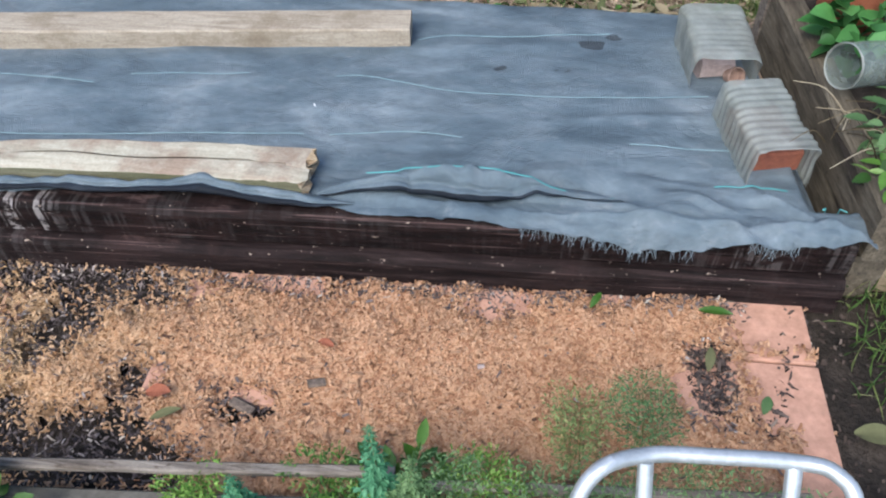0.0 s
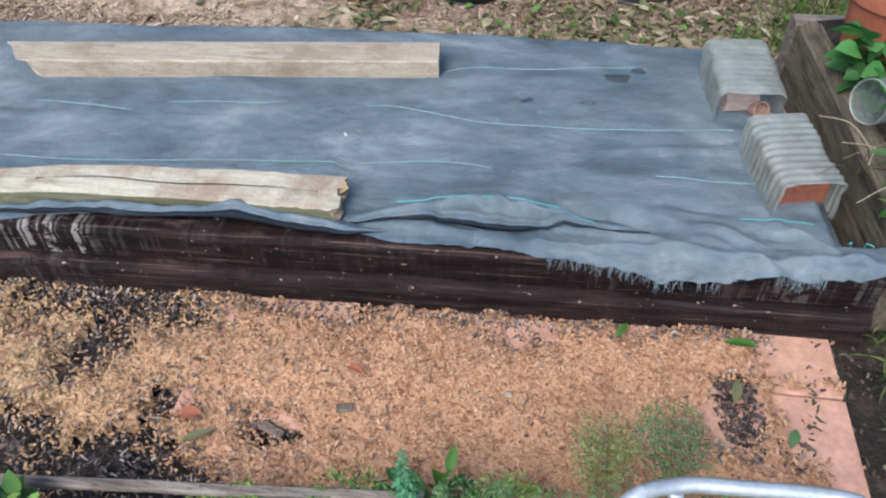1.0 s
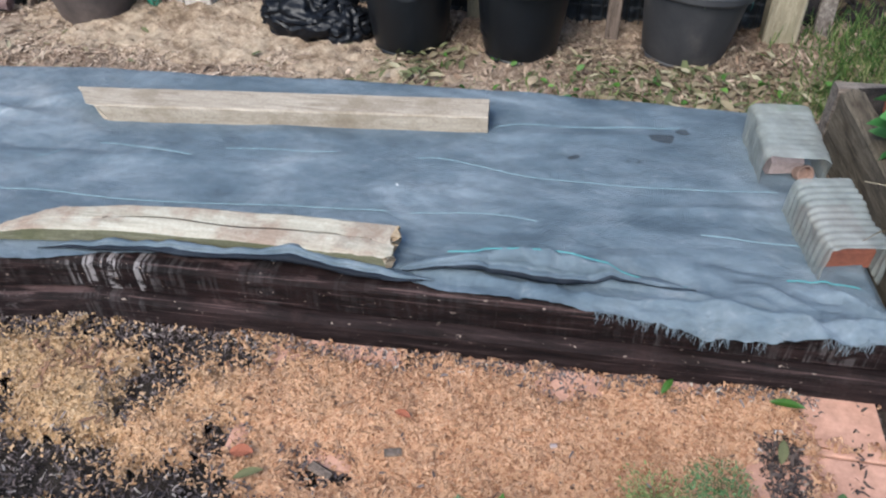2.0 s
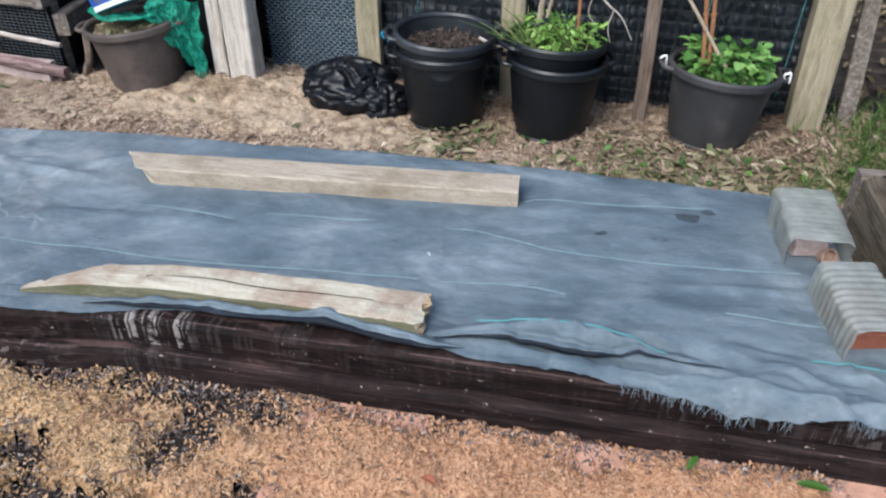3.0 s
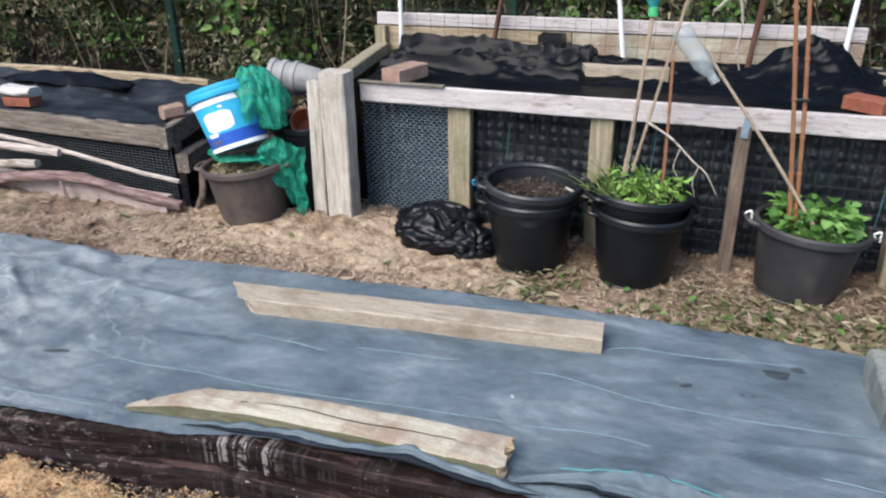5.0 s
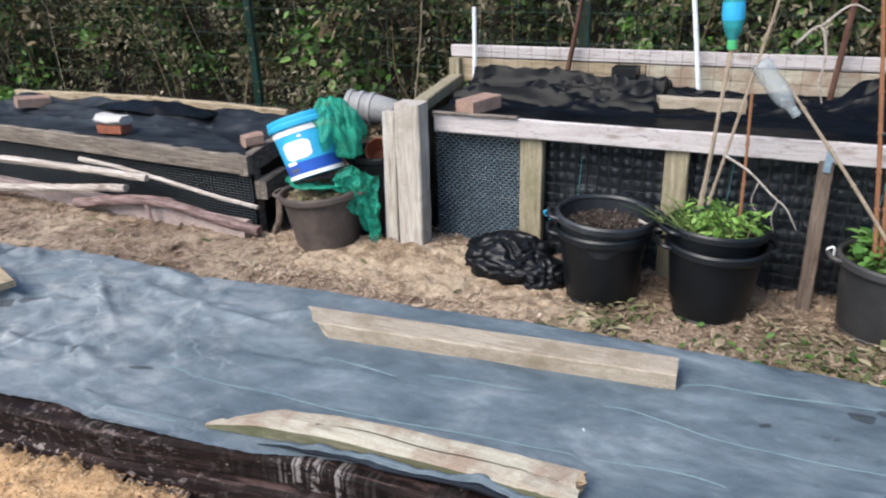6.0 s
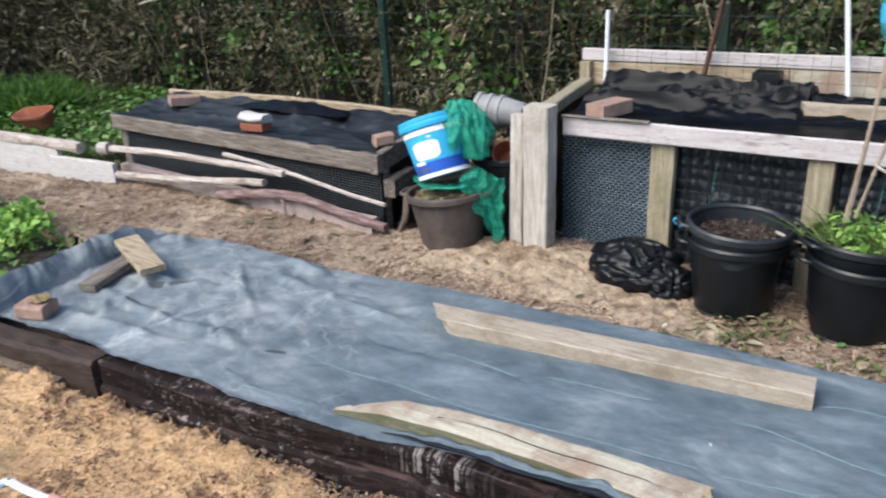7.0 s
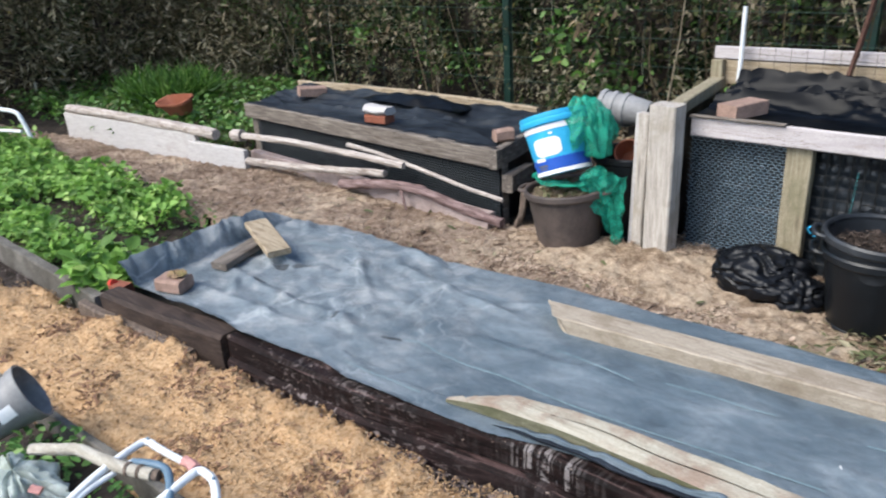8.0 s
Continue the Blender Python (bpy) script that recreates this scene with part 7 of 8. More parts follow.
def trough_side(u, v):
    """The flaring wall of an oval trough, out over its lip and down inside."""
    a = 2 * math.pi * u
    k, z = [(0.62, 0.0), (0.80, 0.09), (0.93, 0.145), (1.0, 0.145), (1.0, 0.175), (0.92, 0.175), (0.60, 0.03)][int(round(v * 6))]
    c, d = math.cos(a), math.sin(a)
    return mt @ Vector((0.29 * k * math.copysign(abs(c) ** 0.6, c), 0.13 * k * math.copysign(abs(d) ** 0.6, d), z))


part("wall", sheet(40, 6, trough_side), TERRACOTTA, root)
part("base", disc(mt @ pose(0, 0, 0.012) @ Matrix.Diagonal((1.9, 0.85, 1, 1)), 0.095, 24), TERRACOTTA, root)


def leaf_field(name, n, inside, height, size, mat, label, seed, box, tilt=0.5, narrow=0.75, category="plants"):
    """Many leaves over a stretch of ground, in tufts."""
    g = np.random.default_rng(seed)
    pos = []
    while len(pos) < n:
        x, y = g.uniform(box[0], box[1]), g.uniform(box[2], box[3])
        if inside(x, y) > 0:
            h = height(x, y)
            pos.append((x, y, h * (0.25 + 0.75 * math.sqrt(g.uniform()))))
    pos = np.array(pos)
    yaw = g.uniform(0, 2 * np.pi, n)
    out = unit(np.stack([np.cos(yaw), np.sin(yaw), g.normal(0.1, tilt, n)], 1))
    nrm = unit(np.stack([g.normal(0, tilt, n), g.normal(0, tilt, n), np.ones(n)], 1))
    nrm = unit(nrm - out * (nrm * out).sum(1, keepdims=True))
    ln = g.uniform(0.5, 1.2, n) * size
    v, q = leaves(g, pos, out, nrm, ln, ln * narrow, 0.22, 0.22)
    return bulk(name, v, q, mat, (float(pos[0, 0]), float(pos[0, 1]), 0), label, category)


def crop_in(x, y):
    if (-3.98 + 0.05 * nz(x, y, 5) < x or y < 1.60 + 0.08 * nz(x, y, 4, 7)) and 1.36 + 0.08 * nz(x, y, 4, 2) < y and x > -5.2:
        return -1
    far = 2.02 if x > -3.9 else 2.05
    return min(-3.30 - x + 0.25 * (y - 1.2), y - 1.10, far - y, x + 7.4) + 0.16 * nz(x, y, 2.6, 3) - (0.12 if nz(x, y, 4.5, 9) > 0.18 and x > -4.6 else 0)


leaf_field("leafy_crop", 7500, crop_in, lambda x, y: 0.11 + 0.12 * nz(x, y, 3.0, 2) + 0.10 * nz(x, y, 9.0, 2), 0.058, CROP_LEAF, "bright green leafy crop in rows", 11, (-7.4, -3.2, 1.0, 2.2), 0.75, 0.62, "crop")
clump("leafy_crop_plant", pose(-3.34, 1.20, 0.04), 0.16, 130, 0.085, CROP_LEAF, "bright green crop plant beside the brick", 17, 0.16, 0.65)
leaf_field("low_weeds", 1500, lambda x, y: min(-3.35 - x, y - 1.1, 2.1 - y), lambda x, y: 0.05, 0.035, GREEN_LEAF, "small weeds between the crop", 12, (-6.0, -3.3, 1.1, 2.1), 0.5, 0.6, "weeds")
leaf_field("weedy_bed", 4200, lambda x, y: min(y - 2.62 - (x + 5.8) * 0.13, 4.6 - y, -4.95 - x, x + 9.0), lambda x, y: 0.22 + 0.10 * nz(x, y, 2, 3), 0.06, GREEN_LEAF, "rough green leaves behind the white boards", 13, (-9.0, -4.9, 2.5, 4.6), 0.6, 0.6, "weeds")
g = np.random.default_rng(21)
n = 900
a, rr = g.uniform(0, 6.28, n), np.sqrt(g.uniform(0, 1, n))
pos = np.stack([-7.15 + 0.42 * rr * np.cos(a), 3.55 + 0.4 * rr * np.sin(a), 0.1 + 0.1 * g.uniform(0, 1, n)], 1)
tip = unit(np.stack([np.cos(a) * 0.5 + g.normal(0, 0.3, n), np.sin(a) * 0.5 + g.normal(0, 0.3, n), np.ones(n)], 1))
nrm = unit(np.cross(tip, g.normal(0, 1, (n, 3))))
v, q = leaves(g, pos, tip, nrm, g.uniform(0.10, 0.34, n), g.uniform(0.010, 0.022, n), 0.1, 0.5)
bulk("long_grass_tuft", v, q, GREEN_LEAF, (-6.9, 3.55, 0), "dark green tuft of long arching grass", "grass")
for ex, ey in ((-6.72, 2.0),):
    single("white_hoop", tube(bent([(ex - 0.75, ey - 0.26, 0.0), (ex - 0.72, ey - 0.26, 0.30), (ex - 0.60, ey - 0.22, 0.36), (ex - 0.10, ey - 0.04, 0.36), (ex + 0.03, ey, 0.28), (ex + 0.12, ey + 0.03, 0.0)], 5), 0.017, 10), WHITE_TUBE, (ex, ey, 0), "white bent metal hoop among the crop", "hoop")
    single("white_bar", tube([(ex - 0.72, ey - 0.25, 0.18), (ex - 0.02, ey - 0.01, 0.19)], 0.014, 10), WHITE_TUBE, (ex, ey, 0.18), "white cross bar of a metal hoop", "bar")
root = thing("grey_edging", (-4.5, 1.04, 0), "weathered grey edging board beside the path", "bed edging")
part("board", beam((-7.5, 0.96, 0.05), (-3.10, 1.06, 0.055), 0.05, 0.13, 30, 0.006, 0.006, 3), EDGING, root)
single("plastic_scrap", lathe([(0.001, 0.02), (0.018, 0.02), (0.02, 0.0), (0.001, 0.0)], pose(-3.10, 1.12, 0.152, 10, 70, 20), 16), RED_CAP, (-3.10, 1.12, 0.15), "small red plastic scrap by the timber end", "litter")
single("brick", block((0.085, 0.06, 0.045), pose(-3.06, 1.14, 0.110, 0, 0, 20), 0.006, 0.004, 3), BRICK, (-3.06, 1.14, 0.110), "broken brick at the timber end", "brick")

# ---------------- fence and hedge ----------------
for x in (-9.5, -4.07, -1.35, 1.35, 4.05):
    root = thing("fence_post", (x, 5.0, 0), "dark green steel fence post", "fence post", "fence posts")
    part("post", beam((x, 5.0, -0.05), (x, 5.0, 2.3), 0.07, 0.05, 4, 0.004, 0.0, 1, up=(0, 1, 0)), FENCE_GREEN, root)
bm = bmesh.new()
for k in range(12):
    z = 0.15 + 0.19 * k
    tube([(-14, 4.965, z), (-4, 4.962, z + 0.004), (6, 4.965, z)], 0.0019, 4, bm, caps=False)
for k in range(100):
    tube([(-14 + 0.2 * k, 4.97, 0.03), (-14 + 0.2 * k, 4.97, 2.28)], 0.0016, 3, bm, caps=False)
single("fence_mesh", bm, WIRE_GREEN, (-4, 4.965, 0), "green welded wire mesh fence", "fence", "", "stuff", smooth=0)


def hedge_points(g, n, deep, low, high, face=5.05):
    """Places in a bank of shrubs that runs along the back and turns down the left side."""
    s = g.uniform(-9.3, 6.0, n)
    d = deep * g.uniform(0, 1, n) ** 1.5
    top = np.array([2.6 + 0.5 * nz(x, 0, 0.6, 3) + 0.25 * nz(x, 0, 2.0, 7) for x in s])
    z = low + (np.minimum(high, top) - low) * g.uniform(0, 1, n)
    gap = np.array([nz(a, b, 1.6, 12) + 0.6 * nz(a, b, 4.2, 15) for a, b in zip(s, z)])
    d = d + np.where(gap < -0.08, 0.55, 0.0)
    bulge = np.array([0.35 * nz(a, b, 1.1, 5) + 0.2 * nz(a, b, 3.1, 8) for a, b in zip(s, z)])
    x, y = s.copy(), face + d + bulge
    side = g.uniform(0, 1, n) < 0.22
    x[side], y[side] = -9.1 - d[side] - bulge[side], g.uniform(-2.0, 5.2, side.sum())
    return np.stack([x, y, z], 1), side


def leafage(name, n, seed, mat, label, size, deep, low, high, narrow=0.55, face=5.05, per=26, loose=0.10):
    """Leaves in sprays: each spray has its own middle and spread, with gaps between sprays."""
    g = np.random.default_rng(seed)
    mids, side = hedge_points(g, n // per, deep, low, high, face)
    wide = g.uniform(0.4, 1.4, len(mids)) * loose
    pick = g.integers(0, len(mids), n)
    pos, side = mids[pick] + g.normal(0, 1, (n, 3)) * wide[pick][:, None] * [1.0, 0.7, 1.0], side[pick]
    pos[:, 2] = np.abs(pos[:, 2])
    lean = unit(g.normal(0, 1, (len(mids), 3)))[pick]
    out = unit(g.normal(0, 0.8, (n, 3)) + 0.6 * lean + np.where(side[:, None], [1.0, 0, -0.3], [0, -1.0, -0.3]))
    nrm = unit(g.normal(0, 0.6, (n, 3)) + np.where(side[:, None], [0.7, 0, 0.8], [0, -0.7, 0.8]))
    nrm = unit(nrm - out * (nrm * out).sum(1, keepdims=True))
    ln = g.uniform(0.5, 1.25, n) * size * g.uniform(0.7, 1.3, len(mids))[pick]
    v, q = leaves(g, pos, out, nrm, ln, ln * narrow, 0.2, 0.25)
    return bulk(name, v, q, mat, (-4, 5.5, 0), label, "hedge")


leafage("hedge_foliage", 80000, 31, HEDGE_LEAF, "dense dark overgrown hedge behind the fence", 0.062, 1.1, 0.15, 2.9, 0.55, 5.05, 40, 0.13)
leafage("bramble_leaves", 9000, 32, GREEN_LEAF, "lighter green bramble leaves in the hedge", 0.065, 0.35, 0.25, 2.6, 0.6, 5.0, 45, 0.10)
leafage("dry_undergrowth", 20000, 33, STRAW_LEAF, "brown withered stalks and leaves under the hedge", 0.05, 0.45, 0.02, 1.05, 0.32, 4.85, 30, 0.10)
g = np.random.default_rng(38)
n = 14000
mids = np.concatenate([np.stack([g.uniform(-9.2, -7.0, 150), g.uniform(4.2, 5.2, 150), g.uniform(0.0, 1.5, 150)], 1), np.stack([g.uniform(-9.3, -8.3, 200), g.uniform(1.6, 4.6, 200), g.uniform(0.1, 1.9, 200)], 1)])
pos = mids[g.integers(0, 350, n)] + g.normal(0, 0.14, (n, 3))
out = unit(g.normal(0, 0.7, (n, 3)) + [0.2, -0.3, 0.5])
nrm = unit(np.cross(out, g.normal(0, 1, (n, 3))))
v, q = leaves(g, pos, out, nrm, g.uniform(0.04, 0.13, n), g.uniform(0.010, 0.030, n), 0.2, 0.3)
bulk("dry_thicket", v, q, STRAW_LEAF, (-8.5, 4.5, 0), "thicket of pale grey-brown dead stalks and leaves", "thicket")
g = np.random.default_rng(34)
bm = bmesh.new()
for k in range(170):
    x, y = g.uniform(-9.5, 3.0), g.uniform(4.75, 5.6)
    if k % 4 == 0:
        x, y = -9.0 + g.normal(0, 0.3), g.uniform(0.5, 5.0)
    h = g.uniform(0.5, 2.2)
    p = Vector((x, y, 0))
    q_ = p + Vector((g.normal(0, 0.22), g.normal(-0.05, 0.2), h))
    tube(bent([p, (p + q_) / 2 + Vector((g.normal(0, 0.07), g.normal(0, 0.07), 0)), q_], 4), g.uniform(0.003, 0.009), 4, bm, taper=0.3, caps=False)
single("hedge_stalks", bm, DRY_LEAF, (-4, 5.2, 0), "tangle of thin dry stalks in the hedge", "stalks", "", "stuff", smooth=0)
for x, y, z, dx, dz in ((-6.9, 4.7, 1.0, 0.9, 0.16),):
    single("bare_branch", tube(bent([(x, y, z), (x + dx * 0.4, y - 0.05, z + dz * 0.3), (x + dx, y + 0.3, z + dz)], 6), 0.012, 6, taper=0.4, jit=0.3), DRIFT, (x, y, z), "bare pale branch poking out of the hedge", "branch")
# added soil-coloured sheets, standing in for the deep shade behind the leaves
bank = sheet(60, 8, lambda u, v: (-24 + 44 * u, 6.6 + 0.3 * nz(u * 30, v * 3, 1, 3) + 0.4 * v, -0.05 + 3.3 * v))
single("backdrop", bank, SOIL, (0, 6.7, 0), "dark sheet standing in for the shade behind the hedge", "backdrop", "", "structure")
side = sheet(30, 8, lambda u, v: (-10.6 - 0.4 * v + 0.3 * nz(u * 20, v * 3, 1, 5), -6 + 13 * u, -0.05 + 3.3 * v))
single("backdrop", side, SOIL, (-10.6, 0, 0), "dark sheet standing in for the shade beside the plot", "backdrop", "", "structure")
leaf_field("rough_grass", 6000, lambda x, y: min(y - 2.75, 4.9 - y, -5.0 - x), lambda x, y: 0.14 + 0.08 * nz(x, y, 1.5, 3), 0.10, GRASS, "rough yellow green grass by the hedge", 42, (-9.2, -5.0, 2.7, 4.9), 0.9, 0.14, "grass")
leafage("dry_brush", 2500, 36, DRY_LEAF, "pale dry brush in the hedge face", 0.07, 0.25, 0.1, 1.9, 0.35, 4.9)
leaf_field("leaf_litter", 5200, lambda x, y: min(y - 3.0 if x < -4.9 or x > 1.0 else y - 3.95, 5.2 - y), lambda x, y: 0.03, 0.06, DRY_LEAF, "brown leaf litter along the hedge foot", 41, (-9.0, 3.0, 3.0, 5.2), 0.4, 0.5, "leaf litter")

# ---------------- the planter on the right ----------------
root = thing("side_planter", (1.1, 1.8, 0), "raised planter of old grey brown timbers", "planter")
part("side_timber", beam((0.852, 1.43, 0.185), (0.782, 2.33, 0.185), 0.066, 0.13, 18, 0.007, 0.005, 3, ragged1=0.05), OLD_BROWN, root)
part("side_timber", beam((0.858, 1.45, 0.05), (0.79, 2.33, 0.05), 0.07, 0.135, 16, 0.007, 0.005, 5), OLD_BROWN, root)
for k in range(3):
    part("front_timber", beam((0.885, 1.495 - 0.003 * k, 0.03 + 0.094 * k), (1.9, 1.53 - 0.003 * k, 0.03 + 0.094 * k), 0.06, 0.09, 12, 0.006, 0.004, 7 + k), TAN_PLANK, root)
part("back_timber", beam((0.75, 2.36, 0.12), (1.9, 2.42, 0.12), 0.06, 0.24, 12, 0.006, 0.004, 12), GREY_WOOD_X, root)
part("soil", sheet(30, 24, lambda u, v: (0.79 + 1.1 * u, 1.53 + 0.82 * v, 0.235 + 0.02 * nz(u * 5, v * 5, 1, 2))), SOIL, root, smooth=180)
bm = lathe([(0.001, 0), (0.075, 0), (0.105, 0.16), (0.118, 0.16), (0.122, 0.195), (0.112, 0.195), (0.08, 0.02), (0.001, 0.02)], pose(0.905, 2.17, 0.24, 0, 4, 0), 36)
single("clay_pot", bm, TERRACOTTA, (0.905, 2.17, 0.24), "large terracotta pot in the planter", "plant pot")
clump("broad_leaf_plant", pose(0.89, 1.98, 0.25), 0.10, 80, 0.07, DEEP_LEAF, "plant with large round green leaves", 51, 0.13, 0.85)
clump("broad_leaf_plant", pose(1.02, 1.93, 0.27), 0.10, 80, 0.065, GREEN_LEAF, "plant with fresh pointed green leaves", 52, 0.14, 0.6)
clump("pale_leaf_plant", pose(0.905, 1.64, 0.24), 0.085, 70, 0.055, FERN_LEAF, "soft grey-green leaves at the planter front", 53, 0.12, 0.45)
clump("pale_leaf_plant", pose(0.865, 1.52, 0.235), 0.06, 34, 0.055, GREEN_LEAF, "pale green pointed shoots over the timber", 54, 0.08, 0.4)
g = np.random.default_rng(55)
bm = bmesh.new()
for k in range(26):
    p = Vector((0.875 + g.normal(0, 0.05), 1.66 + g.normal(0, 0.05), 0.25))
    q_ = p + Vector((g.uniform(-0.16, 0.05), g.normal(-0.02, 0.06), g.uniform(0.0, 0.07)))
    tube(bent([p, (p + q_) / 2 + Vector((0, 0, 0.03)), q_], 4), 0.0019, 4, bm, taper=0.5, caps=False)
single("dry_stems", bm, DRY_LEAF, (0.86, 1.66, 0.25), "thin dry stems hanging over the planter side", "stems", "", "stuff", smooth=0)
mg = pose(0.792, 1.80, 0.335, 0, 99, 28)
root = thing("cut_bottle", (0.855, 1.775, 0.30), "clear cut bottle lying open in the planter", "bottle")
part("wall", lathe([(0.048, 0), (0.050, 0.01), (0.049, 0.05), (0.050, 0.055), (0.049, 0.09), (0.050, 0.16), (0.03, 0.20), (0.001, 0.205)], mg, 30, wav=0.03), GREEN_CLOUD, root, smooth=180)
part("cut_rim", lathe([(0.047, -0.001), (0.0495, -0.003), (0.0515, 0.0), (0.0495, 0.003), (0.047, 0.002)], mg, 30, wav=0.03), CLOUDED, root, "pale cut rim")
single("clear_bottle", lathe([(0.001, 0), (0.05, 0.004), (0.055, 0.03), (0.052, 0.10), (0.055, 0.16), (0.02, 0.22), (0.016, 0.24)], pose(0.985, 1.93, 0.29, 20, 15, 0), 26, wav=0.04), CLEAR, (0.985, 1.93, 0.29), "clear bluish plastic bottle among leaves", "bottle")


def blades(name, n, cx, cy, rx, ry, z, ln, mat, label, seed):
    g = np.random.default_rng(seed)
    pos = np.stack([cx + rx * g.normal(0, 0.5, n), cy + ry * g.normal(0, 0.5, n), np.full(n, z)], 1)
    tip = unit(np.stack([g.normal(0, 0.6, n), g.normal(0, 0.6, n), g.uniform(0.5, 1.2, n)], 1))
    nrm = unit(np.cross(tip, g.normal(0, 1, (n, 3))))
    v, q = leaves(g, pos, tip, nrm, g.uniform(0.4, 1.0, n) * ln, g.uniform(0.002, 0.0045, n), 0.1, 0.5)
    return bulk(name, v, q, mat, (cx, cy, z), label, "grass")


blades("grass_tuft", 900, 1.0, 1.36, 0.14, 0.22, -0.01, 0.09, GRASS, "weedy grass below the planter", 61)
blades("grass_tuft", 1600, 1.05, 2.95, 0.28, 0.40, 0.0, 0.11, GRASS, "short grass beside the end post", 62)
blades("grass_tuft", 700, 0.85, 2.60, 0.25, 0.18, 0.01, 0.07, GRASS, "thin grass at the path end", 63)
blades("grass_tuft", 220, 0.12, 2.52, 0.5, 0.10, 0.02, 0.06, GRASS, "sparse grass along the membrane edge", 64)
leaf_field("path_weeds", 110, lambda x, y: 1, lambda x, y: 0.05, 0.035, GREEN_LEAF, "small green weeds on the path", 65, (-0.6, 1.1, 2.42, 2.75), 0.5, 0.6, "weeds")

# ---------------- the near bed with tools and plants ----------------
root = thing("near_edging", (-0.6, 0.8, 0), "low bed edging of mossy board and thin lath", "bed edging")
part("board", beam((-2.8, 0.545, 0.03), (-1.2, 0.685, 0.035), 0.025, 0.16, 14, 0.004, 0.003, 2), EDGING, root)
part("board", beam((-1.19, 0.688, 0.035), (0.82, 0.875, 0.035), 0.025, 0.15, 16, 0.004, 0.003, 3), EDGING, root)
part("lath", beam((-1.3, 0.705, 0.14), (-0.03, 0.838, 0.142), 0.018, 0.016, 14, 0.003, 0.002, 4), GREY_WOOD_X, root, "thin brown lath")
part("lath", beam((-0.05, 0.815, 0.142), (0.62, 0.878, 0.138), 0.018, 0.016, 8, 0.003, 0.002, 6), GREY_WOOD_X, root, "thin brown lath")
for x, y in ((-1.6, 0.635), (-0.75, 0.72), (0.15, 0.81)):
    part("peg", beam((x, y - 0.03, -0.02), (x, y - 0.03, 0.13), 0.03, 0.03, 4, 0.003, 0.002, 3, up=(0, 1, 0)), GREY_WOOD_Y, root)
single("bed_soil", sheet(60, 14, lambda u, v: (-2.9 + 3.9 * u, -0.35 + (float(line_at(-2.9 + 3.9 * u, KERB)) + 0.32) * v, 0.05 + 0.02 * nz(u * 12, v * 3, 1, 2))), SOIL, (-1, 0.2, 0), "dark soil of the near bed", "soil", "", "structure", smooth=180)


def frond(name, x, y, z, h, spread_, n, mat, label, seed, leaf=0.02, lean=(0, 0)):
    """A carrot-like plant: arching leaf stems, each with side stems in pairs that carry many fine leaflets."""
    g = np.random.default_rng(seed)
    pos, out, nrm, ln, bm = [], [], [], [], bmesh.new()
    for k in range(n):
        a = g.uniform(0, 6.28)
        tip = Vector((x + spread_ * math.cos(a) * g.uniform(0.3, 1) + lean[0], y + spread_ * math.sin(a) * g.uniform(0.3, 1) + lean[1], z + h * g.uniform(0.5, 1.0)))
        base = Vector((x + g.normal(0, 0.012), y + g.normal(0, 0.012), z))
        line = bent([base, base.lerp(tip, 0.5) + Vector((0, 0, h * 0.25)), tip], 9)
        tube(line, 0.0010, 3, bm, taper=0.3, caps=False)
        reach = max(0.03, (tip - base).length * 0.38)
        for i in range(5, len(line)):
            d = (line[i] - line[i - 1]).normalized()
            s = d.cross(Vector((0, 0, 1))).normalized()
            f = reach * math.sin(math.pi * (0.22 + 0.74 * (i - 5) / (len(line) - 5)))
            for sg in (-1, 1):
                way = (s * sg + d * 0.7 + Vector((0, 0, g.normal(-0.1, 0.2)))).normalized()
                for e in range(1, max(3, int(f / (leaf * 0.55)))):
                    o = (way * 0.7 + Vector(g.normal(0, 0.65, 3))).normalized()
                    u = Vector((g.normal(0, 0.5), g.normal(0, 0.5), 1.0))
                    u = (u - o * u.dot(o)).normalized()
                    pos.append(line[i] + way * (leaf * 0.55 * e) + Vector(g.normal(0, leaf * 0.25, 3)))
                    out.append(o)
                    nrm.append(u)
                    ln.append(leaf * g.uniform(0.6, 1.3))
    root = thing(name, (x, y, z), label, "plant", "plants in the near bed")
    part("stalk", bm, GRASS, root)["kind"] = "stuff"
    pos, out, nrm, ln = (np.array(v) for v in (pos, out, nrm, ln))
    v, q = leaves(g, pos, out, nrm, ln, ln * 0.32, 0.2, 0.2)
    bulk("foliage", v - np.array((x, y, z)), q, mat, (0, 0, 0), "", "", "stuff", root)
    return root


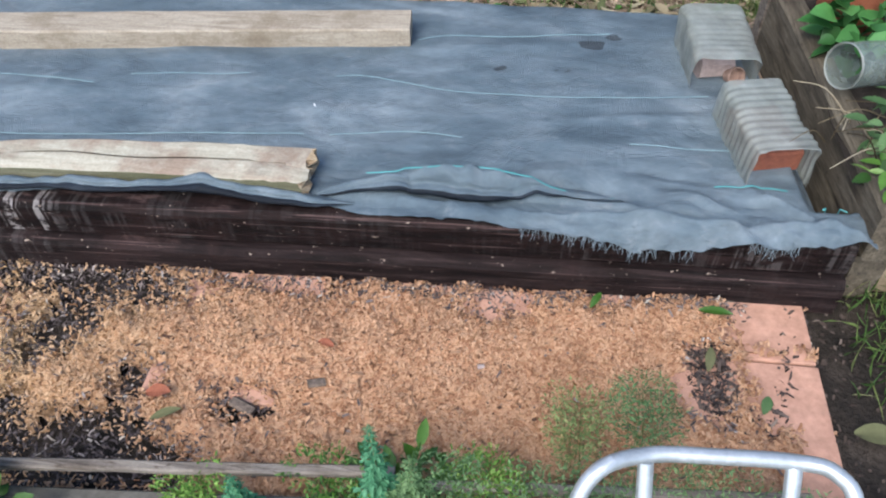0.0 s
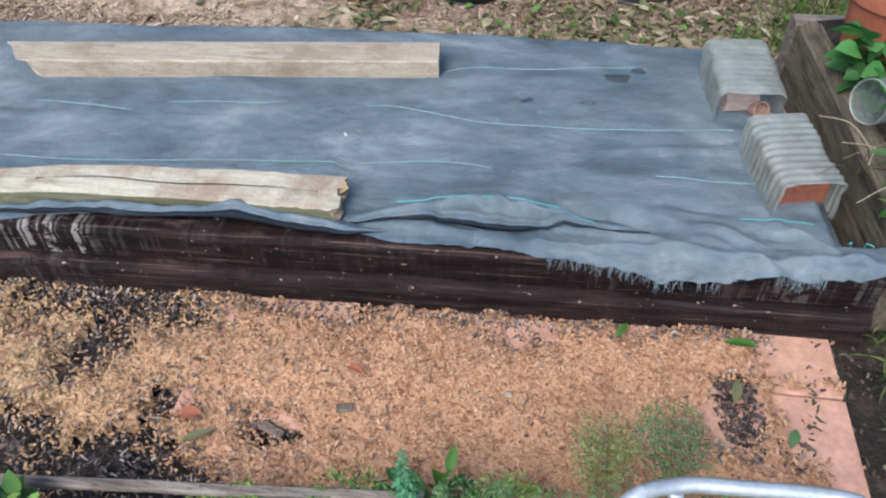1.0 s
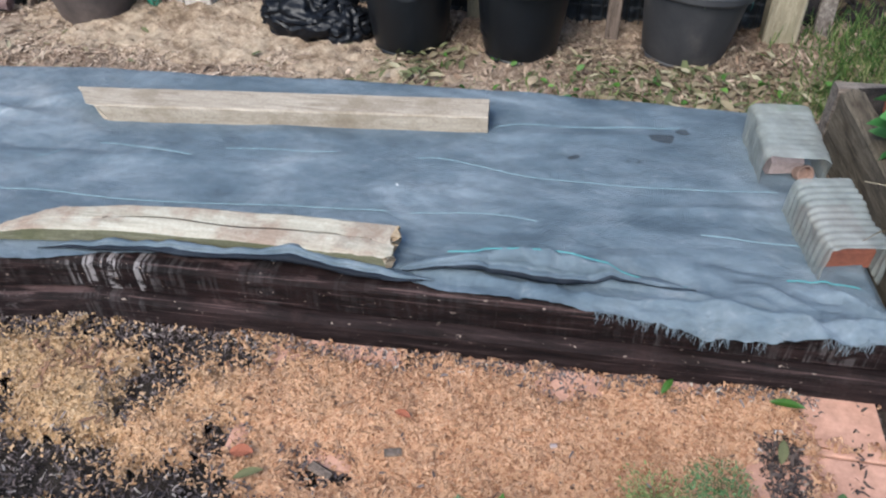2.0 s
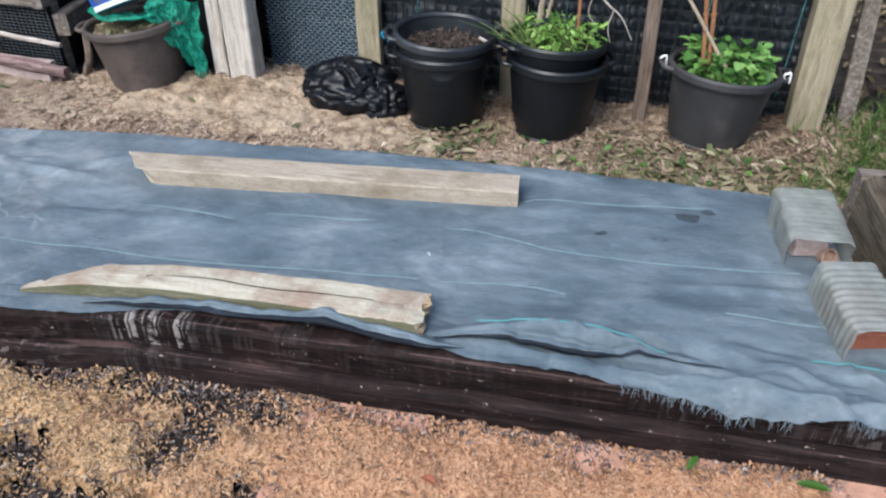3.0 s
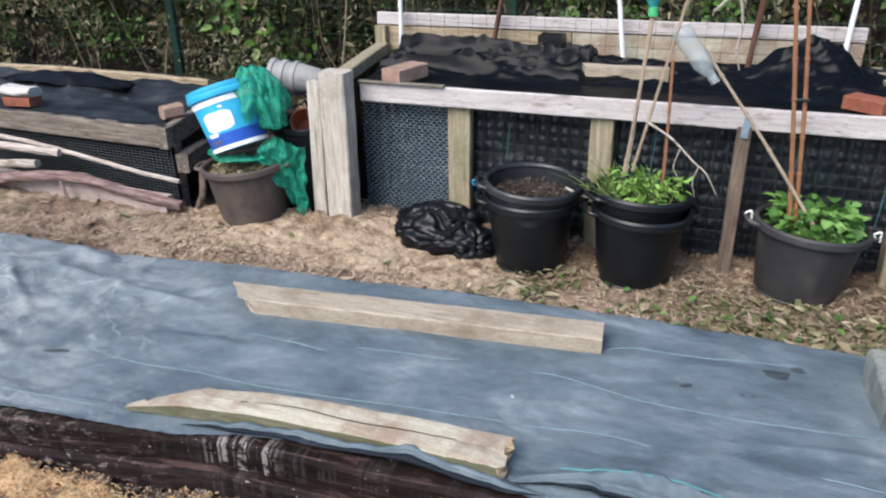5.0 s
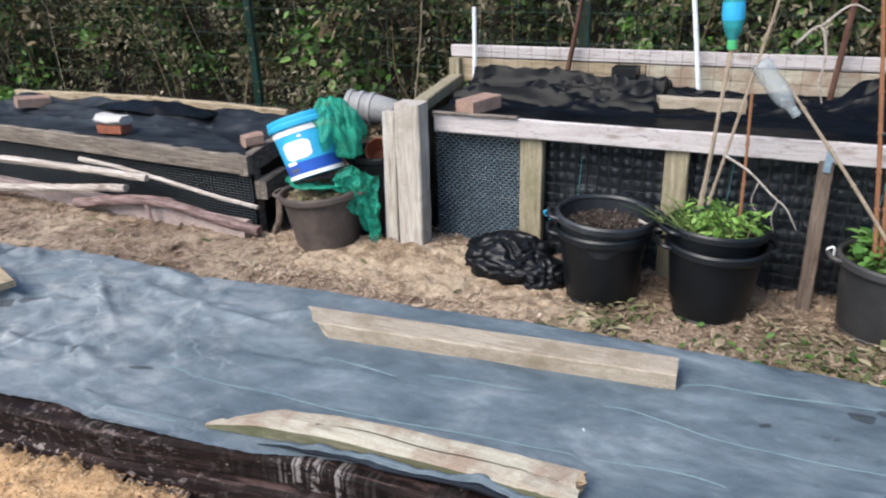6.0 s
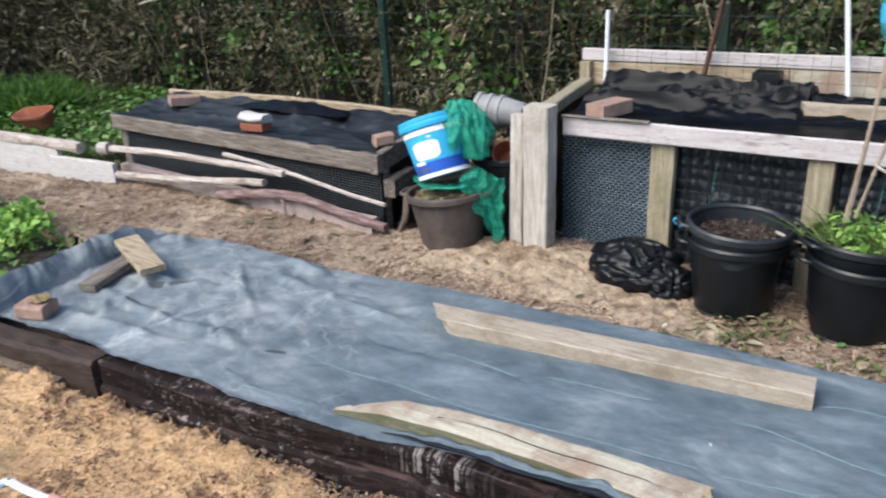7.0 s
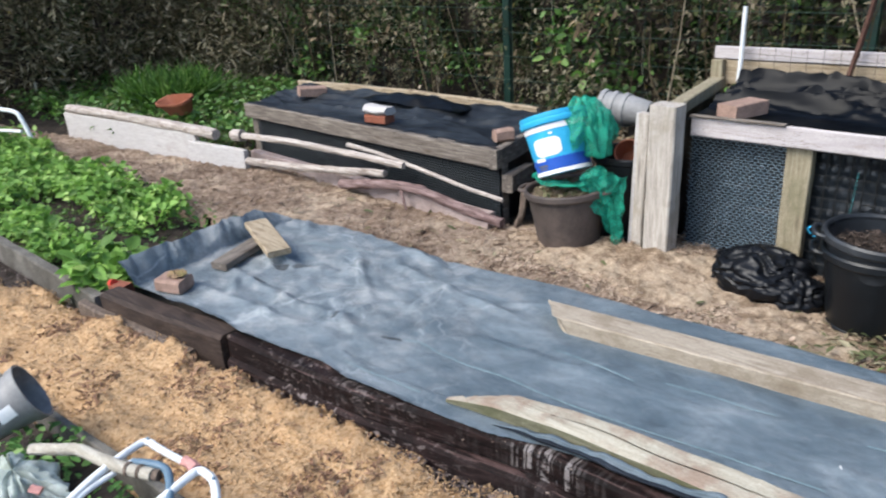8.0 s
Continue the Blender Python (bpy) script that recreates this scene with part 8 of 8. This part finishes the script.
def nettle(x, y, z, h, r, mat, label, seed):
    """An upright stem with close tiers of drooping toothed leaves, smaller towards its tip."""
    g = np.random.default_rng(seed)
    root = thing("nettle_plant", (x, y, z), label, "plant", "plants in the near bed")
    part("stalk", tube(bent([(x, y, z), (x + 0.004, y + 0.004, z + h * 0.5), (x, y + 0.01, z + h)], 4), 0.002, 5, taper=0.4), GRASS, root)
    pos, out, nrm, ln = [], [], [], []
    for i in range(17):
        f = i / 16
        for k in range(6):
            a = k * math.pi / 3 + i * 0.9 + g.normal(0, 0.2)
            size = r * (1.15 - 0.95 * f) * g.uniform(0.7, 1.15)
            for e in range(5):
                t = (e + 0.5) / 5
                p = Vector((x + size * t * math.cos(a), y + 0.01 * f + size * t * math.sin(a), z + h * (0.12 + 0.88 * f) - size * 0.45 * t * t))
                b = a + (0.9 if e % 2 else -0.9) * (1 - t * 0.7)
                o = Vector((math.cos(b), math.sin(b), g.normal(-0.15, 0.2))).normalized()
                u = Vector((g.normal(0, 0.25), g.normal(0, 0.25), 1.0))
                u = (u - o * u.dot(o)).normalized()
                pos.append(p)
                out.append(o)
                nrm.append(u)
                ln.append(size * 0.55 * (1.1 - 0.5 * t))
    pos, out, nrm, ln = (np.array(v) for v in (pos, out, nrm, ln))
    v, q = leaves(g, pos, out, nrm, ln, ln * 0.55, 0.2, 0.2)
    bulk("foliage", v - np.array((x, y, z)), q, mat, (0, 0, 0), "", "", "stuff", root)


for k, (x, y, h, w, n, mat, leaf, lab) in enumerate((
    (0.05, 0.735, 0.20, 0.08, 7, FERN_LEAF, 0.008, "soft green fronds beside the edging"),
    (0.255, 0.87, 0.075, 0.045, 4, CARROT_LEAF, 0.0085, "fine feathery carrot tops over the path"),
    (0.365, 0.88, 0.085, 0.045, 4, FERN_LEAF, 0.0085, "fine feathery carrot leaves over the path"),
    (0.45, 0.72, 0.22, 0.12, 9, FERN_LEAF, 0.0075, "fine feathery fronds by the metal tube"),
    (0.20, 0.72, 0.20, 0.11, 8, FERN_LEAF, 0.0075, "fine feathery fronds among other leaves"),
    (0.60, 0.68, 0.20, 0.12, 8, FERN_LEAF, 0.0075, "feathery fronds under the metal tube"),
    (0.30, 0.74, 0.19, 0.09, 7, FERN_LEAF, 0.0075, "feathery fronds beside the tube frame"),
    (-0.13, 0.79, 0.10, 0.08, 8, GREEN_LEAF, 0.010, "small bright herb at the edging"),
    (0.12, 0.78, 0.13, 0.09, 9, HERB_LEAF, 0.009, "bright feathery herb at the edging"),
    (-0.36, 0.75, 0.10, 0.07, 7, HERB_LEAF, 0.010, "bright ragged herb at the edging"),
)):
    frond("feathery_plant", x, y, 0.06, h, w, n, mat, lab, 71 + k, leaf, (0.02 if k == 2 else 0.0, 0.17 if k in (1, 2) else 0.03))
nettle(-0.045, 0.785, 0.05, 0.30, 0.040, TEAL_LEAF, "upright nettle with toothed blue-green leaves", 91)
nettle(-0.250, 0.735, 0.05, 0.20, 0.045, TEAL_LEAF, "young nettle at the bed edging", 92)
nettle(0.012, 0.765, 0.05, 0.26, 0.046, FERN_LEAF, "grey-green nettle behind the edging", 93)
nettle(0.17, 0.745, 0.05, 0.19, 0.040, FERN_LEAF, "low nettle among feathery fronds", 94)
clump("leafy_weed", pose(-0.66, 0.66, 0.07), 0.075, 70, 0.038, GREEN_LEAF, "broad green weed leaves by the edging", 81, 0.12, 0.75)
clump("leafy_weed", pose(-0.50, 0.68, 0.06), 0.05, 22, 0.05, GREEN_LEAF, "pale green weed leaves by the edging", 82, 0.06, 0.7)
clump("leafy_weed", pose(-0.35, 0.68, 0.06), 0.07, 26, 0.05, GREEN_LEAF, "low green weeds by the edging", 83, 0.05, 0.5)
clump("leafy_weed", pose(-0.02, 0.79, 0.03), 0.12, 90, 0.045, GREEN_LEAF, "low bright weeds along the edging", 84, 0.09, 0.4)
clump("leafy_weed", pose(-2.13, 0.47, 0.05), 0.12, 170, 0.034, TUB_LEAF, "small green weeds beside the tools", 85, 0.12, 0.6)
clump("leafy_weed", pose(-1.76, 0.50, 0.05), 0.08, 70, 0.030, TUB_LEAF, "low weeds under the tube frame", 86, 0.10, 0.6)
nettle(-0.70, 0.70, 0.05, 0.21, 0.052, TEAL_LEAF, "young nettle behind the mossy board", 95)
nettle(-0.80, 0.66, 0.05, 0.16, 0.05, TEAL_LEAF, "low nettle behind the mossy board", 96)

root = thing("tube_frame", (0.42, 0.78, 0.06), "bent galvanised steel tube frame in the near bed", "metal frame")
zt = 0.30
part("top_tube", tube(bent([(0.235, 0.70, 0.10), (0.242, 0.755, 0.25), (0.272, 0.80, zt), (0.34, 0.833, zt), (0.44, 0.843, zt), (0.54, 0.848, zt), (0.592, 0.838, zt), (0.620, 0.80, 0.27), (0.623, 0.74, 0.10)], 6), 0.0115, 14), STEEL, root)
part("leg", tube([(0.338, 0.825, zt - 0.004), (0.345, 0.75, 0.20), (0.352, 0.66, 0.06)], 0.0115, 12), STEEL, root)
part("leg", tube([(0.54, 0.843, zt - 0.004), (0.538, 0.75, 0.20), (0.54, 0.66, 0.06)], 0.0115, 12), STEEL, root)

root = thing("folding_frame", (-1.55, 0.55, 0.06), "white and blue tube frame lying on tools", "metal frame")
part("tube", tube(bent([(-1.60, 0.30, 0.26), (-1.645, 0.46, 0.295), (-1.678, 0.585, 0.30), (-1.668, 0.612, 0.30), (-1.64, 0.615, 0.30), (-1.58, 0.622, 0.30), (-1.515, 0.632, 0.30)], 6), 0.0095, 12), WHITE_TUBE, root)
part("tube", tube(bent([(-1.44, 0.49, 0.29), (-1.462, 0.60, 0.30), (-1.468, 0.632, 0.30), (-1.45, 0.642, 0.30), (-1.40, 0.638, 0.30), (-1.33, 0.60, 0.29), (-1.28, 0.55, 0.27)], 6), 0.0105, 12), WHITE_TUBE, root)
part("tube", tube(bent([(-1.60, 0.33, 0.25), (-1.625, 0.42, 0.28), (-1.64, 0.51, 0.285), (-1.64, 0.56, 0.29)], 5), 0.0075, 10), WHITE_TUBE, root, "thin white inner tube")
part("tube", tube(bent([(-1.61, 0.545, 0.308), (-1.57, 0.566, 0.312), (-1.527, 0.582, 0.312), (-1.49, 0.575, 0.305), (-1.43, 0.54, 0.29), (-1.40, 0.49, 0.27)], 5), 0.010, 12), BLUE_TUBE, root, "faded blue tube")
part("grip", tube(bent([(-1.525, 0.632, 0.302), (-1.50, 0.636, 0.302), (-1.475, 0.634, 0.301)], 4), 0.0135, 12, jit=0.2), PINK_GRIP, root, "worn pink grip")
for px, py, pz in ((-1.668, 0.612, 0.30), (-1.40, 0.638, 0.30)):
    part("rivet", tube([(px, py, pz + 0.006), (px, py, pz + 0.014)], 0.004, 8), WIRE_GREY, root, "steel rivet head")
root = thing("wooden_pole", (-1.70, 0.50, 0.27), "pale worn wooden pole lying on tools", "pole")
part("shaft", tube(bent([(-1.90, 0.41, 0.285), (-1.83, 0.445, 0.298), (-1.777, 0.481, 0.302), (-1.70, 0.50, 0.303), (-1.628, 0.518, 0.303), (-1.535, 0.557, 0.302)], 6), 0.0155, 14, jit=0.12), POLE_WOOD, root)
part("frayed_end", tube([(-1.538, 0.556, 0.302), (-1.520, 0.564, 0.302)], 0.0135, 9, jit=0.5, seed=4), BROWN_STAKE, root, "dark broken end")
for px, py in ((-1.60, 0.529), (-1.567, 0.543)):
    part("cord", tube([(px - 0.004, py - 0.002, 0.303), (px + 0.004, py + 0.002, 0.303)], 0.0172, 14), BROWN_STAKE, root, "dark cord binding")
mp_ = pose(-2.325, 0.385, 0.18, 0, 66, 70) @ Matrix.Scale(0.95, 4)
bm = lathe([(0.001, 0), (0.07, 0), (0.088, 0.15), (0.094, 0.15), (0.097, 0.18), (0.090, 0.18), (0.072, 0.012), (0.001, 0.01)], mp_, 36)
single("grey_bucket", bm, GREY_POT, (-2.34, 0.44, 0.06), "grey plastic pot lying on its side", "plant pot")
single("sticker", sheet(8, 6, lambda u, v: mp_ @ Vector(((0.083 + 0.03 * 0.12) * math.cos(-1.5 - 0.5 * u), (0.083 + 0.03 * 0.12) * math.sin(-1.5 - 0.5 * u), 0.08 + 0.05 * v))), WHITE, mp_ @ Vector((0, -0.08, 0.1)), "plain white label on a grey pot", "label")
single("clear_bag", crumple((-1.99, 0.37, 0.05), (0.17, 0.11, 0.10), 5, 64, 0.8), PALE_FILM, (-1.93, 0.36, 0.06), "crumpled pale plastic bag in the near bed", "bag", smooth=60)
single("plastic_scrap", block((0.03, 0.022, 0.012), pose(-1.87, 0.385, 0.185, 10, 15, 40), 0.004, 0.004, 3), PINK_GRIP, (-1.87, 0.385, 0.185), "small red plastic scrap on a pale bag", "litter")

# ---------------- small things on the paths ----------------


def leaf_single(name, x, y, z, ln, wd, turn, mat, label, tilt=0.0):
    def f(u, v):
        w = wd * math.sin(math.pi * min(0.98, 0.04 + 0.94 * u)) ** 0.8
        return pose(x, y, z, tilt, -6, turn) @ Vector((ln * (u - 0.5), w * (v - 0.5), 0.004 + 0.25 * abs(v - 0.5) * wd + 0.006 * math.sin(3 * u)))
    single(name, sheet(10, 6, f), mat, (x, y, z), label, "leaf", "leaves on the sawdust", smooth=180)


leaf_single("fallen_leaf", 0.545, 1.325, 0.03, 0.07, 0.022, -8, GREEN_LEAF, "dark green long leaf on the sawdust")
leaf_single("fallen_leaf", 0.205, 1.372, 0.02, 0.05, 0.026, 10, GREEN_LEAF, "fresh green leaf beside the timber")
leaf_single("fallen_leaf", 0.522, 1.205, 0.03, 0.055, 0.02, 80, DEAD_LEAF, "yellowing leaf on dark mulch")
leaf_single("fallen_leaf", 0.30, 1.315, 0.045, 0.045, 0.016, 60, GREEN_LEAF, "small yellow green leaf on sawdust")
leaf_single("fallen_leaf", -0.52, 0.985, 0.045, 0.05, 0.03, 5, TERRACOTTA, "dry orange leaf on the sawdust")
leaf_single("fallen_leaf", -0.49, 0.945, 0.04, 0.06, 0.02, 25, DEAD_LEAF, "pale straw coloured leaf on sawdust")
leaf_single("fallen_leaf", -0.23, 1.135, 0.045, 0.04, 0.018, -20, TERRACOTTA, "dry reddish leaf on the sawdust")
leaf_single("fallen_leaf", 0.82, 1.09, 0.0, 0.08, 0.045, -5, DEAD_LEAF, "large pale yellow leaf on dark soil")
leaf_single("fallen_leaf", 0.62, 1.12, 0.018, 0.04, 0.02, 70, FERN_LEAF, "small green leaf on the pink board")
leaf_single("fallen_leaf", -0.02, 2.50, 0.03, 0.06, 0.045, 40, DEEP_LEAF, "round green leaf on the path")
leaf_single("fallen_leaf", -0.14, 2.60, 0.035, 0.06, 0.035, 70, TAN_PLANK, "tan fallen leaf on the path")
single("pebble", block((0.014, 0.010, 0.008), pose(0.08, 1.128, 0.036, 0, 0, 10), 0.003, 0.003, 2), SLAB, (0.08, 1.128, 0.038), "small pale pebble on the sawdust", "stone")
single("paper_scrap", block((0.022, 0.010, 0.008), pose(0.525, 1.262, 0.02, 0, 15, 30), 0.004, 0.004, 5), WHITE, (0.525, 1.262, 0.02), "crumpled white scrap on dark mulch", "litter")
single("stone", block((0.05, 0.03, 0.03), pose(0.60, 1.392, -0.002, 0, 0, 5), 0.010, 0.006, 2), EDGING, (0.60, 1.392, 0), "grey stone beside the timber", "stone")
single("bark_lump", block((0.035, 0.018, 0.008), pose(-0.23, 1.05, 0.036, 0, 5, 20), 0.003, 0.006, 7), BROWN_STAKE, (-0.23, 1.05, 0.036), "grey bark piece on the sawdust", "bark")
single("bark_lump", block((0.05, 0.022, 0.010), pose(-0.36, 0.99, 0.022, 0, 5, -20), 0.004, 0.008, 8), BROWN_STAKE, (-0.36, 0.99, 0.03), "dark rotten bark piece on the sawdust", "bark")
